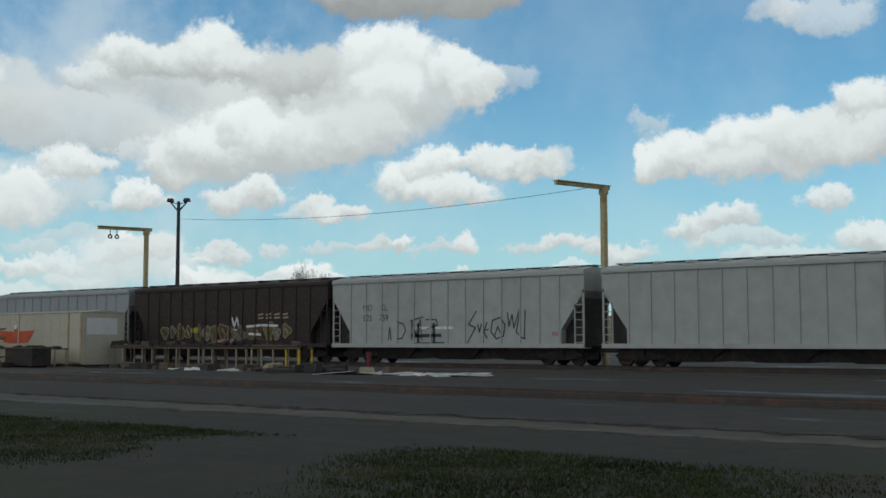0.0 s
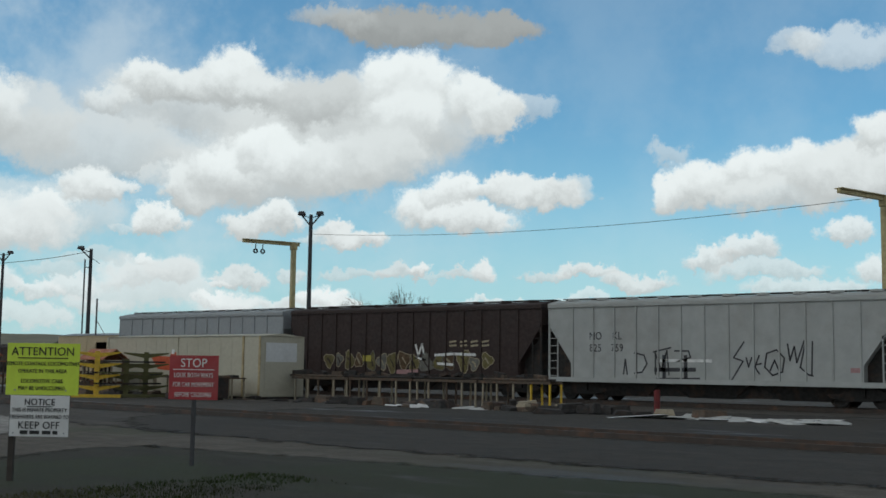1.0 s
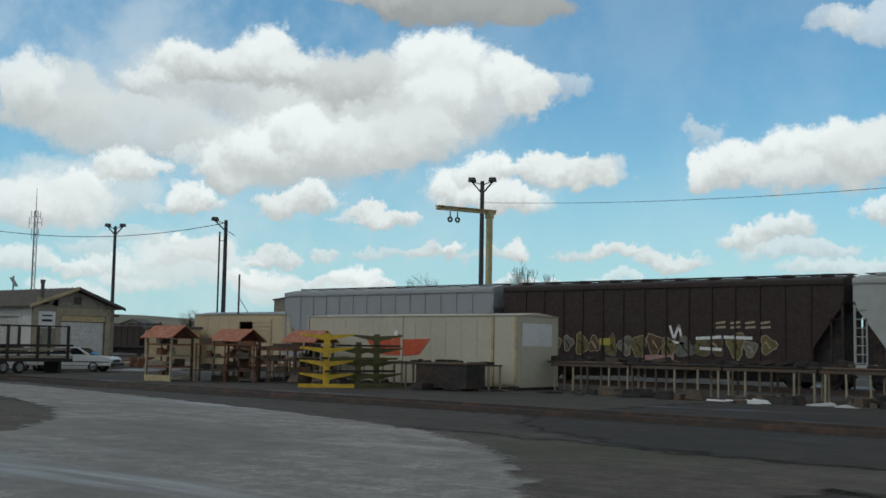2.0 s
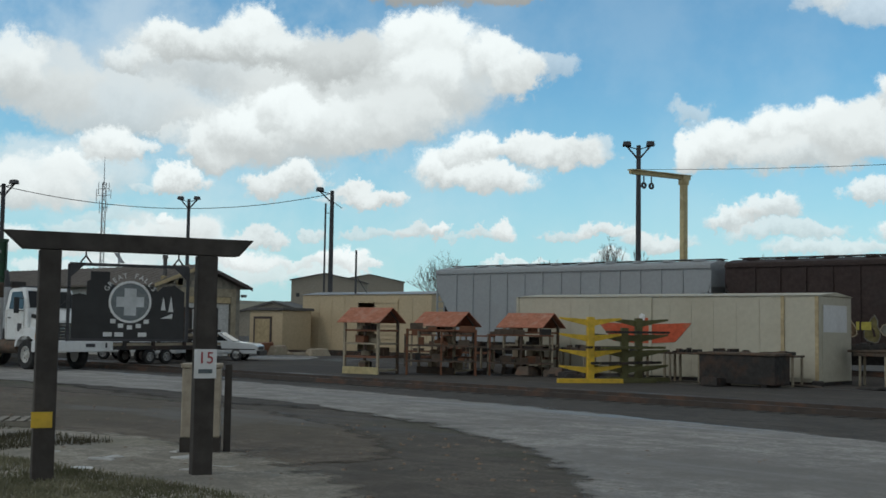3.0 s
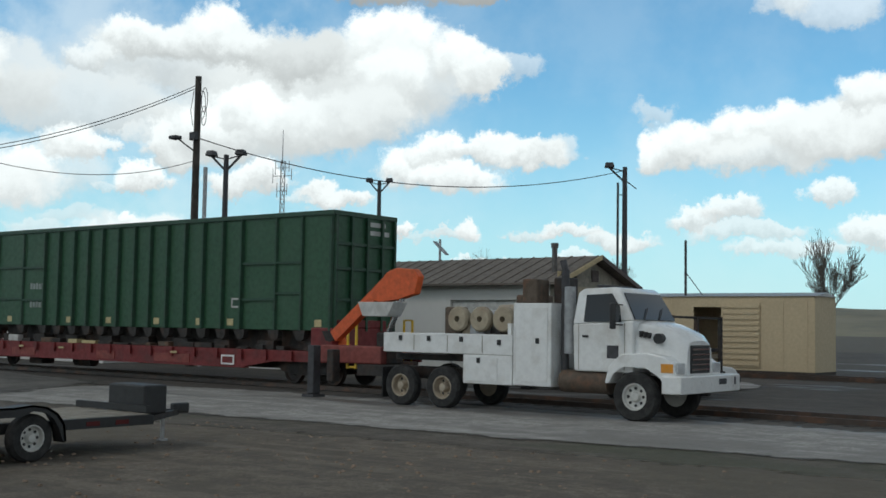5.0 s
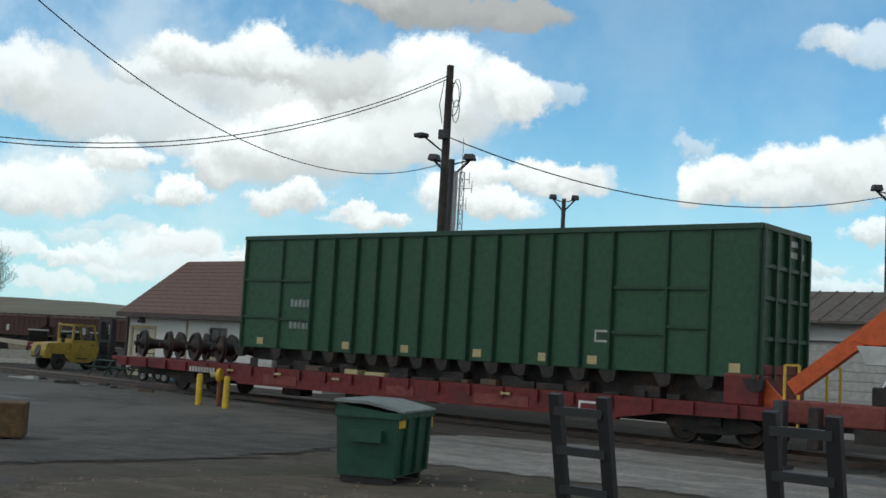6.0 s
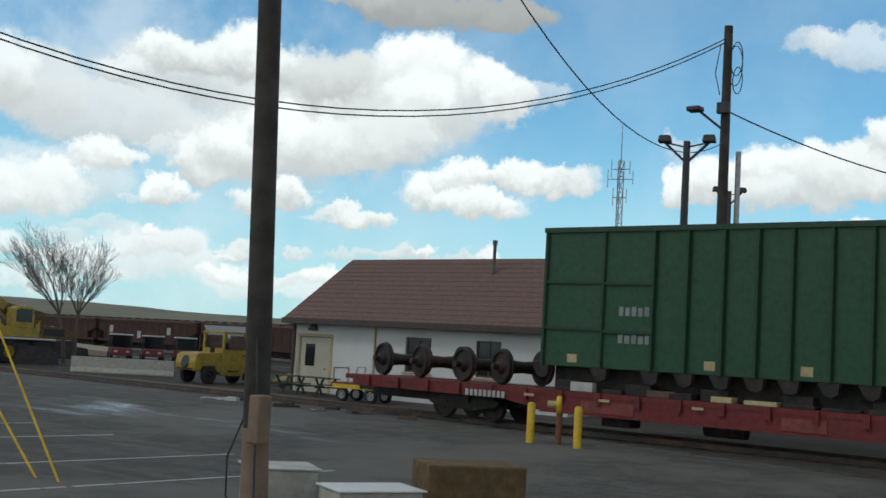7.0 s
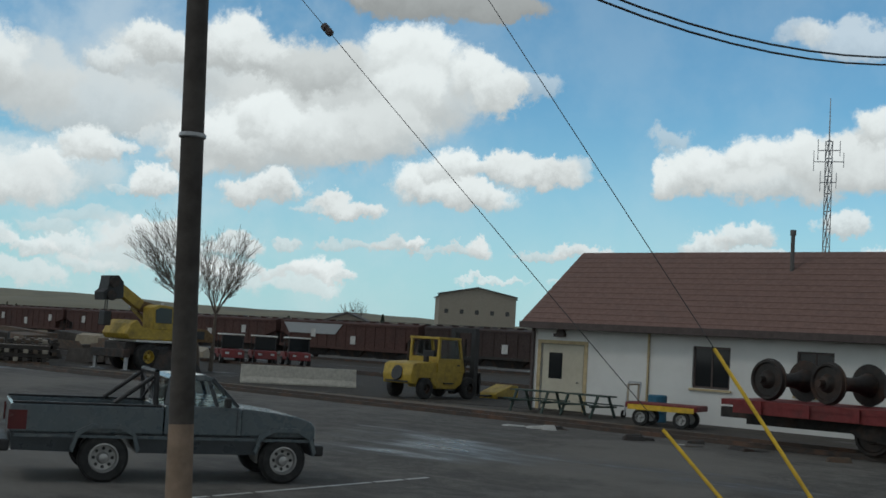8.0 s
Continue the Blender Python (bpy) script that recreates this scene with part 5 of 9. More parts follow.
def house():
    x0, x1, y0, y1, eave, ridge = -126.9, -112.6, 34.35, 41.6, 3.25, 6.02
    t = thing("office_building", x0, y0, 0, 0, "white rendered building with a red-brown shingle gable roof", "building")
    L, W, th, mid = x1 - x0, y1 - y0, 0.2, (y1 - y0) / 2
    openings = [(0.28, 2.15, 0.02, 2.42), (6.4, 7.75, 1.2, 2.6), (10.0, 11.2, 1.2, 2.6)]
    s = Shape()
    x = 0.0
    for a, b, za, zb in openings:
        s.box(x, 0, 0, a, th, eave)
        s.box(a, 0, zb, b, th, eave)
        if za > 0.1:
            s.box(a, 0, 0, b, th, za)
        x = b
    s.box(x, 0, 0, L, th, eave)
    bmesh.ops.remove_doubles(s.bm, verts=s.bm.verts[:], dist=0.001)
    wall = part("front_wall", s, "house_wall", t)
    for xa in (0.0, L - th):
        part("gable_wall", Shape().slab([(th + 0.002, 0), (W - th - 0.002, 0), (W - th - 0.002, eave), (mid, ridge - 0.2), (th + 0.002, eave)], xa, xa + th, "yz"), "house_wall", t)
    part("rear_wall", Shape().box(0, W - th, 0, L, W, eave), "house_wall", t)
    for a, b in (((-0.55, eave - 0.22), (mid, ridge)), ((mid, ridge), (W + 0.55, eave - 0.22))):
        roof = part("roof_slope", Shape().slab([a, b, (b[0], b[1] + 0.12), (a[0], a[1] + 0.12)], -0.35, L + 0.35, "yz"), "house_roof", t)
        if a[0] < 0:
            for k in range(13):
                f = (k + 1) / 14
                py, pz = a[0] + (b[0] - a[0]) * f, a[1] + (b[1] - a[1]) * f
                part("shingle_course", Shape().slab([(py - 0.06, pz + 0.079), (py + 0.02, pz + 0.137), (py + 0.02, pz + 0.146), (py - 0.065, pz + 0.092)], -0.35, L + 0.35, "yz"), "house_roof", roof)
    part("fascia", Shape().box(-0.35, -0.62, eave - 0.3, L + 0.35, -0.552, eave - 0.06), "trim_dark", t)
    part("soffit", Shape().box(-0.3, -0.55, eave - 0.3, L + 0.3, -0.002, eave - 0.26), "trim_dark", t)
    part("roof_pipe", Shape().cyl((8.7, 2.6, 4.9), (8.7, 2.6, 6.75), 0.07, n=12).cyl((8.7, 2.6, 6.6), (8.7, 2.6, 6.8), 0.1, n=12), "far_roof", t, smooth=True)
    part("downpipe", Shape().bar((-0.05, -0.08, 0.05), (-0.05, -0.08, eave - 0.3), 0.09), "trim_dark", t)
    part("downpipe", Shape().bar((4.75, -0.05, 0.05), (4.75, -0.05, eave - 0.3), 0.06), "shed_trim", t)
    d = part("door_leaf", Shape().box(0.34, 0.04, 0.03, 2.09, 0.09, 2.4), "cream", t, "cream door with a dark glass pane")
    part("door_pane", Shape().box(0.62, 0.03, 1.15, 1.2, 0.038, 2.1), "glass", d)
    part("door_knob", Shape().cyl((1.9, 0.04, 1.05), (1.9, -0.04, 1.05), 0.035, n=8), "chrome", d)
    for a, b, za, zb in ((0.14, 0.28, 0, 2.55), (2.15, 2.29, 0, 2.55), (0.28, 2.15, 2.42, 2.55)):
        part("door_trim", Shape().box(a, -0.03, za, b, -0.002, zb), "shed_trim", wall)
    for a, b, za, zb in openings[1:]:
        w = part("window", Shape().box(a, 0.08, za, a + 0.07, 0.14, zb).box(b - 0.07, 0.08, za, b, 0.14, zb).box(a + 0.07, 0.08, za, b - 0.07, 0.14, za + 0.07)
                 .box(a + 0.07, 0.08, zb - 0.07, b - 0.07, 0.14, zb).box((a + b) / 2 - 0.03, 0.08, za + 0.07, (a + b) / 2 + 0.03, 0.14, zb - 0.07), "trim_dark", t)
        part("pane", Shape().box(a + 0.07, 0.1, za + 0.07, b - 0.07, 0.12, zb - 0.07), "glass", w)
        part("sill", Shape().box(a - 0.08, -0.08, za - 0.08, b + 0.08, -0.002, za - 0.01), "shed_trim", w)
    v = Shape().cyl((1.15, -0.002, 2.82), (1.15, -0.16, 2.82), 0.16, n=14)
    v.box(0.9, -0.2, 2.68, 1.35, -0.03, 2.8)
    part("wall_lamp", v, "trim_dark", t)
    part("gable_fan", Shape().box(-0.2, 3.0, 3.6, -0.002, 3.8, 4.2), "trim_dark", t)


house()


def far_house(x, y, rz, w, d, h, roof_h, label, windows=4, z=0.0, name="apartment_house"):
    t = thing(name, x, y, z, rz, label, "house", "far houses")
    wall = part("wall", Shape().slab([(0, 0), (w, 0), (w, h), (w / 2, h + roof_h), (0, h)], 0, d), "far_grey", t)
    for a, b in (((-0.5, h - 0.25), (w / 2, h + roof_h + 0.05)), ((w / 2, h + roof_h + 0.05), (w + 0.5, h - 0.25))):
        part("roof", Shape().slab([a, b, (b[0], b[1] + 0.3), (a[0], a[1] + 0.3)], -0.5, d + 0.5), "far_roof", t)
    for k in range(windows):
        xx = w * (k + 0.5) / windows
        for zz in ((h * 0.62,) if h < 4 else (h * 0.3, h * 0.7)):
            part("window", Shape().box(xx - 0.5, -0.06, zz - 0.5, xx + 0.5, -0.003, zz + 0.6), "glass", wall)


far_house(-358.0, 315.8, 43.5, 27.2, 24, 19.2, 2.6, "large beige apartment block with a low dark roof", 6)
far_house(-291.0, 319.4, 35.5, 22.6, 22, 17.4, 2.9, "grey apartment block with a low dark gable, far off", 4)
far_house(-291, 232, 37, 20, 24, 15.2, 1.8, "large pale building with a low gable, far beyond the trains", 5)
far_house(-172, 112, 30, 12, 9, 3.4, 1.6, "low pale house far beyond the yard", 2)
far_house(-255, 150, 35, 13, 9, 4.2, 2.4, "grey bungalow with a hipped dark roof, far off", 2)
far_house(-236, 190, 35, 16, 10, 4.6, 2.0, "low grey house among far trees", 3)


# ---- poles, lamps, jib cranes, mast ----
def flood_pole(x, y, z, rz, label="dark steel pole with two floodlights on arms", single=False, arms=0.72):
    t = thing("floodlight_pole", x, y, 0, rz, label, "lamp pole", "yard lamp poles")
    part("pole", Shape().cyl((0, 0, 0), (0, 0, z), 0.2, 0.14, 10), "pole_steel", t, smooth=True)
    for sgn in ((-1, 1) if not single else (-1,)):
        a = Shape().bar((0, 0, z - 0.9), (sgn * arms, 0, z - 0.05), 0.1)
        a.bar((0, 0, z - 0.25), (sgn * arms, 0, z - 0.05), 0.06)
        arm = part("arm", a, "pole_steel", t)
        f = Shape().box(sgn * arms - 0.28, -0.3, z - 0.05, sgn * arms + 0.28, 0.25, z + 0.25, 0.05, taper=(0.8, 0.7))
        part("floodlight", f, "pole_steel", arm)
    return t


flood_pole(-73.7, 62.3, 13.3, 32)
flood_pole(-120.6, 63.8, 12.9, 35, arms=0.75)
t = flood_pole(-111.9, 41.3, 11.3, 20, "wooden pole with two lamps on bent arms", arms=0.9)
t = flood_pole(-96.7, 58.3, 11.55, 35, "tall dark pole with one lamp and a thin conduit pole", single=True, arms=0.9)
part("conduit_pole", Shape().cyl((-0.42, -0.22, 0), (-0.42, -0.22, 10.6), 0.07, n=8).bar((-0.42, -0.22, 9.9), (0, 0, 9.9), 0.05), "pole_steel", t)
part("top_arm", Shape().bar((-0.15, 0, 10.9), (0.7, 0.2, 10.3), 0.05), "pole_steel", t)
# thin mast beside it
t = thing("thin_mast", -91.5, 55.6, 0, 0, "thin dark metal mast with a stay", "mast")
part("mast", Shape().cyl((0, 0, 0), (0, 0, 6.9), 0.07, n=8), "pole_steel", t)
part("stay", Shape().wire([(0, 0, 5.2), (0.9, 0.3, 3.9)], 0.025), "pole_steel", t)


def jib_crane(x, y, z, rz, chain):
    t = thing("jib_crane", x, y, 0, rz, "faded yellow steel jib crane post with a long arm", "jib crane", "jib cranes")
    part("post", Shape().box(-0.15, -0.15, 0, 0.15, 0.15, z - 0.1, 0.03), "post_yellow", t)
    part("head", Shape().box(-0.2, -0.2, z - 0.5, 0.2, 0.2, z - 0.02, 0.04), "post_yellow", t)
    part("arm", Shape().box(-0.09, -3.6, z - 0.22, 0.09, 0.4, z, 0.01).box(-0.2, -3.6, z - 0.03, 0.2, 0.4, z + 0.02), "post_yellow", t)
    if chain:
        for yy in (-2.7, -2.2):
            part("hoist_hook", Shape().bar((0, yy, z - 0.25), (0, yy, z - 0.6), 0.05).ring((0, yy, z - 0.72), (1, 0, 0), 0.17, 0.08, 0.05, 12), "pole_steel", t)


jib_crane(-65.5, 52.8, 9.75, -18, True)
jib_crane(-27.8, 54.5, 9.9, -14, False)


def lattice_mast(x, y, z):
    t = thing("radio_mast", x, y, 0, 20, "slender galvanised lattice radio mast with short aerials", "radio mast")
    legs = [(0.2 * math.cos(a), 0.2 * math.sin(a)) for a in (0.5, 2.6, 4.7)]
    top = z - 2.0
    for lx, ly in legs:
        part("leg", Shape().bar((lx, ly, 0), (lx, ly, top), 0.05), "galvanised", t)
    n = 15
    s = Shape()
    for k in range(n):
        for i in range(3):
            a, b = legs[i], legs[(i + 1) % 3]
            za, zb = top * k / n, top * (k + 1) / n
            s.bar((*a, za), (*b, zb), 0.035).bar((*a, zb), (*b, zb), 0.035)
    part("bracing", s, "galvanised", t)
    part("spire", Shape().cyl((0, 0, top - 0.2), (0, 0, z + 0.3), 0.045, 0.02, 6), "galvanised", t)
    for zz, l in ((top - 0.5, 0.55), (top - 1.1, 0.75), (top - 2.2, 0.4)):
        part("aerial", Shape().bar((-l, 0, zz), (l, 0, zz), 0.045).bar((-l, 0, zz - 0.5), (-l, 0, zz + 0.6), 0.04).bar((l, 0, zz - 0.3), (l, 0, zz + 0.5), 0.04), "galvanised", t)


lattice_mast(-124.7, 57.7, 16.0)

# wooden utility poles
E_X, E_Y = -107.5, 35.6
t = thing("utility_pole", E_X, E_Y, 0, 0, "tall dark wooden utility pole with a lamp and coiled wires", "utility pole", "utility poles")
part("pole", Shape().cyl((0, 0, 0), (0, 0, 14.05), 0.22, 0.15, 12), "wood_dark", t, smooth=True)
a = part("lamp_arm", Shape().bar((0, 0, 10.3), (-0.75, -0.55, 11.0), 0.07), "pole_steel", t)
part("lamp_head", Shape().box(-1.1, -0.85, 10.95, -0.6, -0.4, 11.13, 0.05), "pole_steel", a)
part("bracket", Shape().box(-0.22, -0.3, 10.9, 0.22, -0.1, 11.3, 0.03), "pole_steel", t)
s = Shape()
for k, (r, z, dx) in enumerate(((0.45, 12.6, 0.3), (0.3, 12.1, 0.35), (0.38, 12.9, 0.25))):
    s.wire([(dx + r * 0.6 * math.cos(i * 0.45), 0.1 * k, z + r * 1.6 * math.sin(i * 0.45)) for i in range(15)], 0.018)
s.wire([(-0.25, -0.05, 13.4), (-0.4, -0.1, 12.4), (-0.2, -0.1, 11.6)], 0.018)
part("wire_coil", s, "cable", t)
part("conduit", Shape().cyl((0.42, 0.25, 0), (0.42, 0.25, 9.6), 0.1, n=8), "galvanised", t)
F_X, F_Y, G_X, G_Y = -100.15, 8.4, -114.33, 8.05
LEAN = -0.06   # the street poles lean along the street
for x, y, lab in ((F_X, F_Y, "dark stained wooden pole with a bare pale foot"), (G_X, G_Y, "dark wooden guyed pole beside the grey pickup")):
    t = thing("utility_pole", x, y, lot_z(x, y), 0, lab, "utility pole", "utility poles")
    part("pole", Shape().cyl((1.35 * LEAN, 0, 1.35), (13.3 * LEAN, 0, 13.3), 0.155, 0.125, 16), "wood_dark", t, smooth=True)
    part("pole_foot", Shape().cyl((0, 0, 0), (1.349 * LEAN, 0, 1.349), 0.172, 0.156, 16), "wood_pale", t, "pale reddish bare wood foot", smooth=True)
    if x == F_X:
        part("conduit", Shape().wire([(0.17, -0.16, 0.0), (0.07, -0.17, 1.9), (0.0, -0.16, 2.4)], 0.014), "pole_steel", t)
        part("meter_box", Shape().box(0.12, -0.32, 1.2, 0.3, -0.12, 1.75, 0.02), "wood_pale", t)
        part("loose_wire", Shape().wire([(-0.17, -0.1, 1.5), (-0.32, -0.2, 1.0), (-0.3, -0.2, 0.55), (-0.18, -0.16, 0.35)], 0.012), "cable", t)
    else:
        part("metal_band", Shape().ring((5 * LEAN, 0, 5.0), (0, 0, 1), 0.175, 0.13, 0.03, 16), "galvanised", t)


def overhead(name, runs, r, label):
    t = thing(name, 0, 0, 0, 0, label, "cable", "overhead cables")
    for pts in runs:
        part("strand", Shape().wire(pts, r), "cable", t)


end = Vector((G_X + 9.52 * LEAN, G_Y, 9.52))
overhead("overhead_cable", [sag((E_X, E_Y, 13.65), end, 3.0), sag((E_X, E_Y, 13.52), end + Vector((0.05, 0, -0.14)), 3.03)], 0.021, "pair of black overhead cables between utility poles")
overhead("overhead_cable", [sag((E_X, E_Y, 9.94), (F_X + 12.4 * LEAN, F_Y, 12.4), 2.96)], 0.016, "single black overhead wire to the street pole")
overhead("overhead_cable", [sag((E_X, E_Y, 11.05), (-96.7, 58.3, 11.35), 1.62)], 0.026, "single sagging wire between yard poles")
overhead("overhead_cable", [sag((-73.7, 62.3, 11.8), (-27.8, 54.5, 9.9), 0.7)], 0.014, "single thin wire from a lamp pole to a jib crane")
for ax, ay, bx, by, z, guard, ins in ((-106.29, 9.6, -115.05, 7.93, 12.43, 2.3, 0.0), (-107.02, 9.58, -114.8, 8.08, 8.02, 1.46, 5.91)):
    t = thing("guy_wire", 0, 0, 0, 0, "steel guy wire with a yellow plastic guard at its foot", "guy wire", "guy wires")
    a, b = Vector((ax, ay, 0.0)), Vector((bx, by, z))
    up = (b - a) / z
    part("wire", Shape().wire([a - up * 0.32, b], 0.005), "cable", t)
    part("guard", Shape().cyl(a - up * 0.3, a + up * guard, 0.022, 0.019, n=10), "yellow", t)
    if ins:
        part("insulator", Shape().lathe(a + up * ins, up, [(0.015, -0.1), (0.045, -0.08), (0.05, -0.02), (0.03, 0.0), (0.05, 0.02), (0.045, 0.08), (0.015, 0.1)], 10), "trim_dark", t)


# ---- vehicles ----
def wheel(parent, x, y, r, w, side, rim="rim_steel", rim_r=0.6, dish=0.3, holes=8):
    """A tyre with a dished rim whose face looks along side * y."""
    tyre = part("wheel", Shape().ring((x, y, r), (0, 1, 0), r, r * rim_r, w / 2, 28), "rubber", parent, smooth=True)
    h = w / 2
    q = Shape().lathe((x, y, r), (0, side, 0), [(r * rim_r, -h * 0.8), (r * rim_r, h * 0.92), (r * rim_r * 0.9, h * 0.95), (r * rim_r * 0.82, h * dish), (r * rim_r * 0.42, h * dish * 0.8), (r * rim_r * 0.3, h * 0.9), (r * rim_r * 0.05, h)], 24)
    rm = part("rim", q, rim, tyre, smooth=True)
    for k in range(holes):
        a = 2 * math.pi * k / holes
        cx, cz = x + math.cos(a) * r * rim_r * 0.62, r + math.sin(a) * r * rim_r * 0.62
        yy = y + side * (h * dish * 0.9)
        rm_h = Shape().cyl((cx, yy - side * 0.005, cz), (cx, yy + side * 0.008, cz), r * rim_r * 0.12, n=8)
        s = link("rim_hole", rm_h, "black", parent)
        s.parent = tyre


def pickup():
    """Small grey pickup with a roll bar; x runs forward."""
    t = thing("pickup_truck", -118.5, 9.86, -0.33, 61.5, "grey over dark blue compact pickup with a black roll bar, parked", "pickup truck")
    t.scale = (1.14, 1.14, 1.14)
    W = 1.62
    def arch(c):
        return [(c - 0.43, 0.42), (c - 0.36, 0.66), (c - 0.18, 0.76), (c + 0.18, 0.76), (c + 0.36, 0.66), (c + 0.43, 0.42)]
    fa, ra = 2.57, 0.0
    s = Shape().slab([(-1.22, 0.44), (-1.24, 0.68), (3.03, 0.68), (3.02, 0.44)] + list(reversed(arch(fa))) + list(reversed(arch(ra))), 0.03, W - 0.03)
    part("lower_body", s, "pickup_dark", t, "dark blue lower body")
    # bed
    bed = Shape()
    bed.box(-1.26, 0.0, 0.685, 0.78, 0.07, 1.07, 0.02).box(-1.26, W - 0.07, 0.685, 0.78, W, 1.07, 0.02).box(0.72, 0.07, 0.685, 0.78, W - 0.07, 1.07)
    bed.box(-1.26, 0.071, 0.685, 0.719, W - 0.071, 0.72)
    b = part("bed", bed, "pickup_grey", t)
    part("tailgate", Shape().box(-1.27, 0.075, 0.69, -1.21, W - 0.075, 1.06, 0.015), "pickup_grey", t)
    part("bed_rail", Shape().box(-1.25, -0.005, 1.072, 0.75, 0.08, 1.1, 0.01), "black", b)
    part("bed_rail", Shape().box(-1.25, W - 0.08, 1.072, 0.75, W + 0.005, 1.1, 0.01), "black", b)
    # cab: rounded greenhouse on a lower shell
    cab = Shape().slab([(0.8, 0.69), (0.8, 1.1), (1.85, 1.1), (1.9, 1.06), (1.9, 0.69)], 0.0, W, bevel=0.015)
    part("cab", cab, "pickup_grey", t)
    g = Shape()
    roof = [(0.86, 1.47), (0.92, 1.53), (1.35, 1.55), (1.5, 1.5), (1.45, 1.46)]
    g.slab(roof, 0.13, W - 0.13, bevel=0.012)
    part("roof", g, "pickup_grey", t)
    for yy, lean in ((0.04, 0.09), (W - 0.08, -0.09)):
        for a, b, w in (((0.84, 1.1), (0.9, 1.5), 0.1), ((1.86, 1.1), (1.47, 1.5), 0.06), ((1.55, 1.1), (1.42, 1.47), 0.03)):
            part("cab_pillar", Shape().bar((a[0], yy + 0.02, a[1]), (b[0], yy + 0.02 + lean, b[1]), w, 0.05), "pickup_dark", t)
        q = Shape()
        q.solid([(0.9, yy + 0.025, 1.1), (1.82, yy + 0.025, 1.1), (1.45, yy + 0.025 + lean, 1.48), (0.93, yy + 0.025 + lean, 1.48)], [(0, 1, 2, 3)])
        q.solid([(0.9, yy + 0.03, 1.1), (1.82, yy + 0.03, 1.1), (1.45, yy + 0.03 + lean, 1.48), (0.93, yy + 0.03 + lean, 1.48)], [(3, 2, 1, 0)])
        part("side_window", q, "clear_glass", t)
    q = Shape()
    q.solid([(1.87, 0.08, 1.1), (1.87, W - 0.08, 1.1), (1.48, W - 0.17, 1.5), (1.48, 0.17, 1.5), (1.855, 0.08, 1.1), (1.855, W - 0.08, 1.1), (1.465, W - 0.17, 1.5), (1.465, 0.17, 1.5)], [(0, 1, 2, 3), (7, 6, 5, 4), (0, 4, 5, 1), (2, 6, 7, 3)])
    part("windscreen", q, "clear_glass", t)
    q = Shape()
    q.solid([(0.81, 0.1, 1.1), (0.81, W - 0.1, 1.1), (0.87, W - 0.17, 1.48), (0.87, 0.17, 1.48), (0.83, 0.1, 1.1), (0.83, W - 0.1, 1.1), (0.89, W - 0.17, 1.48), (0.89, 0.17, 1.48)], [(3, 2, 1, 0), (4, 5, 6, 7), (0, 1, 5, 4), (2, 3, 7, 6)])
    part("rear_window", q, "clear_glass", t)
    part("seat", Shape().box(1.0, 0.2, 0.7, 1.25, W - 0.2, 1.33, 0.06), "black", t)
    # hood and nose
    h = Shape().slab([(1.9, 0.69), (1.9, 1.09), (2.2, 1.06), (2.75, 0.99), (2.96, 0.92), (3.02, 0.85), (3.03, 0.69)], 0.02, W - 0.02, bevel=0.02)
    part("hood", h, "pickup_grey", t)
    part("grille", Shape().box(3.031, 0.35, 0.62, 3.05, W - 0.35, 0.85), "black", t)
    for yy in (0.08, W - 0.33):
        part("headlight", Shape().box(3.031, yy, 0.66, 3.05, yy + 0.25, 0.82), "lamp_glass", t)
    part("front_bumper", Shape().box(3.035, -0.02, 0.42, 3.17, W + 0.02, 0.58, 0.03), "black", t)
    part("rear_bumper", Shape().box(-1.4, 0.0, 0.42, -1.25, W, 0.58, 0.03), "black", t)
    for yy in (-0.004, W - 0.02):
        part("tail_light", Shape().box(-1.29, yy, 0.72, -1.05, yy + 0.024, 0.98), "tail_red", t)
    for c in (ra, fa):
        for yy in (-0.06, W + 0.003):
            out = arch(c)
            s = Shape()
            for (ax, az), (bx, bz) in zip(out, out[1:]):
                s.slab([(ax, az), (bx, bz), (bx + (bx - c) * 0.1, bz + 0.06), (ax + (ax - c) * 0.1, az + 0.06)], yy, yy + 0.058)
            part("wheel_flare", s, "pickup_grey", t)
        for yy, sd in ((0.13, -1), (W - 0.13, 1)):
            wheel(t, c, yy, 0.345, 0.24, sd, holes=8)
    r = Shape()
    for yy in (0.16, W - 0.16):
        r.wire([(0.68, yy, 1.08), (0.66, yy, 1.56)], 0.04, 8).wire([(0.62, yy, 1.5), (0.1, yy, 1.1)], 0.035, 8)
    r.wire([(0.66, 0.16, 1.56), (0.66, W - 0.16, 1.56)], 0.04, 8).wire([(0.67, 0.16, 1.1), (0.67, W - 0.16, 1.5)], 0.02, 8).wire([(0.67, W - 0.16, 1.1), (0.67, 0.16, 1.5)], 0.02, 8)
    part("roll_bar", r, "black", t)
    part("wing_mirror", Shape().box(1.62, -0.2, 1.1, 1.7, -0.02, 1.24, 0.02), "black", t)
    part("door_seam", Shape().box(0.86, -0.004, 0.7, 0.875, -0.0005, 1.09).box(1.83, -0.004, 0.7, 1.842, -0.0005, 1.07), "black", t)
    part("trim_strip", Shape().box(-1.2, -0.012, 0.62, 3.0, 0.028, 0.66), "pickup_grey", t)


pickup()


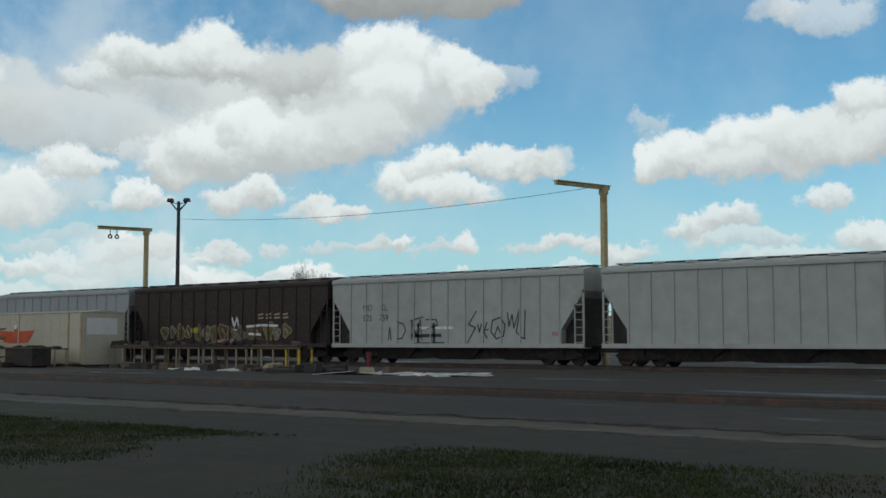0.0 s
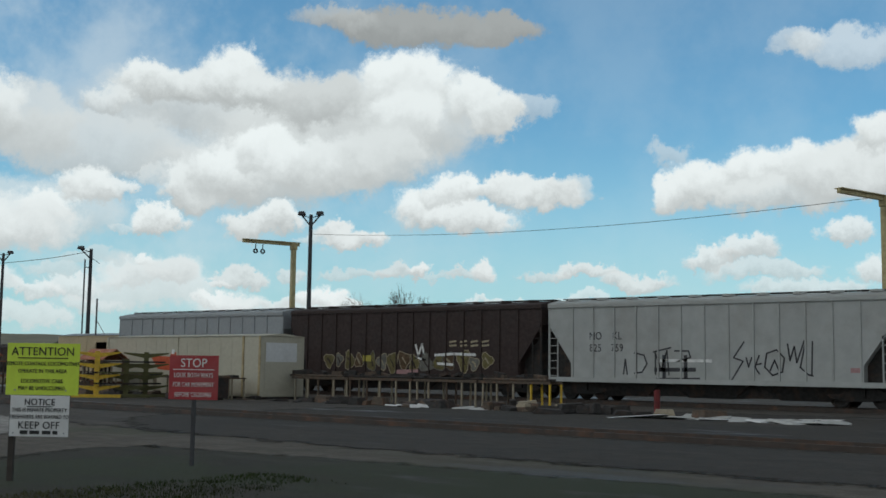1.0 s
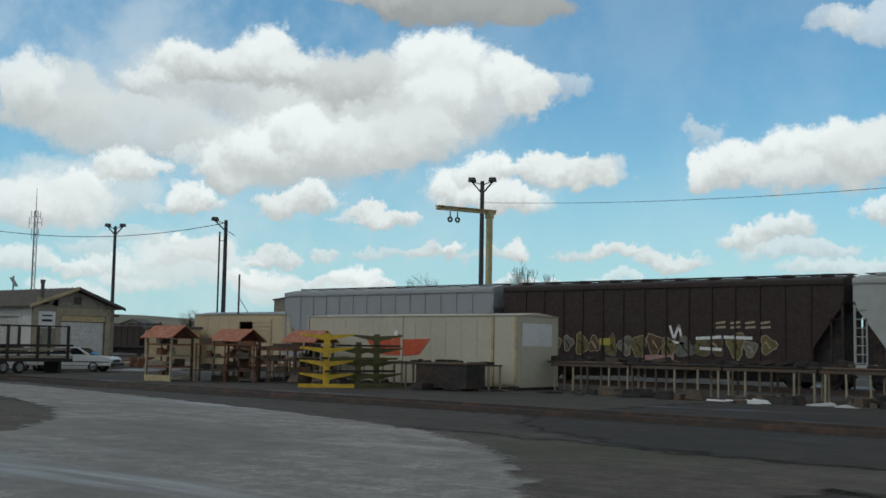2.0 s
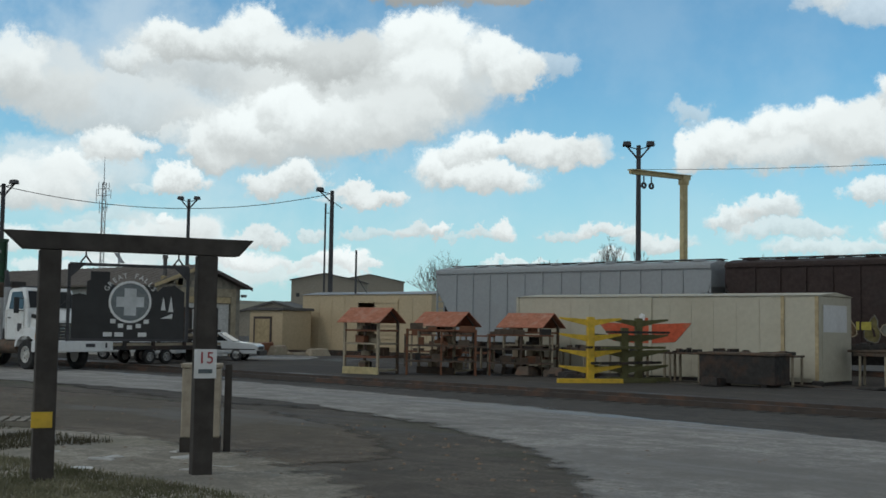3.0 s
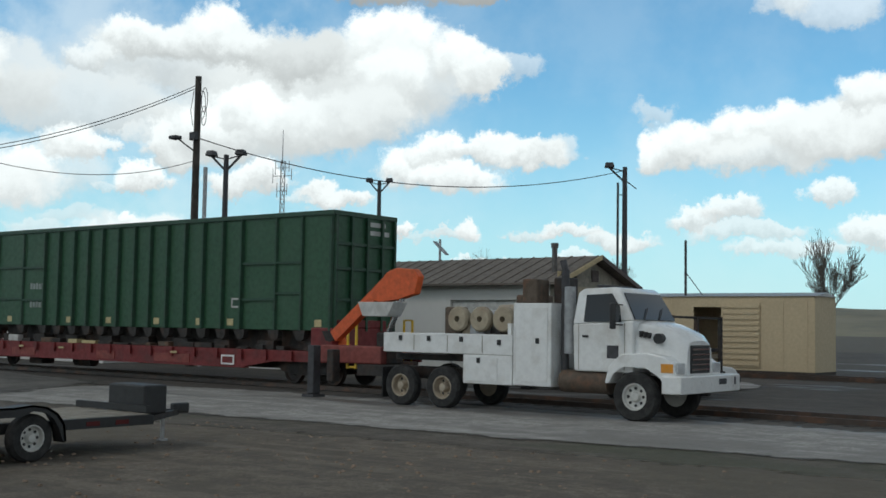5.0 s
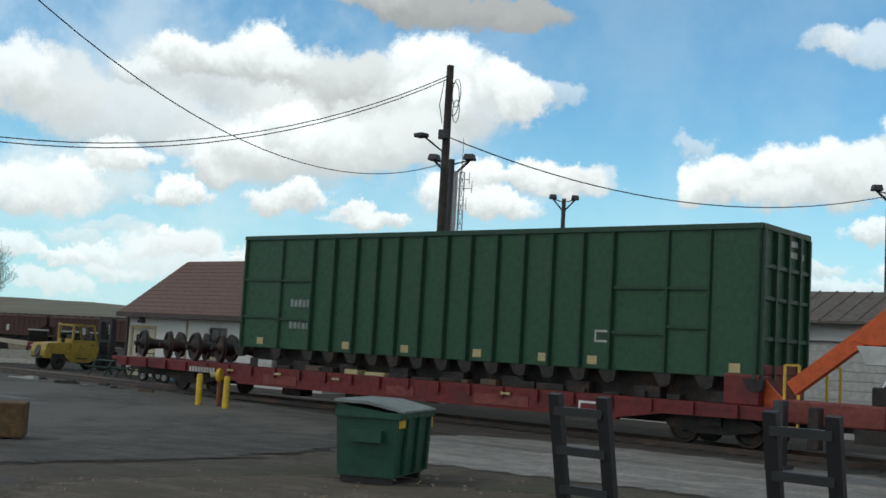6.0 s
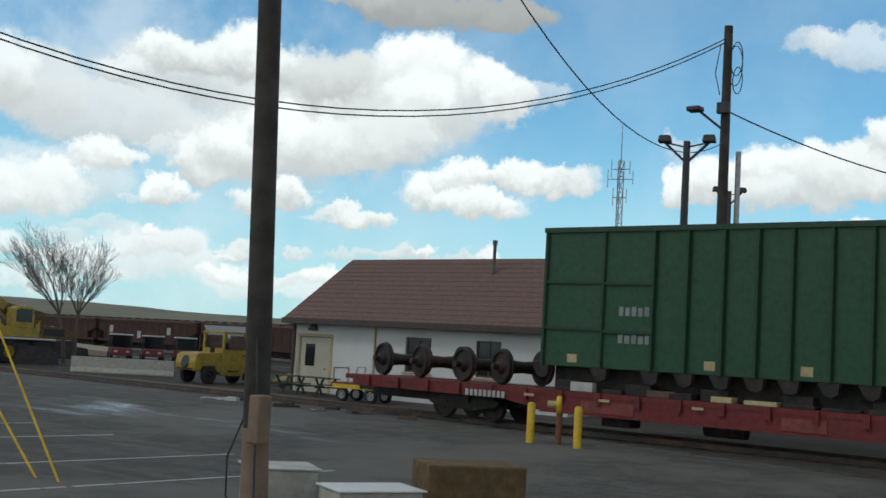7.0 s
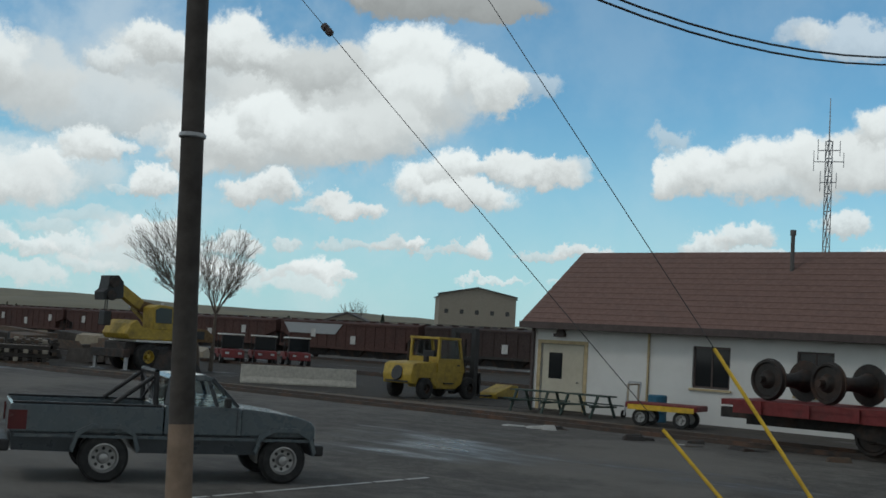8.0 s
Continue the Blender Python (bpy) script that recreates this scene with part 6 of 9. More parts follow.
def service_truck():
    """White service truck with a crane boom over its tail; x forward, near side at y 0."""
    t = thing("service_truck", -84.27, 23.06, 0, 0.5, "white three-axle service truck with an orange crane boom", "truck")
    W, fx = 2.4, 7.5
    for yy in (0.75, W - 1.05):
        part("chassis_rail", Shape().box(-1.6, yy, 0.7, 8.3, yy + 0.3, 1.0), "underframe", t)
    part("cross_member", Shape().box(-1.58, 1.052, 0.72, -1.3, W - 1.052, 0.98), "underframe", t)
    for x in (0.58, 1.97):
        for yy, sd in ((0.18, -1), (W - 0.18, 1)):
            wheel(t, x, yy, 0.54, 0.3, sd, "beige", 0.56, -0.3, 6)
    for yy, sd in ((0.17, -1), (W - 0.17, 1)):
        wheel(t, fx, yy, 0.57, 0.3, sd, "rim_white", 0.55, 0.5, 8)
    # cab: shell with a sloped, rounded greenhouse
    low, high = [(5.86, 1.1), (5.82, 2.2), (7.42, 2.3), (7.42, 1.1)], [(5.82, 2.2), (5.9, 2.95), (6.05, 3.05), (6.9, 3.08), (7.05, 2.98), (7.42, 2.3)]
    cab = part("cab", Shape().slab(low, 0.1, W - 0.1, bevel=0.04), "truck_white", t)
    s = Shape()
    n = len(high)
    verts = []
    for side in (0.1, W - 0.1):
        verts += [(x, side + (1 if side < 1 else -1) * 0.16 * max(0.0, z - 2.2), z) for x, z in high]
    s.solid(verts, [tuple(range(n)), tuple(reversed(range(n, 2 * n)))] + [(i, n + i, n + (i + 1) % n, (i + 1) % n) for i in range(n)])
    bmesh.ops.bevel(s.bm, geom=s.bm.edges[:], offset=0.035, segments=3, affect="EDGES", profile=0.5)
    upper = part("cab_roof", s, "truck_white", cab, smooth=True)
    for side in (0, 1):
        q = Shape()
        def y_at(z, o):
            return (0.1 + 0.16 * (z - 2.2) - o) if side == 0 else (W - 0.1 - 0.16 * (z - 2.2) + o)
        pts = [(6.12, 2.26), (6.14, 2.9), (6.82, 2.93), (7.05, 2.62), (7.12, 2.26)]
        q.solid([(x, y_at(z, o), z) for o in (0.004, 0.014) for x, z in pts], [tuple(range(5)), tuple(reversed(range(5, 10)))] + [(i, 5 + i, 5 + (i + 1) % 5, (i + 1) % 5) for i in range(5)])
        part("side_window", q, "glass", cab)
        yy = 0.092 if side == 0 else W - 0.099
        part("door_seam", Shape().box(5.98, yy, 1.15, 5.992, yy + 0.007, 2.22), "far_grey", cab)
        part("door_seam", Shape().box(7.2, yy, 1.15, 7.212, yy + 0.007, 2.25), "far_grey", cab)
        part("door_mark", Shape().box(6.75, yy, 1.42, 7.05, yy + 0.007, 1.72), "graffiti_dark", cab)
        part("door_handle", Shape().box(6.1, yy - 0.02, 1.9, 6.25, yy + 0.01, 1.95), "black", cab)
    q = Shape()
    q.solid([(7.44, 0.2, 2.33), (7.44, W - 0.2, 2.33), (7.09, W - 0.3, 2.95), (7.09, 0.3, 2.95), (7.4, 0.2, 2.31), (7.4, W - 0.2, 2.31), (7.05, W - 0.3, 2.95), (7.05, 0.3, 2.95)],
            [(0, 1, 2, 3), (7, 6, 5, 4), (0, 4, 5, 1), (2, 6, 7, 3), (1, 5, 6, 2), (0, 3, 7, 4)])
    part("windscreen", q, "glass", cab)
    part("roof_light_bar", Shape().box(6.25, 0.45, 3.09, 6.42, W - 0.45, 3.15, 0.02), "pole_steel", cab)
    # rounded, sloping hood over wide fenders
    s = Shape()
    rings = []
    for x, half, z0, z1 in ((7.38, 0.98, 1.2, 2.32), (7.9, 0.9, 1.2, 2.24), (8.35, 0.76, 1.1, 2.06), (8.55, 0.64, 1.08, 1.86)):
        rings.append([(x, W / 2 - half, z0), (x, W / 2 - half, z0 + (z1 - z0) * 0.66), (x, W / 2 - half * 0.82, z1 - 0.07), (x, W / 2 - half * 0.4, z1), (x, W / 2 + half * 0.4, z1), (x, W / 2 + half * 0.82, z1 - 0.07), (x, W / 2 + half, z0 + (z1 - z0) * 0.66), (x, W / 2 + half, z0)])
    m = 8
    s.solid([p for r in rings for p in r], [(i * m + j, i * m + (j + 1) % m, (i + 1) * m + (j + 1) % m, (i + 1) * m + j) for i in range(3) for j in range(m)] + [tuple(range(m)), tuple(3 * m + j for j in reversed(range(m)))])
    hood = part("hood", s, "truck_white", t, smooth=True)
    for yy, y2 in ((0.0, 0.5), (W - 0.5, W)):
        out = [(fx - 0.76, 0.85), (fx - 0.66, 1.25), (fx - 0.35, 1.53), (fx + 0.3, 1.58), (fx + 0.75, 1.5), (fx + 1.0, 1.3), (fx + 1.04, 1.0), (fx + 0.72, 0.9), (fx + 0.6, 1.1), (fx + 0.28, 1.27), (fx - 0.28, 1.27), (fx - 0.55, 1.1), (fx - 0.64, 0.85)]
        part("fender", Shape().slab(out, yy, y2, bevel=0.03), "truck_white", t)
        part("headlight", Shape().box(fx + 1.0, yy + 0.06, 1.13, fx + 1.06, y2 - 0.06, 1.36, 0.02), "lamp_glass", t)
        part("turn_light", Shape().box(fx + 0.68, yy - 0.012 if yy < 1 else y2 - 0.004, 1.14, fx + 0.98, yy + 0.004 if yy < 1 else y2 + 0.012, 1.34, 0.006), "amber", t)
    part("grille", Shape().box(8.54, W / 2 - 0.5, 1.12, 8.58, W / 2 + 0.5, 1.76, 0.02), "black", hood)
    for k in range(5):
        part("grille_bar", Shape().box(8.581, W / 2 - 0.45, 1.19 + k * 0.115, 8.6, W / 2 + 0.45, 1.225 + k * 0.115), "chrome", hood)
    part("bumper", Shape().box(8.3, -0.22, 0.68, 8.78, 2.95, 1.08, 0.03), "truck_white", t, "wide white front bumper box")
    part("number_bars", Shape().box(8.782, 1.75, 0.86, 8.79, 2.15, 0.99), "graffiti_dark", t)
    part("bumper_mark", Shape().box(8.782, 2.6, 0.84, 8.79, 2.68, 1.02), "graffiti_dark", t)
    for k in range(3):
        part("hood_vent", Shape().box(7.52 + k * 0.1, W / 2 - 0.99, 1.93 - k * 0.015, 7.58 + k * 0.1, W / 2 - 0.87, 2.07 - k * 0.02), "black", hood)
    part("air_intake", Shape().cyl((7.98, W / 2 - 0.96, 1.9), (7.98, W / 2 - 0.8, 1.9), 0.12, n=14), "black", hood)
    part("step_tank", Shape().cyl((5.45, 0.32, 0.85), (6.75, 0.32, 0.85), 0.27, n=16), "rack_steel", t, smooth=True)
    part("exhaust_stack", Shape().cyl((5.46, 0.35, 1.0), (5.46, 0.35, 3.5), 0.1, n=12).wire([(5.46, 0.35, 3.47), (5.38, 0.35, 3.74)], 0.085, 10), "pole_steel", t, smooth=True)
    part("heat_shield", Shape().cyl((5.62, 0.3, 1.5), (5.62, 0.3, 3.1), 0.14, n=12), "galvanised", t, smooth=True)
    part("mirror", Shape().box(6.98, -0.22, 2.1, 7.05, -0.02, 2.7, 0.02).bar((7.15, 0.1, 2.66), (7.02, -0.08, 2.66), 0.03).bar((7.15, 0.1, 2.2), (7.02, -0.08, 2.2), 0.03), "black", t)
    for y0, y1 in ((0.6, 1.0), (1.35, 1.75)):
        part("wiper", Shape().bar((7.46, y0, 2.34), (7.32, y1, 2.6), 0.02), "black", t)
    # service body: side boxes, tower lockers, deck with machinery
    for yy in (0.0, W - 0.55):
        part("deck_box", Shape().box(0.0, yy, 1.41, 4.16, yy + 0.55, 1.92, 0.02), "truck_white", t)
        part("low_locker", Shape().box(2.66, yy, 0.68, 4.16, yy + 0.55, 1.405, 0.02), "truck_white", t)
        part("tower_box", Shape().box(4.18, yy, 0.69, 5.28, yy + 0.6, 2.7, 0.03), "truck_white", t)
    part("headboard", Shape().box(4.6, 0.602, 1.1, 5.2, W - 0.602, 2.4, 0.03), "truck_white", t)
    part("bed_floor", Shape().box(0.0, 0.552, 1.2, 4.59, W - 0.552, 1.36), "underframe", t)
    part("locker_door", Shape().box(4.28, -0.014, 0.8, 5.18, -0.002, 2.58, 0.004), "truck_white", t)
    part("locker_door", Shape().box(2.76, -0.014, 0.76, 3.72, -0.002, 1.36, 0.004), "truck_white", t)
    for x, z in ((4.85, 1.72), (3.1, 1.2), (3.72, 1.66), (2.55, 1.72), (1.5, 1.72), (0.55, 1.72)):
        part("latch", Shape().box(x, -0.03, z, x + 0.1, -0.002, z + 0.13), "black", t)
    for x in (1.05, 2.15, 3.25):
        part("locker_seam", Shape().box(x, -0.012, 1.46, x + 0.012, -0.001, 1.88), "far_grey", t)
    rng = random.Random(9)
    for k in range(22):
        x, yy = rng.uniform(1.1, 3.7), rng.uniform(0.56, W - 1.0)
        part("machinery", Shape().box(x, yy, 1.362, x + rng.uniform(0.2, 0.6), yy + rng.uniform(0.2, 0.45), rng.uniform(1.9, 2.65), 0.05), rng.choice(("rack_steel", "beige", "underframe", "rack_pale", "galvanised")), t)
    for k in range(3):
        part("hose_reel", Shape().ring((2.0 + k * 0.72, 0.72, 2.3), (0, 1, 0), 0.33, 0.08, 0.13, 18), "rack_pale", t, smooth=True)
    part("compressor", Shape().cyl((3.0, 1.2, 2.45), (3.9, 1.2, 2.45), 0.24, n=14), "beige", t, smooth=True)
    part("welder", Shape().box(3.3, 1.4, 2.3, 4.1, 2.0, 2.95, 0.05), "rack_steel", t)
    part("welder", Shape().box(4.3, 0.2, 2.702, 4.75, 0.75, 3.3, 0.04), "rack_steel", t)
    part("welder", Shape().box(4.9, 0.7, 2.402, 5.25, 1.3, 3.35, 0.04), "underframe", t)
    part("guard_post", Shape().bar((3.9, 0.3, 1.92), (3.9, 0.3, 2.2), 0.1), "truck_white", t)
    # boom folded over the tail on a pedestal
    by = 1.72
    part("boom_pedestal", Shape().box(-1.5, by - 0.3, 1.0, -1.0, by + 0.3, 1.9, 0.04), "underframe", t)
    part("tail_frame", Shape().box(-3.45, by - 0.55, 1.0, -1.1, by + 0.35, 1.5, 0.04), "faded_red", t, "rust-stained red tail frame")
    part("boom", Shape().bar((-3.35, by, 1.75), (-1.05, by, 3.55), 0.26, 0.34), "orange", t)
    part("boom_head", Shape().slab([(-2.05, 2.85), (-1.3, 3.62), (-0.95, 3.74), (-0.3, 3.7), (-0.12, 3.5), (-0.25, 3.0), (-0.85, 2.85), (-1.5, 2.76)], by - 0.14, by + 0.14, bevel=0.03), "orange", t)
    part("boom_ram", Shape().cyl((-1.3, by, 1.88), (-0.8, by, 2.9), 0.09, n=10), "chrome", t)
    part("tool_tray", Shape().slab([(-1.4, 2.35), (-0.5, 2.35), (-0.25, 2.75), (-1.6, 2.75)], 0.7, 1.3, bevel=0.02), "junk_pale", t)
    part("outrigger", Shape().box(-3.3, 0.5, 0.1, -3.05, 0.8, 1.5, 0.03).box(-3.4, 0.4, 0.02, -2.95, 0.9, 0.1), "pole_steel", t)
    part("outrigger", Shape().box(-2.5, 0.45, 0.5, -2.25, 0.75, 1.4, 0.03), "underframe", t)
    part("mud_flap", Shape().box(-0.05, 0.02, 0.2, -0.02, 0.55, 1.0), "rubber", t)


service_truck()


def white_car():
    t = thing("parked_car", -84.7, 34.9, 0, 37, "white older sedan with a dark bumper, parked by the workshop", "car")
    W, L = 1.75, 4.9
    s = Shape().slab([(0, 0.35), (0.0, 0.75), (0.15, 0.88), (1.3, 0.95), (3.6, 0.95), (4.75, 0.84), (L, 0.72), (L, 0.35)], 0, W, bevel=0.05)
    body = part("body", s, "car_white", t)
    part("cabin", Shape().slab([(1.0, 0.94), (1.65, 1.38), (2.9, 1.4), (3.65, 0.94)], 0.1, W - 0.1, bevel=0.03), "car_white", t)
    for yy in (0.088, W - 0.1):
        part("side_window", Shape().slab([(1.2, 0.98), (1.72, 1.33), (2.2, 1.34), (2.2, 0.98)], yy, yy + 0.012), "glass", t)
        part("side_window", Shape().slab([(2.27, 0.98), (2.27, 1.34), (2.86, 1.34), (3.4, 0.98)], yy, yy + 0.012), "glass", t)
    q = Shape()
    q.solid([(3.66, 0.18, 0.97), (3.66, W - 0.18, 0.97), (2.96, W - 0.22, 1.37), (2.96, 0.22, 1.37), (3.64, 0.18, 0.95), (3.64, W - 0.18, 0.95), (2.94, W - 0.22, 1.35), (2.94, 0.22, 1.35)], [(0, 1, 2, 3), (7, 6, 5, 4), (0, 4, 5, 1), (2, 6, 7, 3)])
    part("windscreen", q, "glass", t)
    part("grille", Shape().box(L + 0.002, 0.35, 0.55, L + 0.02, W - 0.35, 0.72), "black", t)
    part("front_bumper", Shape().box(L - 0.02, -0.02, 0.32, L + 0.14, W + 0.02, 0.53, 0.03), "black", t)
    for yy in (0.06, W - 0.31):
        part("headlight", Shape().box(L + 0.002, yy, 0.56, L + 0.02, yy + 0.25, 0.7), "lamp_glass", t)
    part("side_strip", Shape().box(0.1, -0.012, 0.55, L - 0.1, -0.002, 0.6), "black", body)
    for x in (0.95, 3.85):
        for yy, sd in ((0.1, -1), (W - 0.1, 1)):
            wheel(t, x, yy, 0.31, 0.2, sd, holes=5)
    # a light pickup behind it
    t = thing("parked_car", -86.9, 32.2, 0, 30, "light grey car parked behind a steel stake rack", "car")
    s = Shape().slab([(0, 0.35), (0.0, 0.85), (1.3, 0.95), (3.6, 0.95), (4.6, 0.84), (4.7, 0.35)], 0, 1.7, bevel=0.05)
    part("body", s, "car_white", t)
    part("cabin", Shape().slab([(0.9, 0.94), (1.5, 1.4), (2.7, 1.42), (3.4, 0.94)], 0.1, 1.6, bevel=0.03), "glass", t)
    for x in (0.9, 3.75):
        for yy, sd in ((0.1, -1), (1.6, 1)):
            wheel(t, x, yy, 0.31, 0.2, sd, holes=5)


white_car()


def stake_rack():
    """Low dark steel flat trailer with uprights, loaded with bars."""
    t = thing("stake_trailer", -79.75, 29.25, 0, 91, "dark steel stake trailer loaded with long bars", "trailer")
    L, W = 5.6, 2.0
    part("deck", Shape().box(0, 0, 0.62, L, W, 0.8, 0.02), "underframe", t)
    for x in (0.3, 1.8, 3.5, 5.3):
        for yy in (0.06, W - 0.06):
            part("upright", Shape().bar((x, yy, 0.8), (x, yy, 2.55), 0.12), "underframe", t)
    for yy in (0.06, W - 0.06):
        part("top_bar", Shape().bar((0.3, yy, 2.5), (5.3, yy, 2.5), 0.07), "underframe", t)
    rng = random.Random(3)
    for k in range(16):
        z = 0.85 + (k // 4) * 0.2
        yy = 0.3 + (k % 4) * 0.45
        part("steel_bar", Shape().bar((-0.2 + rng.uniform(0, 0.4), yy, z), (L + rng.uniform(-0.3, 0.5), yy + rng.uniform(-0.1, 0.1), z + 0.03), 0.12), rng.choice(("rack_steel", "underframe", "rack_pale")), t)
    for x in (1.6, 2.5):
        for yy, sd in ((0.1, -1), (W - 0.1, 1)):
            wheel(t, x, yy, 0.33, 0.22, sd, holes=5)
    part("stand", Shape().box(4.9, 0.3, 0.0, 5.1, W - 0.3, 0.615), "underframe", t)


stake_rack()


def flat_trailer():
    """Tandem-axle equipment trailer; x runs to the hitch."""
    t = thing("flatbed_trailer", -79.67, 6.84, -0.03, 90, "tandem-axle flatbed trailer with a wooden deck and raised ramps", "trailer")
    L, W = 5.2, 2.2
    part("frame", Shape().box(0, 0.0, 0.42, L, 0.08, 0.58).box(0, W - 0.08, 0.42, L, W, 0.58).box(0, 0.082, 0.42, 0.1, W - 0.082, 0.58).box(L - 0.1, 0.082, 0.42, L, W - 0.082, 0.58), "black", t)
    deck = part("deck_base", Shape().box(0.1, 0.085, 0.45, L - 0.1, W - 0.085, 0.535), "underframe", t)
    n = 11
    for k in range(n):
        y = 0.09 + k * (W - 0.18) / n
        part("plank", Shape().box(0.02, y + 0.006, 0.537, L - 0.02, y + (W - 0.18) / n - 0.006, 0.59 + 0.004 * (k % 3)), "deck_wood", deck)
    for yy, sd, y2 in ((-0.13, -1, -0.31), (W + 0.13, 1, W + 0.01)):
        for x in (1.89, 2.82):
            wheel(t, x, yy, 0.36, 0.22, sd, "rim_white", 0.56, 0.2, 8)
        outer = [(1.36, 0.3), (1.40, 0.56), (1.52, 0.72), (1.70, 0.82), (1.95, 0.86), (2.25, 0.83), (2.46, 0.83), (2.76, 0.86), (3.01, 0.82), (3.19, 0.72), (3.31, 0.56), (3.35, 0.3)]
        s = Shape()
        for (ax, az), (bx, bz) in zip(outer, outer[1:]):
            s.slab([(ax, az), (bx, bz), (bx + (2.355 - bx) * 0.035, bz - 0.03), (ax + (2.355 - ax) * 0.035, az - 0.03)], y2, y2 + 0.3)
        # the skirt over both wheels, open round each tyre
        skirt = Shape()
        edge = y2 if sd < 0 else y2 + 0.28
        for (ax, az), (bx, bz) in zip(outer, outer[1:]):
            def low(x, z):
                c = 1.89 if x < 2.355 else 2.82
                a = math.atan2(z - 0.36, x - c)
                return (c + math.cos(a) * 0.41, 0.36 + math.sin(a) * 0.41) if z > 0.4 else (x + (2.355 - x) * 0.06, z)
            skirt.slab([(ax, az), (bx, bz), low(bx, bz), low(ax, az)], edge, edge + 0.02)
        for q in (s, skirt):
            bmesh.ops.remove_doubles(q.bm, verts=q.bm.verts[:], dist=0.002)
        m = part("mudguard", s, "black", t)
        part("skirt", skirt, "black", m)
    for yy in (0.06, W - 0.52):
        s = Shape()
        for dy in (0.0, 0.4):
            s.bar((0.05, yy + dy, 0.45), (-0.27, yy + dy, 1.92), 0.09, 0.06)
        for k in range(5):
            z = 0.68 + k * 0.28
            x = 0.05 - 0.32 * (z - 0.45) / 1.47
            s.bar((x, yy, z), (x, yy + 0.4, z), 0.08, 0.06)
        part("ramp", s, "black", t)
    part("plate_bars", Shape().box(-0.085, W - 0.46, 0.62, -0.075, W - 0.18, 0.8), "ink_white", t)
    for yy in (0.03, W - 0.03):
        part("side_post", Shape().bar((0.9, yy, 0.58), (0.9, yy, 0.98), 0.09), "black", t)
        part("side_rail", Shape().bar((0.05, yy, 0.72), (0.9, yy, 0.88), 0.05), "black", t)
    part("front_rail", Shape().box(L - 0.08, 0.1, 0.61, L, W - 0.1, 0.72), "black", t)
    s = Shape().bar((L, 0.15, 0.5), (L + 1.35, W / 2, 0.5), 0.1).bar((L, W - 0.15, 0.5), (L + 1.35, W / 2, 0.5), 0.1)
    part("tongue", s, "black", t)
    part("coupler", Shape().box(L + 1.25, W / 2 - 0.07, 0.48, L + 1.6, W / 2 + 0.07, 0.66, 0.03), "black", t)
    part("jack", Shape().cyl((L + 1.05, W / 2, 0.0), (L + 1.05, W / 2, 0.85), 0.04, n=8).cyl((L + 1.05, W / 2, 0.0), (L + 1.05, W / 2, 0.03), 0.1, n=10), "galvanised", t)
    part("tool_box", Shape().box(L + 0.02, 0.3, 0.56, L + 0.5, W - 0.9, 1.05, 0.03), "black", t)
    for x in (3.9, 4.45):
        part("reflector", Shape().box(x, -0.008, 0.46, x + 0.25, -0.001, 0.53), "tail_red", t)


flat_trailer()


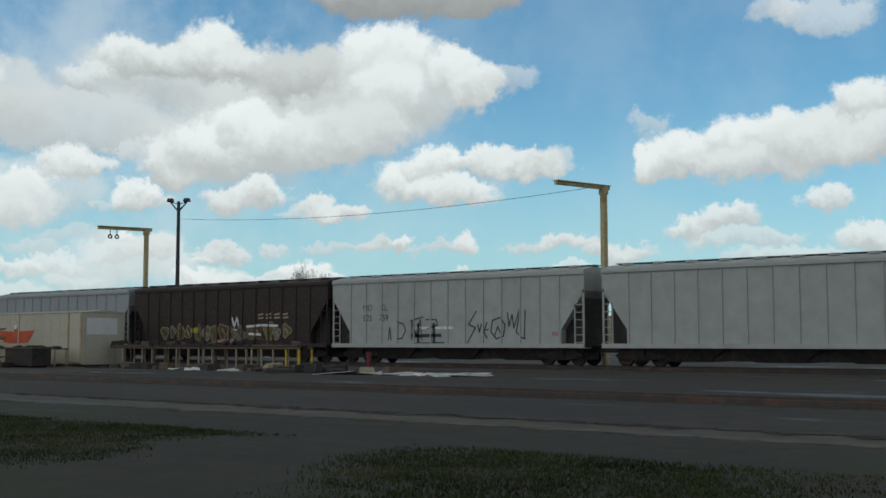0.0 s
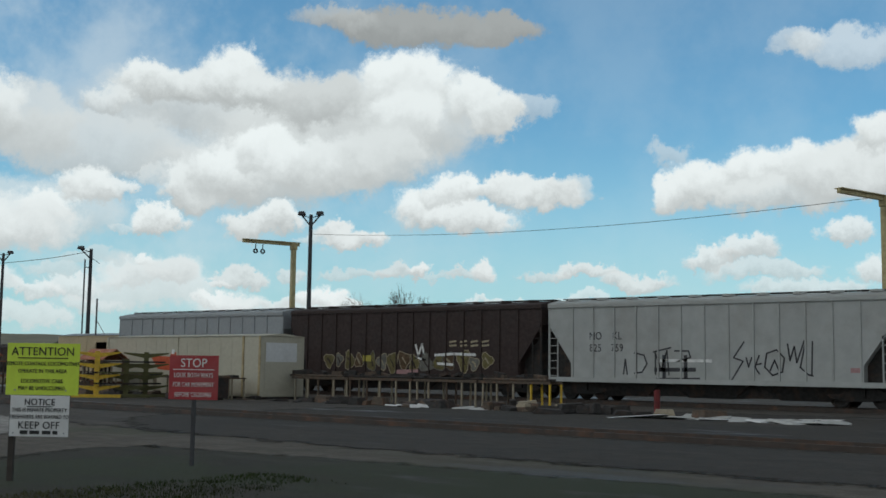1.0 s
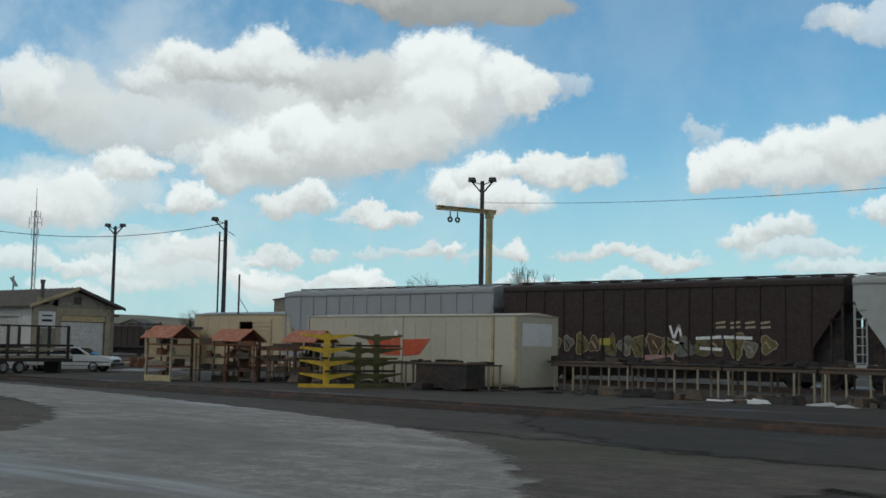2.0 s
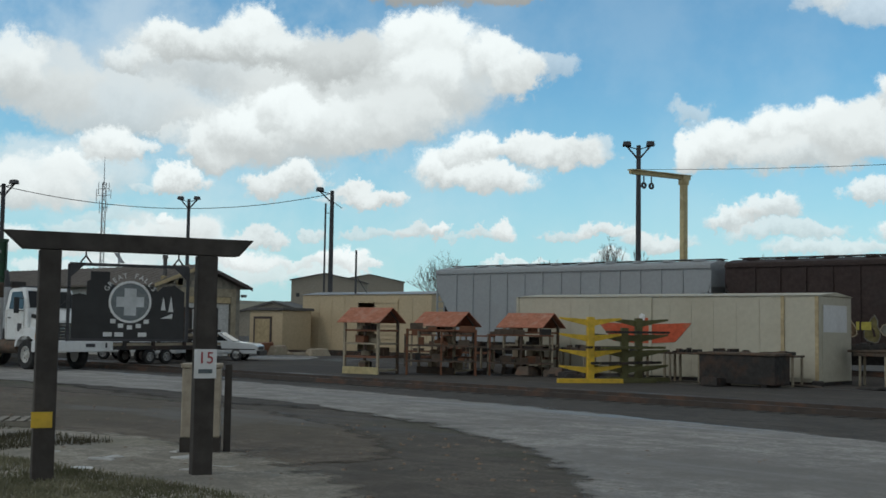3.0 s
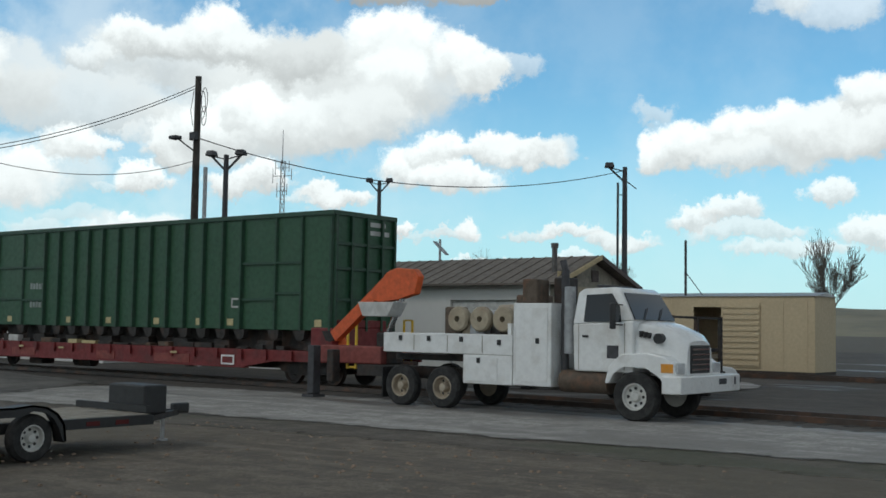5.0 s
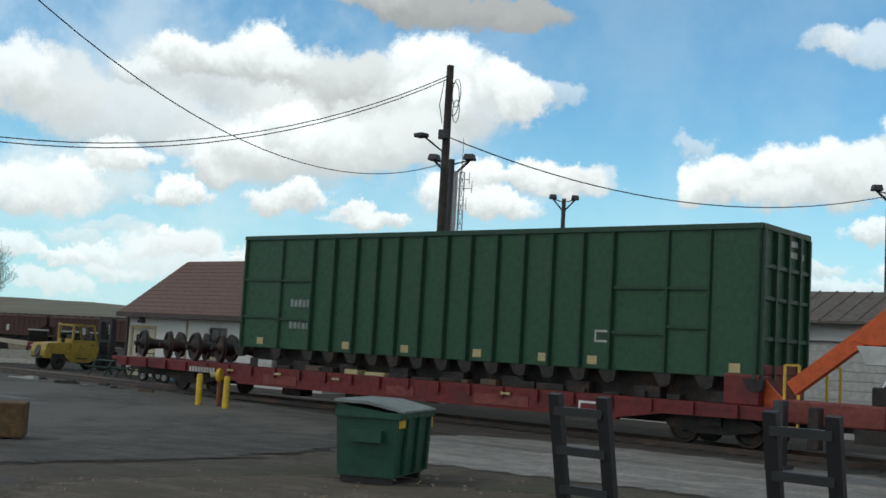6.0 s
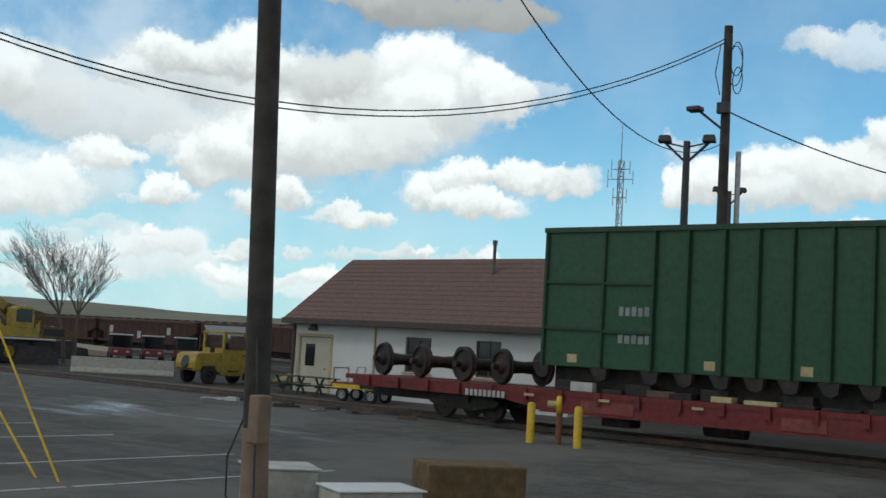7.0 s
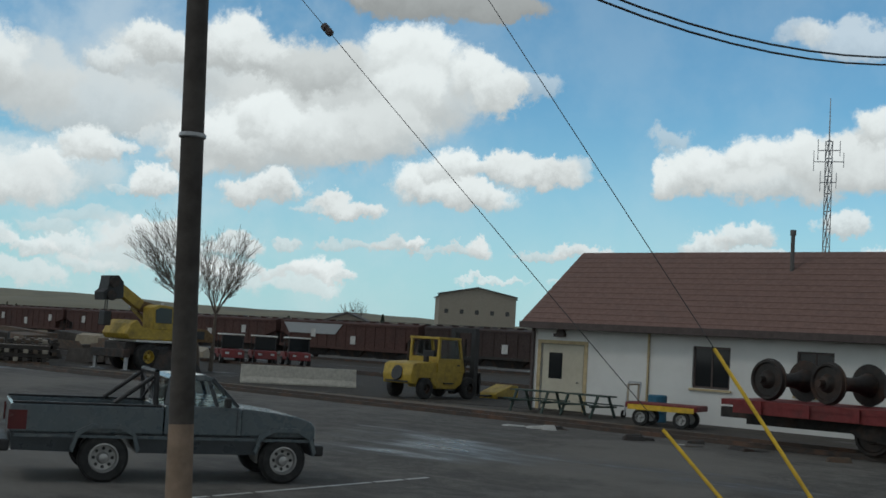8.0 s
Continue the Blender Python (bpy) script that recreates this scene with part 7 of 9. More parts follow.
def dumpster():
    t = thing("dumpster", -89.83, 13.94, lot_z(-90.3, 14.2) + 0.02, 113, "dark green steel dumpster with a grey plastic lid", "dumpster")
    L, W = 1.75, 1.12
    s = Shape()
    s.solid([(0.05, 0.06, 0.12), (L - 0.05, 0.06, 0.12), (L - 0.05, W - 0.06, 0.12), (0.05, W - 0.06, 0.12), (0, 0, 1.18), (L, 0, 1.18), (L, W, 1.3), (0, W, 1.3)],
            [(0, 3, 2, 1), (4, 5, 6, 7), (0, 1, 5, 4), (1, 2, 6, 5), (2, 3, 7, 6), (3, 0, 4, 7)])
    body = part("body", s, "dumpster", t)
    for x in (0.45, 1.05, 1.65):
        part("rib", Shape().slab([(0.045, 0.16), (0.0, 1.14), (-0.05, 1.14), (-0.01, 0.16)], x - 0.05, x + 0.05, "yz"), "dumpster", body)
    part("rim", Shape().box(-0.05, -0.06, 1.1, L + 0.05, -0.004, 1.2).box(-0.055, -0.06, 1.1, -0.004, W, 1.2).box(L + 0.004, -0.06, 1.1, L + 0.055, W, 1.2), "dumpster", t)
    l = Shape()
    l.solid([(-0.04, -0.08, 1.205), (L + 0.04, -0.08, 1.205), (L + 0.04, W * 0.5, 1.32), (L + 0.04, W + 0.03, 1.335), (-0.04, W + 0.03, 1.335), (-0.04, W * 0.5, 1.32),
             (-0.04, -0.08, 1.24), (L + 0.04, -0.08, 1.24), (L + 0.04, W * 0.5, 1.37), (L + 0.04, W + 0.03, 1.38), (-0.04, W + 0.03, 1.38), (-0.04, W * 0.5, 1.37)],
            [(0, 5, 2, 1), (5, 4, 3, 2), (6, 7, 8, 11), (11, 8, 9, 10), (0, 1, 7, 6), (1, 2, 8, 7), (2, 3, 9, 8), (3, 4, 10, 9), (4, 5, 11, 10), (5, 0, 6, 11)])
    part("lid", l, "dumpster_lid", t, "grey plastic lid")
    part("skid", Shape().box(0.1, 0.1, 0.0, 0.25, W - 0.1, 0.118), "black", t)
    part("skid", Shape().box(L - 0.25, 0.1, 0.0, L - 0.1, W - 0.1, 0.118), "black", t)
    part("fork_sleeve", Shape().box(-0.14, 0.25, 0.7, -0.004, 0.85, 0.9), "dumpster", t)
    part("fork_sleeve", Shape().box(L + 0.004, 0.25, 0.7, L + 0.14, 0.85, 0.9), "dumpster", t)
    part("label_plate", Shape().box(0.05, -0.012, 0.95, 0.35, 0.01, 1.08), "yellow", body)
    part("label_plate", Shape().box(1.7, -0.02, 0.9, 1.85, 0.01, 1.08), "yellow", body)
    part("label_plate", Shape().box(L - 0.005, 0.3, 0.35, L + 0.012, 0.5, 0.75), "sign_white", body)


dumpster()


# ---- signs by the street ----
def warning_signs():
    t = thing("warning_sign", -25.62, 9.59, 0, 36, "lime yellow attention sign over a white notice on a steel post", "sign")
    W = 1.03
    plate = part("attention_plate", Shape().box(-0.02, -0.012, 1.21, W, 0.0, 1.94, 0.004), "sign_lime", t, "lime yellow plate with black writing")
    y = -0.0165
    for text, size, x, z in (("ATTENTION", 0.165, 0.5, 1.82), ("REMOTE CONTROL LOCOMOTIVES", 0.078, 0.5, 1.65), ("OPERATE IN THIS AREA", 0.078, 0.5, 1.545),
                             ("LOCOMOTIVE CABS", 0.078, 0.5, 1.405), ("MAY BE UNOCCUPIED", 0.078, 0.5, 1.305)):
        words(text, size, "ink_black", plate, (x, y, z), spread=0.82 if size < 0.1 else 0.95)
    part("rule", Shape().box(0.14, y - 0.003, 1.725, 0.86, y + 0.003, 1.738), "ink_black", plate)
    n = part("notice_plate", Shape().box(0.06, -0.012, 0.63, 0.91, 0.0, 1.205, 0.004), "sign_white", t, "white notice plate with black writing")
    for text, size, z, sp in (("NOTICE", 0.13, 1.11, 0.9), ("THIS IS PRIVATE PROPERTY", 0.078, 1.0, 0.8), ("TRESPASSERS ARE WARNED TO", 0.074, 0.905, 0.78), ("KEEP OFF", 0.145, 0.785, 0.95)):
        words(text, size, "ink_black", n, (0.485, y, z), spread=sp)
    part("rule", Shape().box(0.3, y - 0.003, 1.045, 0.67, y + 0.003, 1.055), "ink_black", n)
    bars = Shape()
    for a, b in ((0.22, 0.33), (0.36, 0.5), (0.54, 0.66), (0.69, 0.76)):
        bars.box(a, y - 0.003, 0.665, b, y + 0.003, 0.715)
    part("writing_bars", bars, "ink_black", n)
    part("post", Shape().box(0.05, 0.002, 0.0, 0.13, 0.06, 1.9), "wood_dark", t)
    for x in (0.12, 0.85):
        for z in (1.28, 0.68):
            part("bolt", Shape().cyl((x, -0.02, z), (x, -0.01, z), 0.012, n=8), "galvanised", t)
    t = thing("stop_sign", -26.19, 12.84, 0, 27.5, "dark red rectangular stop sign with white writing on a post", "sign")
    p = part("plate", Shape().box(0, -0.012, 1.09, 0.87, 0.0, 1.82, 0.004), "sign_red", t)
    for text, size, z, sp in (("STOP", 0.2, 1.69, 0.95), ("LOOK BOTH WAYS", 0.105, 1.49, 0.72), ("FOR CAR MOVEMENT", 0.105, 1.335, 0.68), ("BEFORE CROSSING", 0.105, 1.17, 0.7)):
        words(text, size, "ink_white", p, (0.435, y, z), spread=sp)
    part("rule", Shape().box(0.07, y - 0.003, 1.58, 0.8, y + 0.003, 1.592), "ink_white", p)
    part("post", Shape().box(0.41, 0.002, 0.0, 0.47, 0.05, 1.8), "pole_steel", t)


warning_signs()


def sign_gate():
    """Wooden posts and beam with a hanging cut-out sign."""
    t = thing("timber_sign", -49.49, 7.67, 0, 65, "dark timber sign frame with a hanging black cut-out sign", "sign")
    S = 1.82
    for k, x in enumerate((0.0, S)):
        part("post", Shape().box(x - 0.12, -0.1, 0.0, x + 0.12, 0.1, 2.65, 0.012), "wood_dark", t)
    part("beam", Shape().slab([(-0.52, 2.86), (2.38, 2.86), (2.2, 2.655), (-0.3, 2.655)], -0.11, 0.11, bevel=0.01), "wood_dark", t)
    # hanging frame
    fr = Shape().bar((0.22, 0, 2.5), (1.6, 0, 2.5), 0.035).bar((0.22, 0, 2.5), (0.22, 0, 1.6), 0.035).bar((1.6, 0, 2.5), (1.6, 0, 1.6), 0.035).bar((0.22, 0, 1.62), (1.6, 0, 1.62), 0.03)
    fr.slab([(0.24, 2.485), (0.38, 2.485), (0.24, 2.35)], -0.01, 0.01).slab([(1.58, 2.485), (1.44, 2.485), (1.58, 2.35)], -0.01, 0.01)
    part("hanging_frame", fr, "pole_steel", t)
    for x in (0.4, 1.48):
        part("hanger", Shape().wire([(x, 0, 2.66), (x, 0, 2.6), (x - 0.06, 0, 2.52)], 0.01).wire([(x, 0, 2.6), (x + 0.06, 0, 2.52)], 0.01), "pole_steel", t)
    # engine silhouette
    out = [(0.26, 1.63), (0.26, 2.14), (0.34, 2.16), (0.42, 2.14), (0.42, 2.3), (0.46, 2.32), (0.46, 2.42), (0.68, 2.42), (0.68, 2.3), (0.74, 2.26), (1.2, 2.26), (1.24, 2.2), (1.3, 2.26), (1.44, 2.28), (1.52, 2.22), (1.56, 2.2), (1.56, 1.63)]
    board = part("sign_board", Shape().slab(out, -0.012, 0.012), "black", t, "black engine-shaped board")
    c, z = 0.92, 2.07
    part("emblem_ring", Shape().ring((c, -0.016, z), (0, 1, 0), 0.25, 0.222, 0.006, 32), "sign_white", board)
    part("emblem_disc", Shape().cyl((c, -0.014, z), (c, -0.018, z), 0.22, n=32), "pickup_grey", board)
    part("emblem_cross", Shape().box(c - 0.07, -0.022, z - 0.16, c + 0.07, -0.019, z + 0.16).box(c - 0.16, -0.0225, z - 0.06, c + 0.16, -0.0185, z + 0.06), "lamp_glass", board)
    txt = "GREAT FALLS"
    for i, ch in enumerate(txt):
        if ch == " ":
            continue
        a = radians(150 - i * 12)
        words(ch, 0.085, "sign_white", board, (c + math.cos(a) * 0.31, -0.017, z + math.sin(a) * 0.31), (90, 90 - math.degrees(a), 0))
    for i in range(5):
        a = radians(-130 + i * 20)
        part("writing_bar", Shape().box(c + math.cos(a) * 0.3 - 0.03, -0.02, z + math.sin(a) * 0.3 - 0.025, c + math.cos(a) * 0.3 + 0.03, -0.014, z + math.sin(a) * 0.3 + 0.025), "sign_white", board)
    for x in (0.62, 0.75, 1.02):
        part("writing_bar", Shape().box(x, -0.02, 1.66, x + 0.1, -0.014, 1.71), "sign_white", board)
    part("white_figure", Shape().slab([(1.28, 1.98), (1.31, 2.14), (1.34, 1.98)], -0.02, -0.013).slab([(1.37, 1.96), (1.4, 2.15), (1.43, 1.96)], -0.02, -0.013).slab([(1.28, 1.88), (1.42, 1.94), (1.42, 1.88)], -0.02, -0.013), "sign_white", board)
    # plates on the posts
    p = part("speed_plate", Shape().box(S - 0.14, -0.118, 1.17, S + 0.13, -0.104, 1.52), "sign_white", t, "white plate with red numerals")
    words("15", 0.2, "sign_red", p, (S, -0.122, 1.41), spread=0.95)
    part("writing_bars", Shape().box(S - 0.09, -0.124, 1.23, S + 0.08, -0.119, 1.28), "pickup_grey", p)
    part("yellow_plate", Shape().box(-0.15, -0.12, 0.62, 0.08, -0.104, 0.8), "yellow", t, "small yellow plate")
    # utility pedestal behind
    t = thing("utility_cabinet", -50.72, 10.88, 0, 49, "beige metal utility cabinet on a dark base", "utility cabinet")
    part("body", Shape().box(-0.27, -0.18, 0.22, 0.27, 0.18, 1.2, 0.02), "beige", t)
    part("lid", Shape().box(-0.29, -0.2, 1.2, 0.29, 0.2, 1.26, 0.015), "beige", t)
    part("base", Shape().box(-0.28, -0.19, 0.0, 0.28, 0.19, 0.218), "wood_dark", t)
    part("side_post", Shape().box(0.32, -0.05, 0.0, 0.42, 0.06, 1.25), "wood_dark", t)


sign_gate()


def display_axle():
    t = thing("railway_wheelset", -57.45, 8.36, 0.1, 57.5, "rusty railway wheelset on display beside the street", "wheelset")
    r, S = 0.61, 1.74
    part("axle", Shape().lathe((0, 0, r), (1, 0, 0), [(0.1, -0.42), (0.115, -0.4), (0.115, -0.14), (0.15, -0.12), (0.15, 0.12), (0.1, 0.2), (0.092, S / 2), (0.1, S - 0.2), (0.15, S - 0.12), (0.15, S + 0.12), (0.115, S + 0.14), (0.115, S + 0.4), (0.1, S + 0.42)], 18), "wheel_steel", t, smooth=True)
    for x, sd in ((0.0, -1), (S, 1)):
        part("wheel", Shape().lathe((x, 0, r), (sd, 0, 0), [(r, -0.09), (r, -0.05), (r - 0.03, -0.04), (r - 0.045, 0.08), (r - 0.12, 0.08), (r - 0.15, 0.02), (0.22, 0.02), (0.2, 0.1), (0.1, 0.1)], 36), "wheel_steel", t, "thick rust-brown rail wheel", smooth=True)
    for k, (dx, dy, w, rz) in enumerate(((-0.2, -0.35, 2.3, 2), (-0.1, 0.4, 2.2, -3))):
        q = thing("timber_sleeper", -57.4 + dx, 8.5 + dy, 0, 57.5 + rz, "grey weathered timber on the ground under a wheelset", "timber", "ground timbers")
        part("timber", Shape().box(0, -0.1, 0, w, 0.1, 0.1 if k else 0.08, 0.01), "deck_wood", q)
    q = thing("pallet", -56.3, 10.35, 0, 52, "broken grey wooden pallet lying in the weeds", "pallet")
    for k in range(7):
        part("slat", Shape().box(k * 0.19, 0, 0.09, k * 0.19 + 0.12, 1.05, 0.112), "deck_wood", q)
    for k in range(3):
        part("runner", Shape().box(0, k * 0.48, 0, 1.26, k * 0.48 + 0.08, 0.088), "deck_wood", q)
    # plain statue of scrap parts, one mesh
    s = Shape()
    s.wire([(-0.26, 0, 0), (-0.24, 0.0, 0.5), (-0.09, 0, 1.08)], 0.04, 8).wire([(0.26, 0, 0), (0.2, 0.0, 0.55), (0.09, 0, 1.08)], 0.04, 8)
    s.box(-0.12, -0.09, 1.05, 0.12, 0.09, 1.34, 0.03)
    s.wire([(0.1, -0.04, 1.28), (0.34, -0.08, 1.16), (0.5, -0.1, 0.98), (0.6, -0.1, 0.88)], 0.045, 8)
    s.wire([(-0.1, -0.04, 1.26), (-0.3, -0.08, 1.2), (-0.42, -0.1, 1.22)], 0.04, 8)
    s.lathe((0, 0, 1.33), (0, 0, 1), [(0.04, 0), (0.13, 0.03), (0.17, 0.1), (0.165, 0.26), (0.15, 0.4), (0.02, 0.42)], 14)
    s.lathe((0, 0, 1.73), (0, 0, 1), [(0.02, 0.0), (0.2, 0.0), (0.195, 0.04), (0.13, 0.12), (0.03, 0.16)], 14)
    st = thing("statue", -57.71, 9.40, 0, 40, "standing scrap-metal statue with pale arms and green legs", "statue")
    st.scale = (1.15, 1.15, 1.2)
    fig = link("statue_figure", s, "picnic_green", st, smooth=True)
    for m in ("rack_pale", "junk_pale", "hat_brown"):
        fig.data.materials.append(M[m])
    for f in fig.data.polygons:
        z = f.center.z
        f.material_index = 3 if z > 1.735 else (1 if z > 1.345 else (2 if z > 1.07 or abs(f.center.x) > 0.31 else 0))


display_axle()


# ---- yard racks, benches and heaps ----
def roofed_rack(x, y, rz, w=1.55, d=1.3, h=2.0, ridge=2.5, seed=1):
    t = thing("storage_rack", x, y, 0, rz, "steel storage rack with a small rusty sheet roof, loaded with parts", "storage rack", "roofed storage racks")
    for px in (0.0, w):
        for py in (0.0, d):
            part("upright", Shape().bar((px, py, 0), (px, py, h), 0.09), "rack_pale" if py == 0 else "rack_steel", t)
    rng = random.Random(seed)
    for k in range(4):
        z = 0.12 + k * 0.5
        part("shelf", Shape().box(-0.04, -0.04, z, w + 0.04, d + 0.04, z + 0.07), "rack_pale" if k in (0, 2) else "rusty", t)
        for j in range(4):
            bx, by = rng.uniform(0, w - 0.5), rng.uniform(0.02, d - 0.5)
            part("spare_part", Shape().box(bx, by, z + 0.071, bx + rng.uniform(0.2, 0.45), by + rng.uniform(0.2, 0.4), z + 0.071 + rng.uniform(0.1, 0.34), 0.015), rng.choice(("rack_steel", "underframe", "rusty", "rack_pale")), t)
    for a, b in (((-0.25, h - 0.06), (d / 2, ridge)), ((d / 2, ridge), (d + 0.25, h - 0.06))):
        part("roof_sheet", Shape().slab([a, b, (b[0], b[1] + 0.035), (a[0], a[1] + 0.035)], -0.22, w + 0.22, "yz"), "roof_rust", t)
    for px in (0.0, w):
        part("gable_brace", Shape().bar((px, 0, h), (px, d / 2, ridge - 0.02), 0.05).bar((px, d, h), (px, d / 2, ridge - 0.02), 0.05), "rack_steel", t)
    part("foot_rail", Shape().box(-0.05, -0.06, 0.0, w + 0.05, -0.045, 0.28), "post_yellow" if seed == 1 else "rack_steel", t)


roofed_rack(-68.6, 31.7, 8, seed=1)
roofed_rack(-67.2, 34.4, 4, w=1.7, seed=2, h=1.9, ridge=2.4)
roofed_rack(-64.9, 36.9, 4, w=1.7, seed=3, h=1.9, ridge=2.4)


def open_rack(x, y, rz, L, H, levels, seed, label="open rusty steel shelf rack with loose parts"):
    t = thing("shelf_rack", x, y, 0, rz, label, "storage rack", "open shelf racks")
    rng = random.Random(seed)
    n = max(2, int(L / 1.1))
    for k in range(n + 1):
        for py in (0.0, 0.8):
            part("upright", Shape().bar((L * k / n, py, 0), (L * k / n, py, H), 0.07), rng.choice(("rack_pale", "rack_steel", "rusty")), t)
    for j in range(levels):
        z = H * (j + 1) / levels - 0.08
        part("shelf", Shape().box(-0.05, -0.05, z, L + 0.05, 0.85, z + 0.06), rng.choice(("rack_steel", "rusty")), t)
        for k in range(int(L * 2.2)):
            a = rng.uniform(0, L - 0.3)
            part("spare_part", Shape().box(a, rng.uniform(0, 0.3), z + 0.061, a + rng.uniform(0.15, 0.5), rng.uniform(0.4, 0.8), z + 0.061 + rng.uniform(0.06, 0.3), 0.01), rng.choice(("rack_steel", "underframe", "rusty", "rack_steel")), t)


open_rack(-66.4, 32.8, 40, 2.6, 1.75, 3, 5)
open_rack(-64.3, 35.2, 42, 2.4, 1.6, 3, 6)
open_rack(-72.5, 39.5, 20, 4.0, 1.5, 2, 7)
# pipe racks before the brown car
def pipe_rack(x, L, seed, last):
    t = thing("pipe_rack", x, 40.5, 0, 0, "low steel pipe rack with pale legs, heaped with dark scrap" if last == "rack_pale" else "low pipe rack with a yellow end frame, heaped with dark scrap", "storage rack", "pipe racks")
    rng = random.Random(seed)
    n = round(L / 0.95)
    for k in range(n + 1):
        for yy in (0.0, 0.9):
            a = L * k / n + rng.uniform(-0.12, 0.12)
            part("leg", Shape().bar((a, yy, 0), (a + rng.uniform(-0.03, 0.03), yy, 1.04), 0.07), last if k >= n - 1 else rng.choice(("rack_pale", "rack_pale", "rack_steel")), t)
    for yy in (0.0, 0.9):
        part("beam", Shape().box(-0.1, yy - 0.05, 1.045, L + 0.1, yy + 0.05, 1.16), "rack_steel", t)
    for k in range(7):
        yy = 0.08 + k * 0.12
        part("pipe", Shape().cyl((-0.2 + rng.uniform(-0.3, 0.3), yy, 1.215), (L + rng.uniform(-0.4, 0.3), yy + rng.uniform(-0.05, 0.05), 1.215), 0.05, n=8), rng.choice(("underframe", "rack_steel")), t)
    for k in range(int(L * 3)):
        a = rng.uniform(0, L - 0.3)
        m = pose(a, rng.uniform(0.1, 0.8), 1.27, 0, rng.uniform(-14, 14), rng.uniform(-40, 40))
        part("scrap_piece", Shape().box(-rng.uniform(0.1, 0.4), -0.12, 0, rng.uniform(0.1, 0.4), 0.12, rng.uniform(0.04, 0.22), 0.012, m=m), rng.choice(("underframe", "rack_steel", "underframe", "underframe")), t)


for k, (x, L) in enumerate(((-52.2, 3.6), (-48.3, 3.7), (-44.3, 3.4), (-40.6, 3.5))):
    pipe_rack(x, L, 20 + k, "yellow" if k == 3 else "rack_pale")
t = thing("steel_bin", -55.9, 35.95, 0, 0, "dark open-topped steel scrap bin by the boxcar", "bin")
part("bin_body", Shape().box(0, 0, 0.1, 2.7, 1.2, 1.05, 0.02), "underframe", t)
part("bin_rim", Shape().box(-0.05, -0.05, 1.052, 2.75, 1.25, 1.13, 0.01), "rack_steel", t)
for x in (0.3, 2.2):
    part("skid", Shape().box(x, 0.05, 0, x + 0.2, 1.15, 0.098), "underframe", t)
def parts_table(x, L, seed):
    t = thing("parts_table", x, 37.4, 0, -0.5, "low pale-legged steel table crowded with small dark parts", "table", "parts tables")
    rng = random.Random(seed)
    n = round(L / 1.05)
    for k in range(n + 1):
        for yy in (0.0, 0.75):
            part("leg", Shape().bar((L * k / n, yy, 0), (L * k / n, yy, 0.99), 0.07), "rack_pale", t)
    part("tabletop", Shape().box(-0.08, -0.06, 0.992, L + 0.08, 0.82, 1.06, 0.01), "rack_steel", t)
    for k in range(int(L * 6)):
        a = rng.uniform(0, L - 0.2)
        part("spare_part", Shape().box(a, rng.uniform(0, 0.3), 1.062, a + rng.uniform(0.06, 0.3), rng.uniform(0.35, 0.75), 1.062 + rng.uniform(0.03, 0.17), 0.01), rng.choice(("underframe", "rack_steel", "underframe")), t)


parts_table(-67.6, 4.7, 30), parts_table(-62.6, 4.6, 31), parts_table(-57.8, 4.6, 32)


def yellow_rack():
    for k, (x, y, mtl) in enumerate(((-58.75, 33.6, "yellow"), (-58.2, 34.9, "rack_olive"), (-58.4, 36.2, "rack_olive"))):
        t = thing("cantilever_rack", x, y, 0, 52, "yellow steel cantilever rack with four arms" if k == 0 else "dark steel cantilever rack with four arms", "storage rack", "cantilever racks")
        part("column", Shape().box(-0.12, -0.1, 0.0, 0.12, 0.1, 2.25 if k != 1 else 1.9, 0.01), mtl, t)
        part("foot", Shape().box(-1.15, -0.12, 0.0, 1.15, 0.12, 0.16, 0.01), mtl, t)
        for j in range(4):
            z = 0.55 + j * 0.54
            if k == 1 and j == 3:
                continue
            for sg in (-1, 1):
                part("arm", Shape().slab([(sg * 0.12, z - 0.22), (sg * 0.12, z), (sg * 1.1, z + 0.06), (sg * 1.1, z)], -0.05, 0.05), mtl, t)
    t = thing("steel_stock", -58.4, 35.0, 0, 84, "dark steel bars lying across the cantilever racks", "steel stock")
    rng = random.Random(8)
    for k in range(9):
        z = (0.64, 1.17, 1.7)[k % 3]
        yy = rng.uniform(-0.95, 0.95)
        part("bar", Shape().bar((-1.7, yy * 0.9, z + 0.05), (1.7, yy * 0.9, z + 0.05), 0.08), rng.choice(("rack_steel", "underframe", "rack_olive")), t)


yellow_rack()


def heap(name, x, y, n, spread, mats, label, category, seed, size=0.35, flatness=0.5):
    """Loose scrap lying about: each piece an own part."""
    t = thing(name, x, y, 0, 0, label, category, "scrap heaps")
    rng = random.Random(seed)
    for k in range(n):
        px, py = rng.gauss(0, spread[0]), rng.gauss(0, spread[1])
        a, b, c = rng.uniform(0.3, 1.6) * size, rng.uniform(0.3, 1.2) * size, rng.uniform(0.15, 1.0) * size * flatness
        m = pose(px, py, 0, rng.uniform(-6, 6), rng.uniform(-6, 6), rng.uniform(0, 180))
        part("scrap_piece", Shape().box(-a, -b, 0, a, b, c, 0.02, m=m, taper=(rng.uniform(0.6, 1), rng.uniform(0.6, 1))), rng.choice(mats), t)


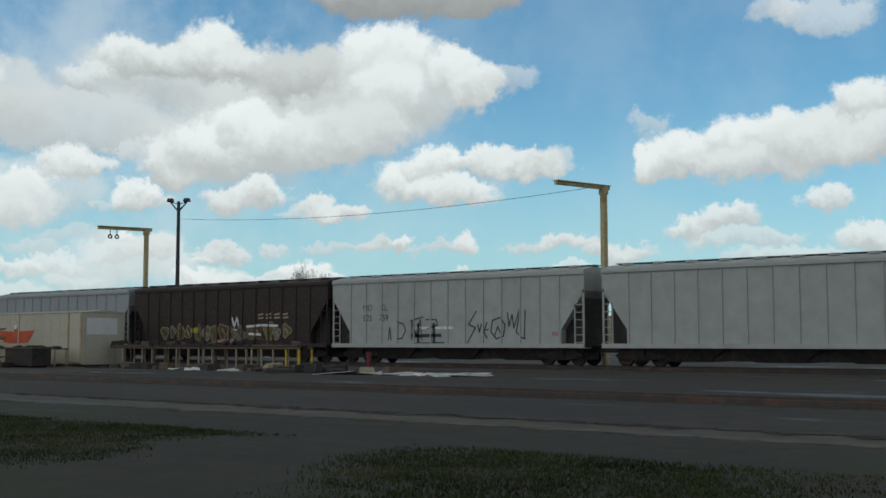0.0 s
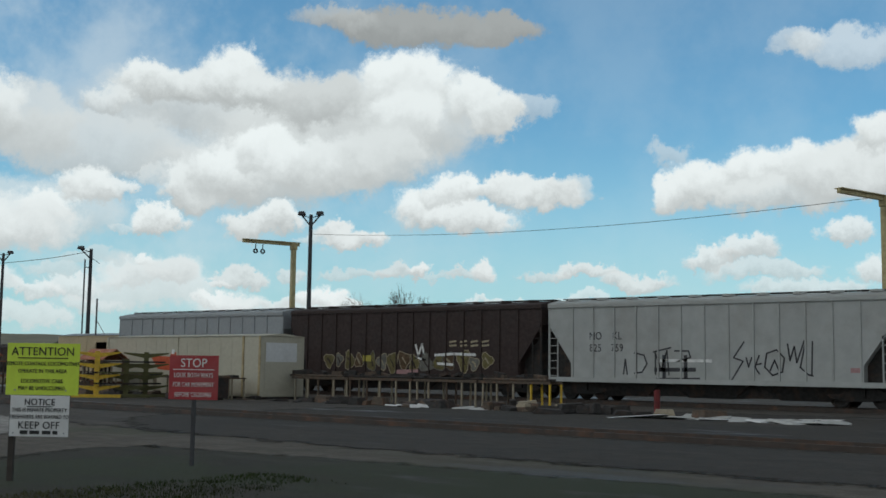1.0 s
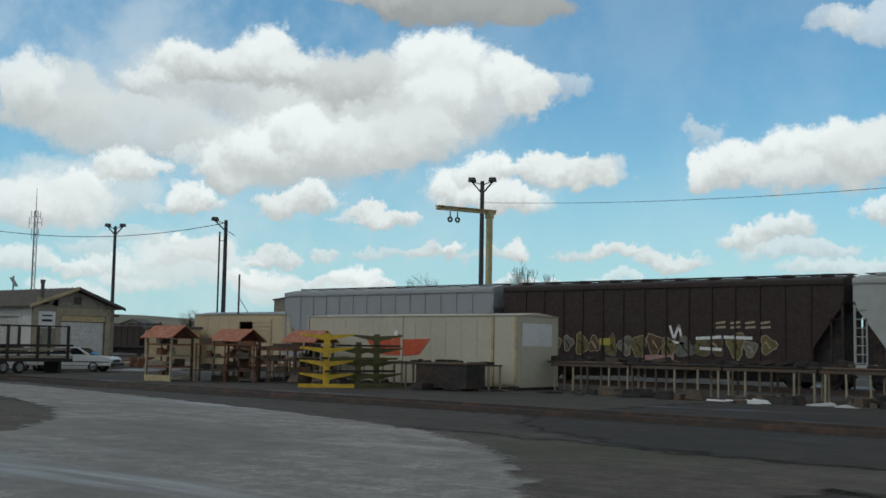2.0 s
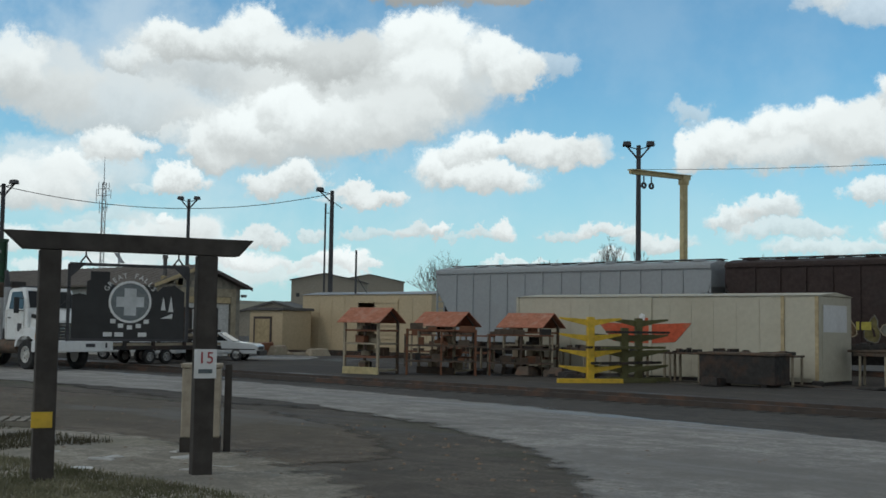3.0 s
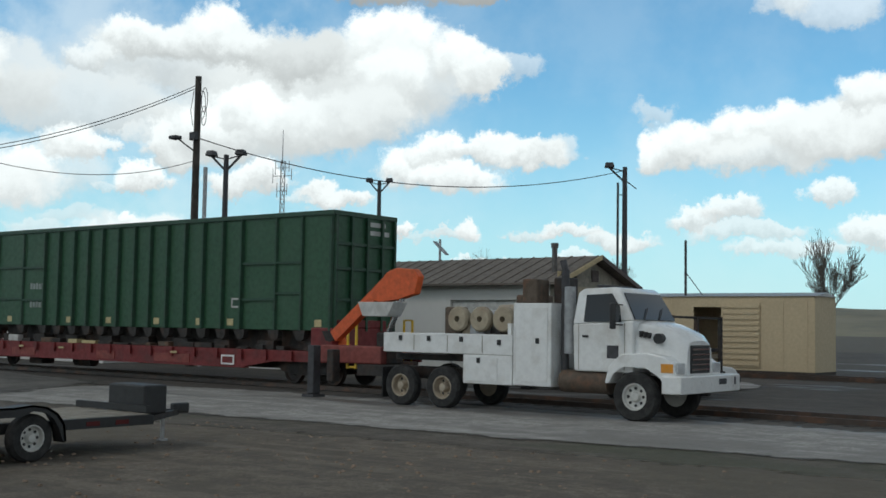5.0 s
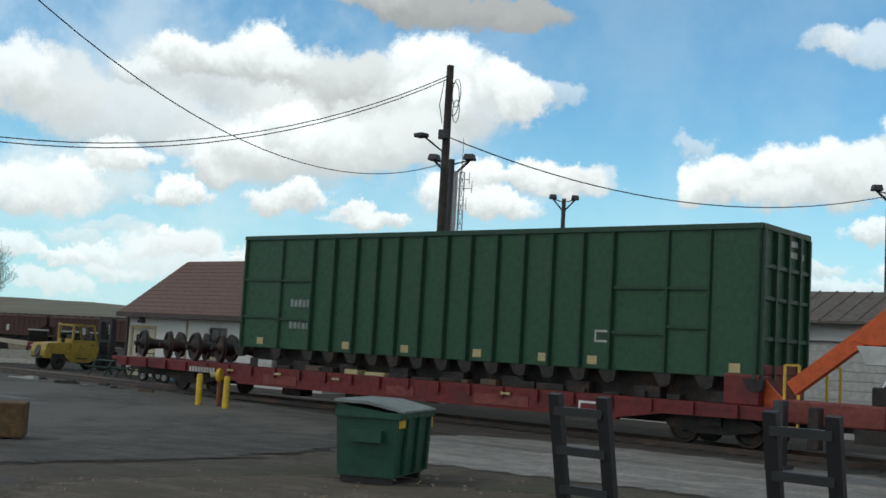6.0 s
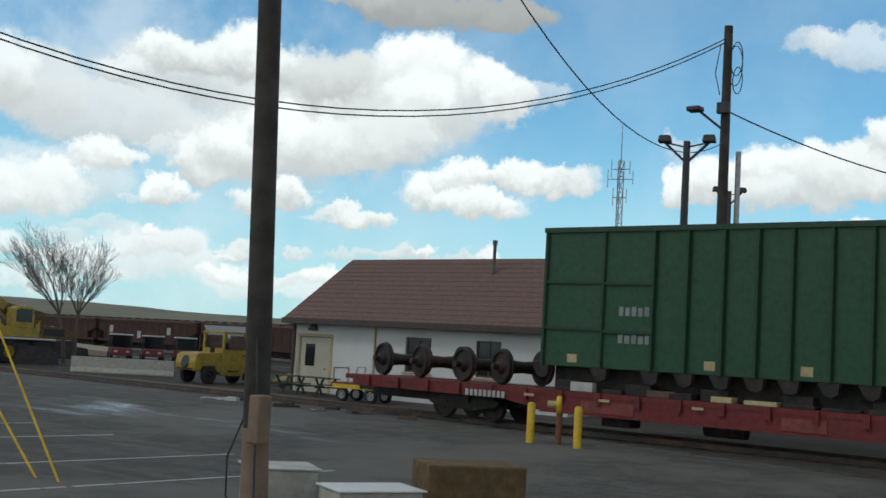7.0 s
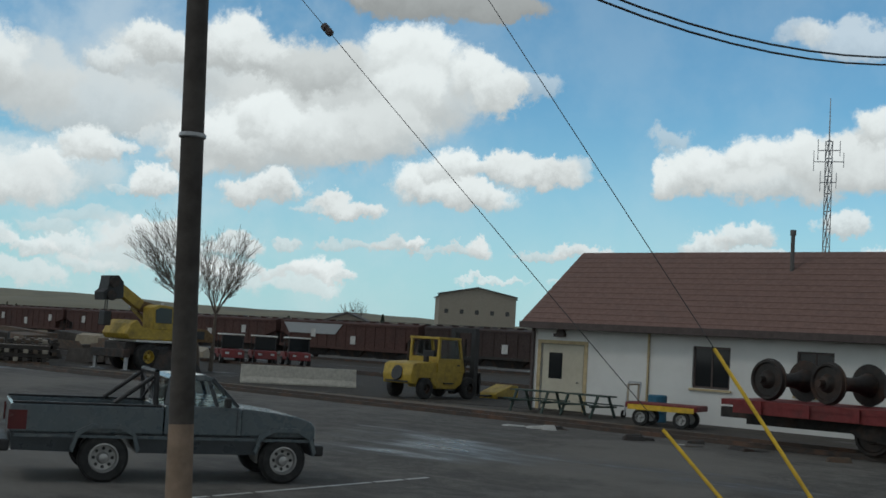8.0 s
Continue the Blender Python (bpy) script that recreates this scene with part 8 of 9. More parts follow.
DARKS = ("underframe", "rack_steel", "underframe", "underframe")
heap("scrap_heap", -45.5, 38.4, 34, (3.4, 0.5), DARKS, "dark scrap metal heaped before the pipe racks", "scrap heap", 41, 0.38, 0.9)
heap("scrap_heap", -36.0, 38.6, 40, (3.2, 0.6), DARKS + ("rack_pale",), "dark scrap metal lying along the track", "scrap heap", 42, 0.42, 1.0)
heap("scrap_heap", -41.2, 38.0, 6, (1.6, 0.3), ("junk_pale", "sign_white", "junk_pale"), "pale bent sheets lying before the racks", "scrap heap", 49, 0.5, 0.3)
heap("scrap_heap", -28.6, 37.6, 11, (1.4, 0.35), ("junk_pale", "sign_white", "junk_pale"), "pale sheets and boards lying in the yard", "scrap heap", 43, 0.8, 0.12)
heap("scrap_heap", -25.2, 38.0, 10, (1.2, 0.3), ("sign_white", "junk_pale"), "pale boards stacked flat in the yard", "scrap heap", 44, 0.8, 0.14)
heap("scrap_heap", -92.5, 47.5, 20, (3.0, 0.8), ("rusty", "rack_pale", "rusty", "rack_pale"), "rusty machine parts beside the tan shack", "scrap heap", 45, 0.6, 1.2)
heap("scrap_heap", -61.5, 36.6, 18, (2.4, 0.5), DARKS, "rusty scrap under the storage racks", "scrap heap", 46, 0.45, 0.8)
heap("track_parts", -118.0, 25.3, 14, (3.5, 0.4), DARKS + ("junk_pale",), "small dark parts beside the flat car", "scrap heap", 47, 0.25, 0.7)
heap("litter", -50.3, 9.5, 9, (0.9, 1.3), ("junk_pale", "sign_white"), "pale scraps of litter in the dirt", "litter", 48, 0.14, 0.3)
t = thing("red_post", -31.6, 39.6, 0, 0, "red painted short post in the yard", "post")
part("shaft", Shape().cyl((0, 0, 0), (0, 0, 0.95), 0.12, n=12), "car_red", t, smooth=True)
part("base", Shape().cyl((0, 0, 0), (0, 0, 0.1), 0.3, 0.26, 12), "underframe", t)


# ---- bollards, valve, blocks ----
def bollard(x, y):
    t = thing("bollard", x, y, 0, 0, "yellow painted steel bollard", "bollard", "yellow bollards")
    s = Shape().lathe((0, 0, 0), (0, 0, 1), [(0.1, 0), (0.1, 0.93), (0.085, 0.97), (0.04, 0.995), (0.005, 1.0)], 16)
    part("tube", s, "yellow", t, smooth=True)


bollard(-106.15, 22.68), bollard(-104.75, 22.62)
t = thing("valve_post", -105.5, 22.95, 0, -60, "dark pipe stand with a yellow ring valve between bollards", "valve")
part("pipe", Shape().cyl((0, 0, 0), (0, 0, 0.85), 0.08, n=12), "rusty", t, smooth=True)
part("ring", Shape().ring((0, -0.02, 0.98), (0, 1, 0), 0.22, 0.1, 0.06, 20), "yellow", t, smooth=True)
part("spout", Shape().cyl((0, -0.02, 0.98), (0, -0.3, 0.98), 0.09, n=12), "post_yellow", t, smooth=True)


def crate(name, x, y, rz, L, W, H, m, label, top=None):
    t = thing(name, x, y, lot_z(x, y) + 0.02, rz, label, "block")
    part("body", Shape().box(0, 0, 0.05, L, W, H, 0.03), m, t)
    part("skid", Shape().box(0.05, 0.05, 0.0, 0.2, W - 0.05, 0.048).box(L - 0.2, 0.05, 0.0, L - 0.05, W - 0.05, 0.048), "wood_dark", t)
    if top:
        part("top_sheet", Shape().box(-0.04, -0.04, H + 0.002, L + 0.04, W + 0.04, H + 0.03, 0.01), top, t)


crate("brown_bale", -100.2, 11.6, 53.8, 1.44, 1.0, 0.78, "brown_box", "brown rusty block standing on the lot")
crate("concrete_block", -102.01, 9.97, 58, 0.95, 0.9, 0.6, "concrete", "pale concrete block on a skid beside the pole", "junk_pale")
crate("concrete_block", -100.5, 10.2, 66, 1.2, 0.82, 0.44, "concrete", "low pale slab with a white top", "sign_white")


# ---- things by the office ----
def picnic_table(x, y, rz):
    t = thing("picnic_table", x, y, 0, rz, "dark green weathered picnic table with benches", "picnic table", "picnic tables")
    for k in range(4):
        part("top_plank", Shape().box(0, -0.36 + k * 0.185, 0.72, 1.8, -0.2 + k * 0.185, 0.76), "picnic_green", t)
    for sg in (-0.75, 0.62):
        part("bench_plank", Shape().box(0, sg, 0.42, 1.8, sg + 0.14, 0.46), "picnic_green", t)
    for xx in (0.25, 1.5):
        part("leg_frame", Shape().bar((xx, -0.3, 0.72), (xx, -0.7, 0.0), 0.07).bar((xx, 0.3, 0.72), (xx, 0.7, 0.0), 0.07).bar((xx, -0.72, 0.38), (xx, 0.74, 0.38), 0.06), "picnic_green", t)


picnic_table(-126.2, 32.2, 3), picnic_table(-124.2, 32.5, -6)
t = thing("hand_truck", -122.6, 33.6, 0, 0, "grey steel hand truck leaning by the wall", "hand truck")
part("frame", Shape().bar((0, 0, 0.1), (0, 0.25, 1.25), 0.05).bar((0.45, 0, 0.1), (0.45, 0.25, 1.25), 0.05).bar((0, 0.25, 1.25), (0.45, 0.25, 1.25), 0.05).bar((0, 0.1, 0.6), (0.45, 0.1, 0.6), 0.04), "galvanised", t)
for x in (-0.08, 0.53):
    part("wheel", Shape().ring((x, 0.08, 0.14), (1, 0, 0), 0.14, 0.05, 0.04, 14), "rubber", t)
t = thing("cable_drum", -121.2, 33.3, 0, 0, "dark blue drum beside the office wall", "drum")
part("drum", Shape().lathe((0, 0, 0), (0, 0, 1), [(0.3, 0), (0.32, 0.02), (0.31, 0.3), (0.325, 0.32), (0.31, 0.6), (0.32, 0.86), (0.28, 0.9), (0.01, 0.9)], 18), "blue_plastic", t, smooth=True)
t = thing("cart_trailer", -120.9, 30.6, 0, 10, "small red yard cart on rubber wheels", "cart")
part("tray", Shape().box(0, 0, 0.55, 2.3, 1.2, 0.72, 0.03), "car_red", t)
part("handle", Shape().bar((0.05, 0.1, 0.72), (0.05, 0.1, 1.25), 0.05).bar((0.05, 1.1, 0.72), (0.05, 1.1, 1.25), 0.05).bar((0.05, 0.1, 1.25), (0.05, 1.1, 1.25), 0.05), "rack_pale", t)
part("side_rail", Shape().box(0.1, -0.03, 0.5, 2.2, -0.004, 0.66), "yellow", t)
for x in (0.5, 1.8):
    for yy, sd in ((0.1, -1), (1.1, 1)):
        wheel(t, x, yy, 0.27, 0.16, sd, holes=4)


def forklift():
    t = thing("forklift", -130.9, 32.5, 0, 88, "large yellow diesel forklift with a glazed cab", "forklift")
    t.scale = (0.9, 0.9, 0.97)
    W = 1.9
    part("hood", Shape().slab([(-0.3, 0.6), (-0.36, 0.95), (-0.25, 1.36), (0.0, 1.44), (1.28, 1.5), (1.28, 0.5), (1.0, 0.62), (0.9, 0.9), (0.1, 0.9), (0.02, 0.6)], 0.12, W - 0.12, bevel=0.04), "machine_yellow", t)
    part("radiator", Shape().cyl((-0.372, W / 2, 1.02), (-0.3, W / 2, 1.0), 0.3, n=20).box(-0.37, 0.3, 0.65, -0.345, W - 0.3, 0.72), "black", t)
    part("exhaust", Shape().cyl((0.9, W - 0.4, 1.45), (0.9, W - 0.4, 2.3), 0.05, n=10).box(0.82, 0.35, 1.48, 1.0, 0.55, 1.72, 0.03), "underframe", t)
    part("frame", Shape().slab([(1.282, 0.42), (1.282, 1.2), (3.15, 1.1), (3.0, 0.62), (2.6, 0.42)], 0.14, W - 0.14, bevel=0.03), "machine_yellow", t)
    part("step", Shape().box(1.7, 0.0, 0.36, 2.4, 0.138, 0.42).box(1.75, 0.02, 0.62, 2.35, 0.138, 0.67), "black", t)
    c = part("cab", Shape().box(1.32, 0.2, 1.12, 1.4, W - 0.2, 1.7), "machine_yellow", t)
    for yy in (0.15, W - 0.15):
        part("rear_post", Shape().bar((1.36, yy, 1.1), (1.4, yy, 2.42), 0.11), "machine_yellow", c)
        part("front_post", Shape().bar((3.08, yy, 1.1), (2.72, yy, 2.42), 0.11), "machine_yellow", c)
        part("cab_side", Shape().box(1.36, yy - 0.04, 1.12, 3.02, yy + 0.04, 1.64), "machine_yellow", c)
    part("cab_roof", Shape().box(1.3, 0.08, 2.4, 2.8, W - 0.08, 2.5, 0.02), "machine_yellow", c)
    for yy in (0.13, W - 0.145):
        part("cab_glass", Shape().slab([(1.42, 1.64), (1.46, 2.38), (2.68, 2.38), (2.9, 1.64)], yy, yy + 0.012), "clear_glass", c)
    part("door_handle", Shape().box(2.6, 0.09, 1.35, 2.78, 0.108, 1.4), "black", c)
    part("seat", Shape().box(1.6, 0.6, 1.12, 2.1, 1.3, 1.95, 0.05), "black", c)
    for x, r in ((0.5, 0.43), (3.4, 0.46)):
        for yy, sd in ((0.1, -1), (W - 0.1, 1)):
            wheel(t, x, yy, r, 0.32, sd, "underframe", 0.5, 0.2, 5)
    m = Shape()
    for yy in (0.35, W - 0.35):
        m.box(3.95, yy - 0.12, 0.15, 4.2, yy + 0.12, 2.95).box(4.22, yy - 0.04, 0.15, 4.34, yy + 0.16, 2.8)
    m.box(3.96, 0.48, 2.75, 4.18, W - 0.48, 2.95).box(3.96, 0.48, 1.6, 4.18, W - 0.48, 1.75)
    part("mast", m, "black", t)
    part("lift_ram", Shape().cyl((4.1, W / 2, 0.2), (4.1, W / 2, 2.5), 0.09, n=12), "underframe", t)
    part("carriage", Shape().box(4.36, 0.2, 0.2, 4.46, W - 0.2, 1.1), "black", t)
    for yy in (0.45, W - 0.6):
        part("fork", Shape().box(4.47, yy, 0.1, 5.7, yy + 0.15, 0.17).box(4.465, yy, 0.172, 4.53, yy + 0.15, 0.8), "black", t)
    t2 = thing("yellow_block", -130.9, 37.6, 0, 88, "low yellow steel skid by the office corner", "skid")
    part("skid_body", Shape().slab([(0, 0), (1.5, 0), (1.5, 0.55), (1.1, 0.6), (0.1, 0.28), (0, 0.2)], 0, 0.9, bevel=0.02), "machine_yellow", t2)
    part("skid_foot", Shape().box(0.1, -0.06, 0.0, 1.2, -0.004, 0.12), "underframe", t2)


forklift()


def barrier(x, y, rz, L):
    t = thing("concrete_barrier", x, y, 0, rz, "pale weathered concrete road barrier", "barrier")
    prof = [(-0.3, 0), (0.3, 0), (0.3, 0.08), (0.16, 0.3), (0.09, 0.8), (-0.09, 0.8), (-0.16, 0.3), (-0.3, 0.08)]
    part("block", Shape().slab(prof, 0, L, "yz", bevel=0.012), "concrete", t)


barrier(-140.4, 32.0, 53.5, 5.0)


def mobile_crane():
    t = thing("mobile_crane", -148.9, 34.0, 0, 88, "yellow rough-terrain crane with its boom lowered", "mobile crane")
    W = 2.4
    part("carrier", Shape().box(-1.6, 0.3, 0.75, 2.6, W - 0.3, 1.35, 0.05), "underframe", t)
    part("deck", Shape().box(-1.2, 0.05, 1.38, 2.4, W - 0.05, 1.48, 0.02), "panel_white", t)
    part("fuel_tank", Shape().box(0.1, 0.12, 0.62, 0.8, 0.29, 1.2, 0.04), "black", t)
    for x in (-0.45, 1.55):
        for yy, sd in ((0.2, -1), (W - 0.2, 1)):
            wheel(t, x, yy, 0.68, 0.5, sd, "machine_yellow", 0.48, 0.3, 6)
            part("fender", Shape().box(x - 0.85, yy - 0.26, 1.362, x + 0.85, yy + 0.26, 1.379), "black", t)
    part("turret", Shape().slab([(-1.5, 1.5), (-1.7, 1.75), (-1.45, 2.25), (-1.1, 2.45), (-0.8, 2.05), (1.1, 2.0), (1.2, 2.5), (1.4, 2.5), (1.4, 1.5)], 0.15, W - 0.15, bevel=0.04), "machine_yellow", t)
    part("engine_house", Shape().slab([(1.42, 1.5), (1.42, 2.25), (3.2, 2.15), (3.6, 1.9), (3.6, 1.5)], 0.25, W - 0.25, bevel=0.05), "brown_box", t)
    part("vent_panel", Shape().box(1.7, 0.225, 1.65, 3.0, 0.248, 2.05), "black", t)
    c = part("cab", Shape().slab([(-0.2, 2.02), (-0.25, 3.1), (0.1, 3.25), (0.9, 3.2), (1.0, 2.72), (0.98, 2.02)], 0.12, 1.05, bevel=0.04), "machine_yellow", t)
    part("cab_window", Shape().slab([(-0.1, 2.35), (-0.14, 3.0), (0.15, 3.12), (0.82, 3.08), (0.85, 2.35)], 0.1, 0.118), "glass", c)
    part("beacon", Shape().cyl((0.5, 0.5, 3.22), (0.5, 0.5, 3.36), 0.08, n=10), "lamp_glass", t)
    part("hand_lever", Shape().bar((1.15, 0.14, 2.3), (1.3, 0.1, 2.6), 0.05), "black", t)
    b = Shape().bar((2.3, W / 2 + 0.25, 2.7), (-0.4, W / 2 + 0.25, 3.2), 0.42, 0.5)
    part("boom", b, "brown_box", t)
    part("boom_section", Shape().bar((-0.2, W / 2 + 0.25, 3.18), (-1.5, W / 2 + 0.25, 3.95), 0.44, 0.5), "machine_yellow", t)
    part("boom_ram", Shape().cyl((0.6, W / 2 + 0.25, 2.1), (-0.7, W / 2 + 0.25, 3.1), 0.12, n=12), "chrome", t)
    part("boom_head", Shape().slab([(-2.5, 3.3), (-2.55, 3.7), (-2.3, 3.85), (-2.25, 4.5), (-1.75, 4.55), (-1.45, 4.25), (-1.4, 3.45)], W / 2 - 0.15, W / 2 + 0.65, bevel=0.03), "black", t)
    for x, z in ((-2.0, 4.2), (-2.1, 3.55)):
        part("sheave", Shape().cyl((x, W / 2 - 0.25, z), (x, W / 2 - 0.16, z), 0.25, n=18), "underframe", t)
    part("hook_block", Shape().box(-2.3, W / 2, 2.1, -1.9, W / 2 + 0.5, 2.8, 0.04).bar((-2.2, W / 2 + 0.2, 2.75), (-2.15, W / 2 + 0.2, 3.6), 0.04).bar((-2.0, W / 2 + 0.3, 2.75), (-2.0, W / 2 + 0.3, 3.6), 0.04), "black", t)
    part("outrigger", Shape().box(-2.0, -0.2, 0.6, -1.62, W + 0.2, 1.0, 0.03), "underframe", t)
    for yy in (-0.15, W + 0.05):
        part("outrigger_leg", Shape().cyl((-1.8, yy, 0.03), (-1.8, yy, 0.62), 0.1, n=10).cyl((-1.8, yy, 0.0), (-1.8, yy, 0.04), 0.25, n=12), "galvanised", t)
    for sx, sy, n, seed in ((-152.5, 27.5, 5, 5), (-156.5, 30.0, 6, 6), (-161.0, 33.5, 6, 7)):
        d = thing("tie_stack", sx, sy, 0, 58, "weathered brown railway ties stacked in crossed layers", "timber stack", "tie stacks")
        rng = random.Random(seed)
        for k in range(n):
            for j in range(6):
                o = 0.05 + j * 0.42
                w = rng.uniform(0.2, 0.25)
                m = rng.choice(("wood_dark", "tie_wood", "rack_steel", "deck_wood"))
                if k % 2:
                    part("tie", Shape().box(o, rng.uniform(-0.1, 0.1), 0.19 * k, o + w, 2.5, 0.19 * k + 0.18, 0.01), m, d)
                else:
                    part("tie", Shape().box(rng.uniform(-0.1, 0.1), o, 0.19 * k, 2.5, o + w, 0.19 * k + 0.18, 0.01), m, d)


mobile_crane()


def utility_cart(x, y, rz):
    t = thing("utility_cart", x, y, 0, rz, "small red utility cart with a white canopy", "utility cart", "utility carts")
    part("body", Shape().slab([(0, 0.4), (0, 0.95), (1.3, 0.95), (1.4, 0.6), (2.0, 0.6), (2.1, 1.0), (2.75, 0.9), (2.85, 0.4)], 0, 1.5, bevel=0.04), "car_red", t)
    part("canopy", Shape().box(0.9, -0.05, 1.9, 2.4, 1.55, 2.0, 0.03), "panel_white", t)
    for px, py in ((1.0, 0.03), (1.0, 1.47), (2.3, 0.03), (2.3, 1.47)):
        part("canopy_post", Shape().bar((px, py, 0.6), (px, py, 1.9), 0.06), "black", t)
    part("windscreen", Shape().box(2.31, 0.08, 1.05, 2.33, 1.42, 1.88), "glass", t)
    part("seat", Shape().box(1.3, 0.15, 0.62, 1.75, 1.35, 1.15, 0.05), "black", t)
    for xx in (0.5, 2.35):
        for yy, sd in ((0.05, -1), (1.45, 1)):
            wheel(t, xx, yy, 0.32, 0.24, sd, holes=4)
    part("headlight", Shape().box(2.852, 0.2, 0.65, 2.87, 0.45, 0.78).box(2.852, 1.05, 0.65, 2.87, 1.3, 0.78), "lamp_glass", t)


utility_cart(-164.0, 50.4, -30), utility_cart(-163.4, 52.9, -32), utility_cart(-162.8, 55.4, -30)
# rows of stock behind the barrier
heap("timber_stacks", -170, 40, 40, (8.0, 3.0), ("rack_steel", "wood_dark", "wood_dark", "underframe"), "long rows of stacked timber and parts", "timber stack", 51, 1.5, 0.9)
heap("timber_stacks", -186, 48, 40, (9.0, 3.0), ("wood_dark", "rack_steel", "wood_dark", "rack_pale"), "rows of stacked ties and parts across the lot", "timber stack", 52, 1.6, 0.9)


# ---- trees ----
def bare_tree(x, y, height, width, seed, label, lean=(0.0, 0.0), trunk=0.3, fine=0.006, levels=6, name="bare_tree", group="bare trees"):
    """A leafless tree: trunk, rising limbs and a fan of fine twigs, brought to its height and width; lean shifts the crown."""
    t = thing(name, x, y, 0, 0, label, "tree", group)
    rng = random.Random(seed)
    limbs = []

    def grow(p, d, l, r, k):
        steps = 3 if k < 3 else 2
        for i in range(steps):
            d = (d + Vector((rng.uniform(-1, 1), rng.uniform(-1, 1), rng.uniform(-0.15, 0.4))) * 0.13).normalized()
            q = p + d * (l / steps)
            limbs.append((p, q, r, r * 0.86, k))
            p, r = q, r * 0.86
            if k and i < steps - 1 and k < levels:
                a = rng.uniform(0, 6.283)
                grow(p, (d * 0.8 + Vector((math.cos(a), math.sin(a), 0.25)) * 0.6).normalized(), l * rng.uniform(0.45, 0.65), r * 0.5, k + 1)
        if k < levels:
            n = 4 if k == 0 else rng.choice((2, 2, 3))
            turn = rng.uniform(0, 6.283)
            for i in range(n):
                a = turn + 6.283 * i / n + rng.uniform(-0.4, 0.4)
                out = 0.95 if k == 0 else rng.uniform(0.35, 0.68)
                grow(p, (d * 0.85 + Vector((math.cos(a), math.sin(a), 0.12)) * out).normalized(), l * rng.uniform(0.66, 0.84), r * 0.68, k + 1)

    grow(Vector((0, 0, 0)), Vector((0, 0, 1)), 1.0, 0.1, 0)
    top = max(q.z for p, q, *_ in limbs)
    reach = max(math.hypot(q.x, q.y) for p, q, *_ in limbs)
    # bring it to size: the trunk's share of the height, then the crown

    def put(v):
        f = v.z * trunk if v.z < 1.0 else trunk + (v.z - 1.0) / (top - 1.0) * (1 - trunk)
        g = f * f * (2 - f)
        return Vector((v.x / reach * width / 2 * 1.12 + lean[0] * g, v.y / reach * width / 2 * 1.12 + lean[1] * g, f * height))

    k_r = height * 0.16
    wood, twigs = Shape(), Shape()
    for p, q, r, r2, k in limbs:
        (wood if k < 2 else twigs).cyl(put(p), put(q), max(fine, r * k_r), max(fine, r2 * k_r), 7 if k < 2 else (4 if k < 4 else 3), cap=False)
    part("trunk", wood, "bark", t, smooth=True)
    part("crown", twigs, "twig", t)["kind"] = "stuff"
    return t


bare_tree(-151.2, 38.5, 8.7, 5.6, 3, "bare grey leafless tree leaning behind the crane", (-2.0, -1.7), 0.34, 0.006)
bare_tree(-149.9, 38.3, 7.9, 4.6, 8, "bare upright leafless tree beside another one", (0.1, 0.1), 0.38, 0.006)
bare_tree(-253.1, 254.7, 24.3, 19.5, 5, "bare leafless tree far behind the yard", (0, 0), 0.3, 0.028)
bare_tree(-205.5, 244.6, 20.5, 14.0, 11, "bare leafless tree far beyond the trains", (0, 0), 0.3, 0.028)
bare_tree(-101.9, 106.4, 11.9, 6.5, 6, "bare leafless tree showing over the train", (0, 0), 0.3, 0.014)
bare_tree(-89.7, 117.4, 10.3, 6.0, 9, "bare leafless treetop showing over the train", (0, 0), 0.3, 0.014)
bare_tree(-296.0, 205.0, 12.0, 9.0, 14, "bare tree far off on the plain", (0, 0), 0.3, 0.02, 5)


def conifer(x, y, h, seed):
    t = thing("conifer", x, y, 0, 0, "dark narrow conifer far off on the plain", "tree", "far conifers")
    part("trunk", Shape().cyl((0, 0, 0), (0, 0, h * 0.95), 0.25, 0.05, 7), "bark", t)
    s = Shape()
    rng = random.Random(seed)
    for k in range(260):
        f = rng.uniform(0.08, 1.0)
        a = rng.uniform(0, 6.283)
        l = (1 - f) * h * 0.24 + 0.2
        p = Vector((0, 0, f * h))
        q = p + Vector((math.cos(a) * l, math.sin(a) * l, -0.25 * l + rng.uniform(-0.2, 0.3)))
        s.cyl(p, q, 0.28, 0.05, 3, cap=False)
    part("crown", s, "conifer", t)["kind"] = "stuff"


for k, (yaw, d, h) in enumerate(((44.5, 240, 10.5), (43.2, 250, 12.0), (41.6, 260, 9.0), (49.5, 260, 7.5), (47.9, 230, 9.0), (46.5, 235, 8.0))):
    a = radians(yaw)
    conifer(-95 - math.sin(a) * d, math.cos(a) * d, h * 0.62, 60 + k)

# far scrub below the hills
s = Shape()
rng = random.Random(77)
for k in range(900):
    a, d = radians(rng.uniform(20, 66)), rng.uniform(230, 420)
    x, y = -80 - math.sin(a) * d, math.cos(a) * d
    h = rng.uniform(1.2, 4.2) * (1.4 if rng.random() < 0.15 else 1)
    for j in range(7):
        px, py = x + rng.uniform(-1.6, 1.6), y + rng.uniform(-1.6, 1.6)
        s.cyl((px, py, 0), (px + rng.uniform(-1, 1), py + rng.uniform(-1, 1), h * rng.uniform(0.6, 1.0)), rng.uniform(0.5, 1.1), 0.12, 4, cap=False)
tagged(link("far_scrub", s, "shrub"), "bare scrub and trees on the plain below the hills", "scrub", "", "stuff")


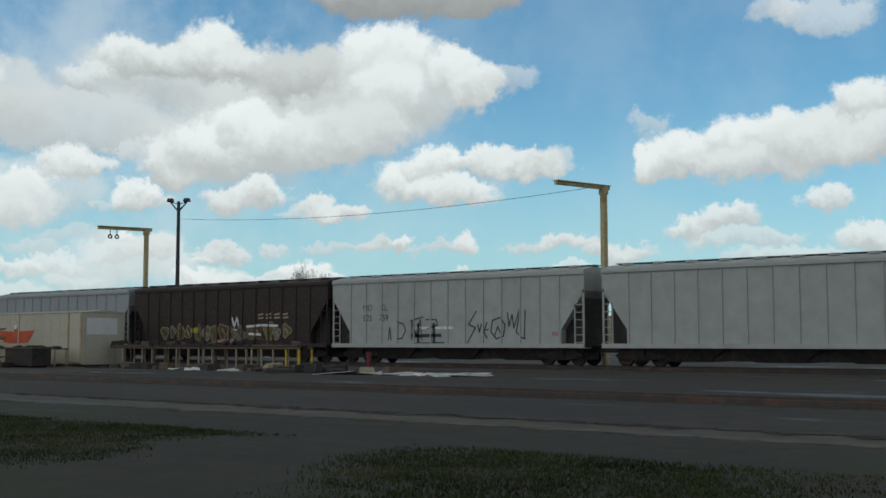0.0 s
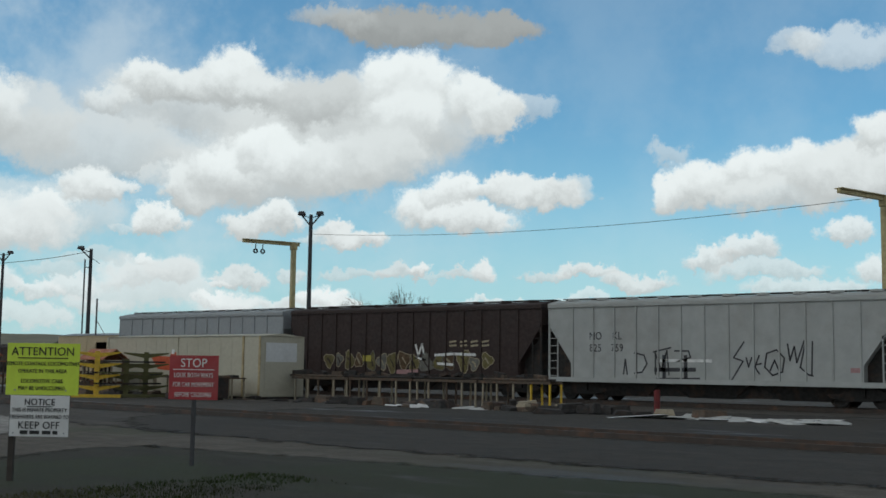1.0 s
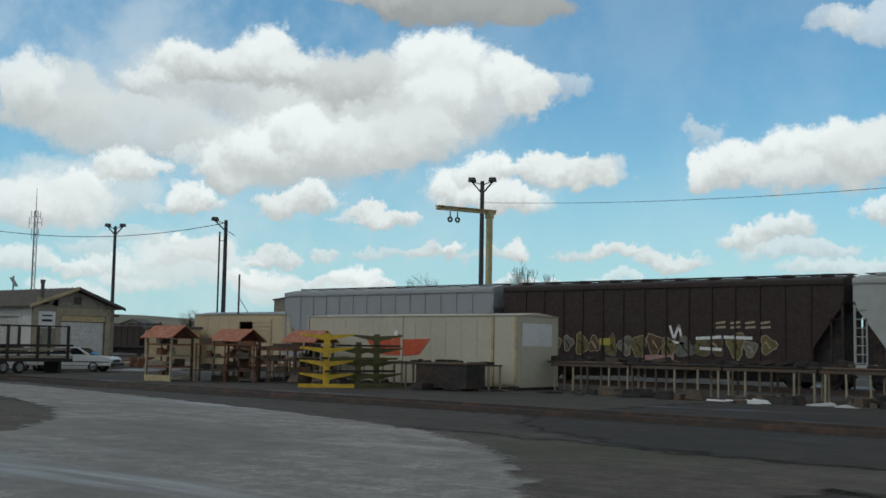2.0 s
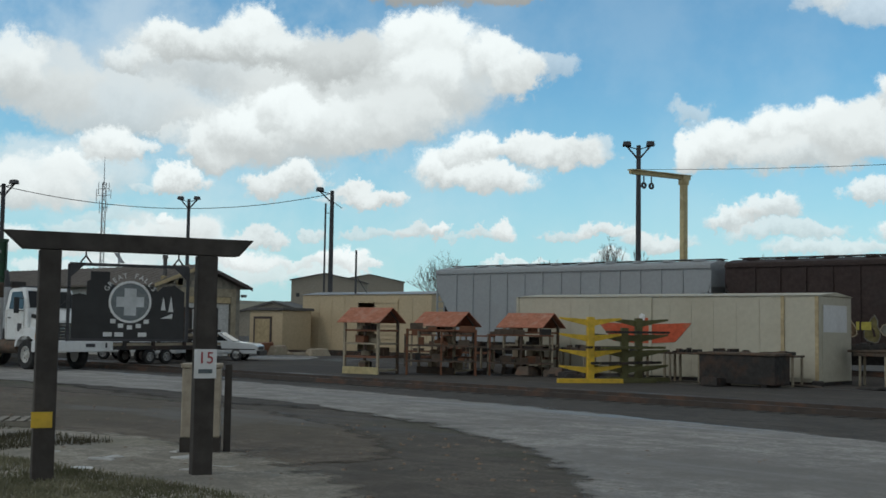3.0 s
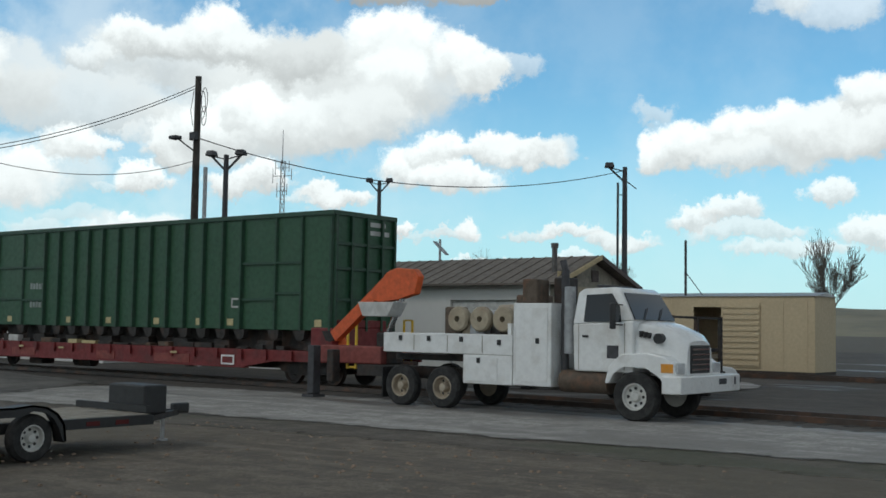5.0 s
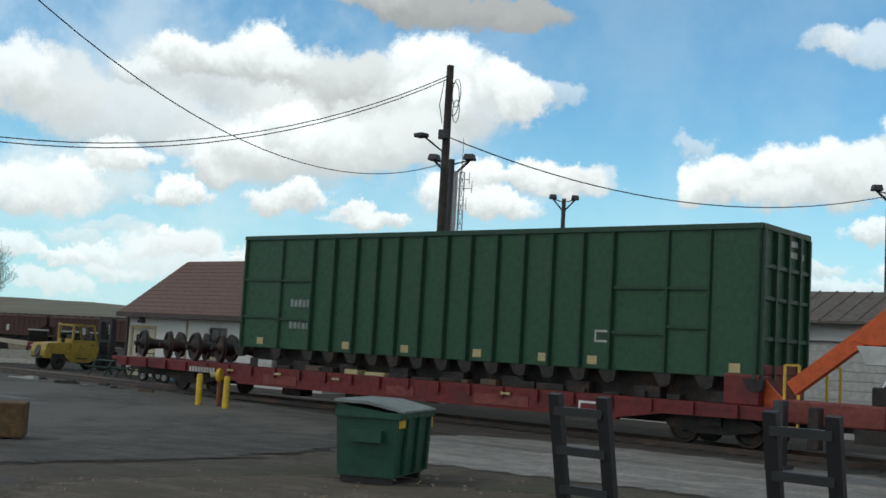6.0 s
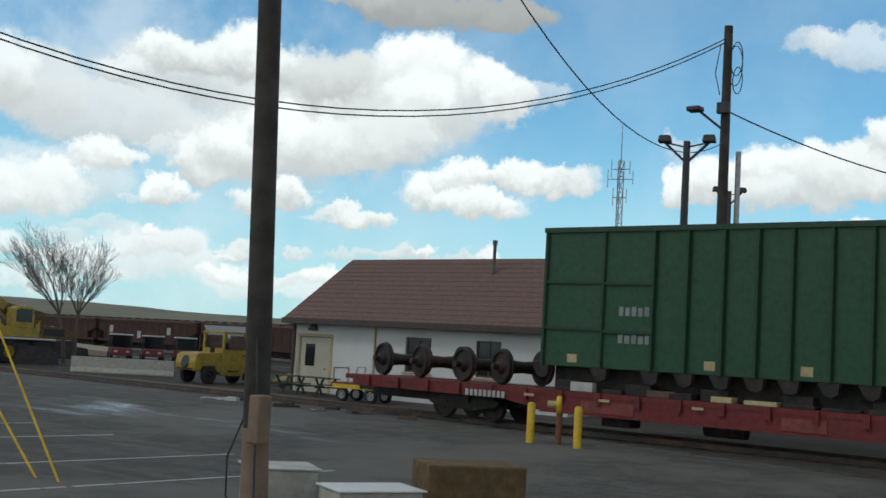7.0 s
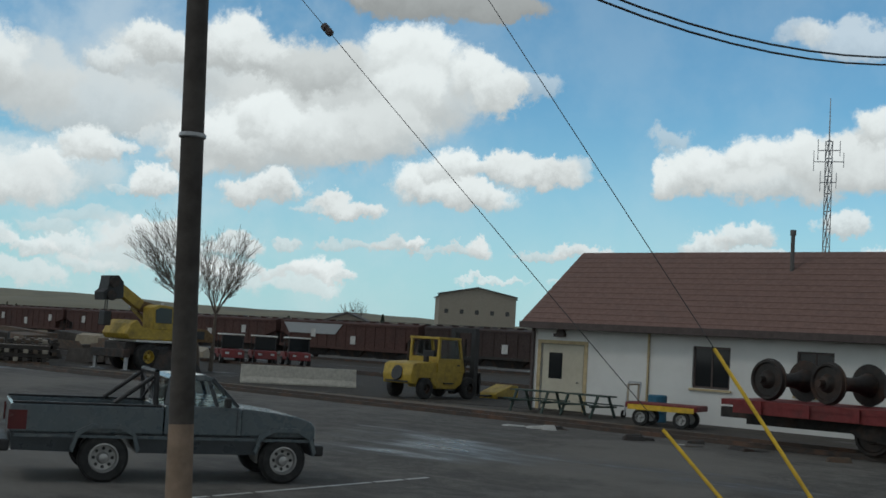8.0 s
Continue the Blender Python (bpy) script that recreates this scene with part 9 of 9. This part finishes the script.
# ---- grass and weeds ----
def grass(name, area, n, height, colours, label, seed, clump=0.35, keep=None):
    rng = random.Random(seed)
    verts, faces = [], []
    x0, y0, x1, y1 = area
    while len(faces) < n:
        cx, cy = rng.uniform(x0, x1), rng.uniform(y0, y1)
        if noise.noise((cx * clump, cy * clump, seed)) < rng.uniform(-0.25, 0.3) or (keep and not keep(cx, cy)):
            continue
        for j in range(rng.randint(4, 9)):
            px, py = cx + rng.gauss(0, 0.09), cy + rng.gauss(0, 0.09)
            h = height * rng.uniform(0.35, 1.15)
            a = rng.uniform(0, 6.283)
            w = rng.uniform(0.006, 0.014)
            lx, ly = math.cos(a) * h * rng.uniform(0.1, 0.7), math.sin(a) * h * rng.uniform(0.1, 0.7)
            i = len(verts)
            verts += [(px - w * math.sin(a), py + w * math.cos(a), 0.0), (px + w * math.sin(a), py - w * math.cos(a), 0.0), (px + lx, py + ly, h)]
            faces.append((i, i + 1, i + 2))
    me = bpy.data.meshes.new(name)
    me.from_pydata(verts, [], faces)
    me.materials.append(M[colours])
    tagged(new(name, me), label, "grass", "", "stuff")


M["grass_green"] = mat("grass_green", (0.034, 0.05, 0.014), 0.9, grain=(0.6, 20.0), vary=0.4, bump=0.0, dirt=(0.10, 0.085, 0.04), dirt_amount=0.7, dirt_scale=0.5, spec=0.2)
M["grass_dry"] = mat("grass_dry", (0.19, 0.18, 0.115), 0.95, grain=(0.8, 20.0), vary=0.4, bump=0.0, dirt=(0.06, 0.07, 0.03), dirt_amount=0.7, dirt_scale=0.6, spec=0.2)
M["weed_dark"] = mat("weed_dark", (0.085, 0.078, 0.05), 0.95, grain=(0.8, 20.0), vary=0.4, bump=0.0, spec=0.2)
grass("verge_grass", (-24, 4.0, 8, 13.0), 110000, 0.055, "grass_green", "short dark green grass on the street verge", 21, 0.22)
grass("verge_grass", (-56.5, 3.6, -46, 8.5), 60000, 0.07, "grass_dry", "thin dry grass and weeds along the street", 22, 0.4)
grass("weed_patch", (-59.5, 6.9, -52.6, 10.6), 12000, 0.10, "weed_dark", "dark dead weeds round the displayed wheelset", 23, 0.9)
# small stones on the dirt beside the street
s = Shape()
rng = random.Random(31)
for k in range(1500):
    x, y = rng.uniform(-92, -44), rng.uniform(4.2, 16)
    r = rng.uniform(0.01, 0.035)
    s.box(x - r, y - r, 0, x + r, y + r * rng.uniform(0.5, 1), r * rng.uniform(0.5, 1.0), m=None, taper=(0.6, 0.6))
tagged(link("loose_stones", s, "wood_pale"), "small brown stones scattered over the dirt", "gravel", "", "stuff")
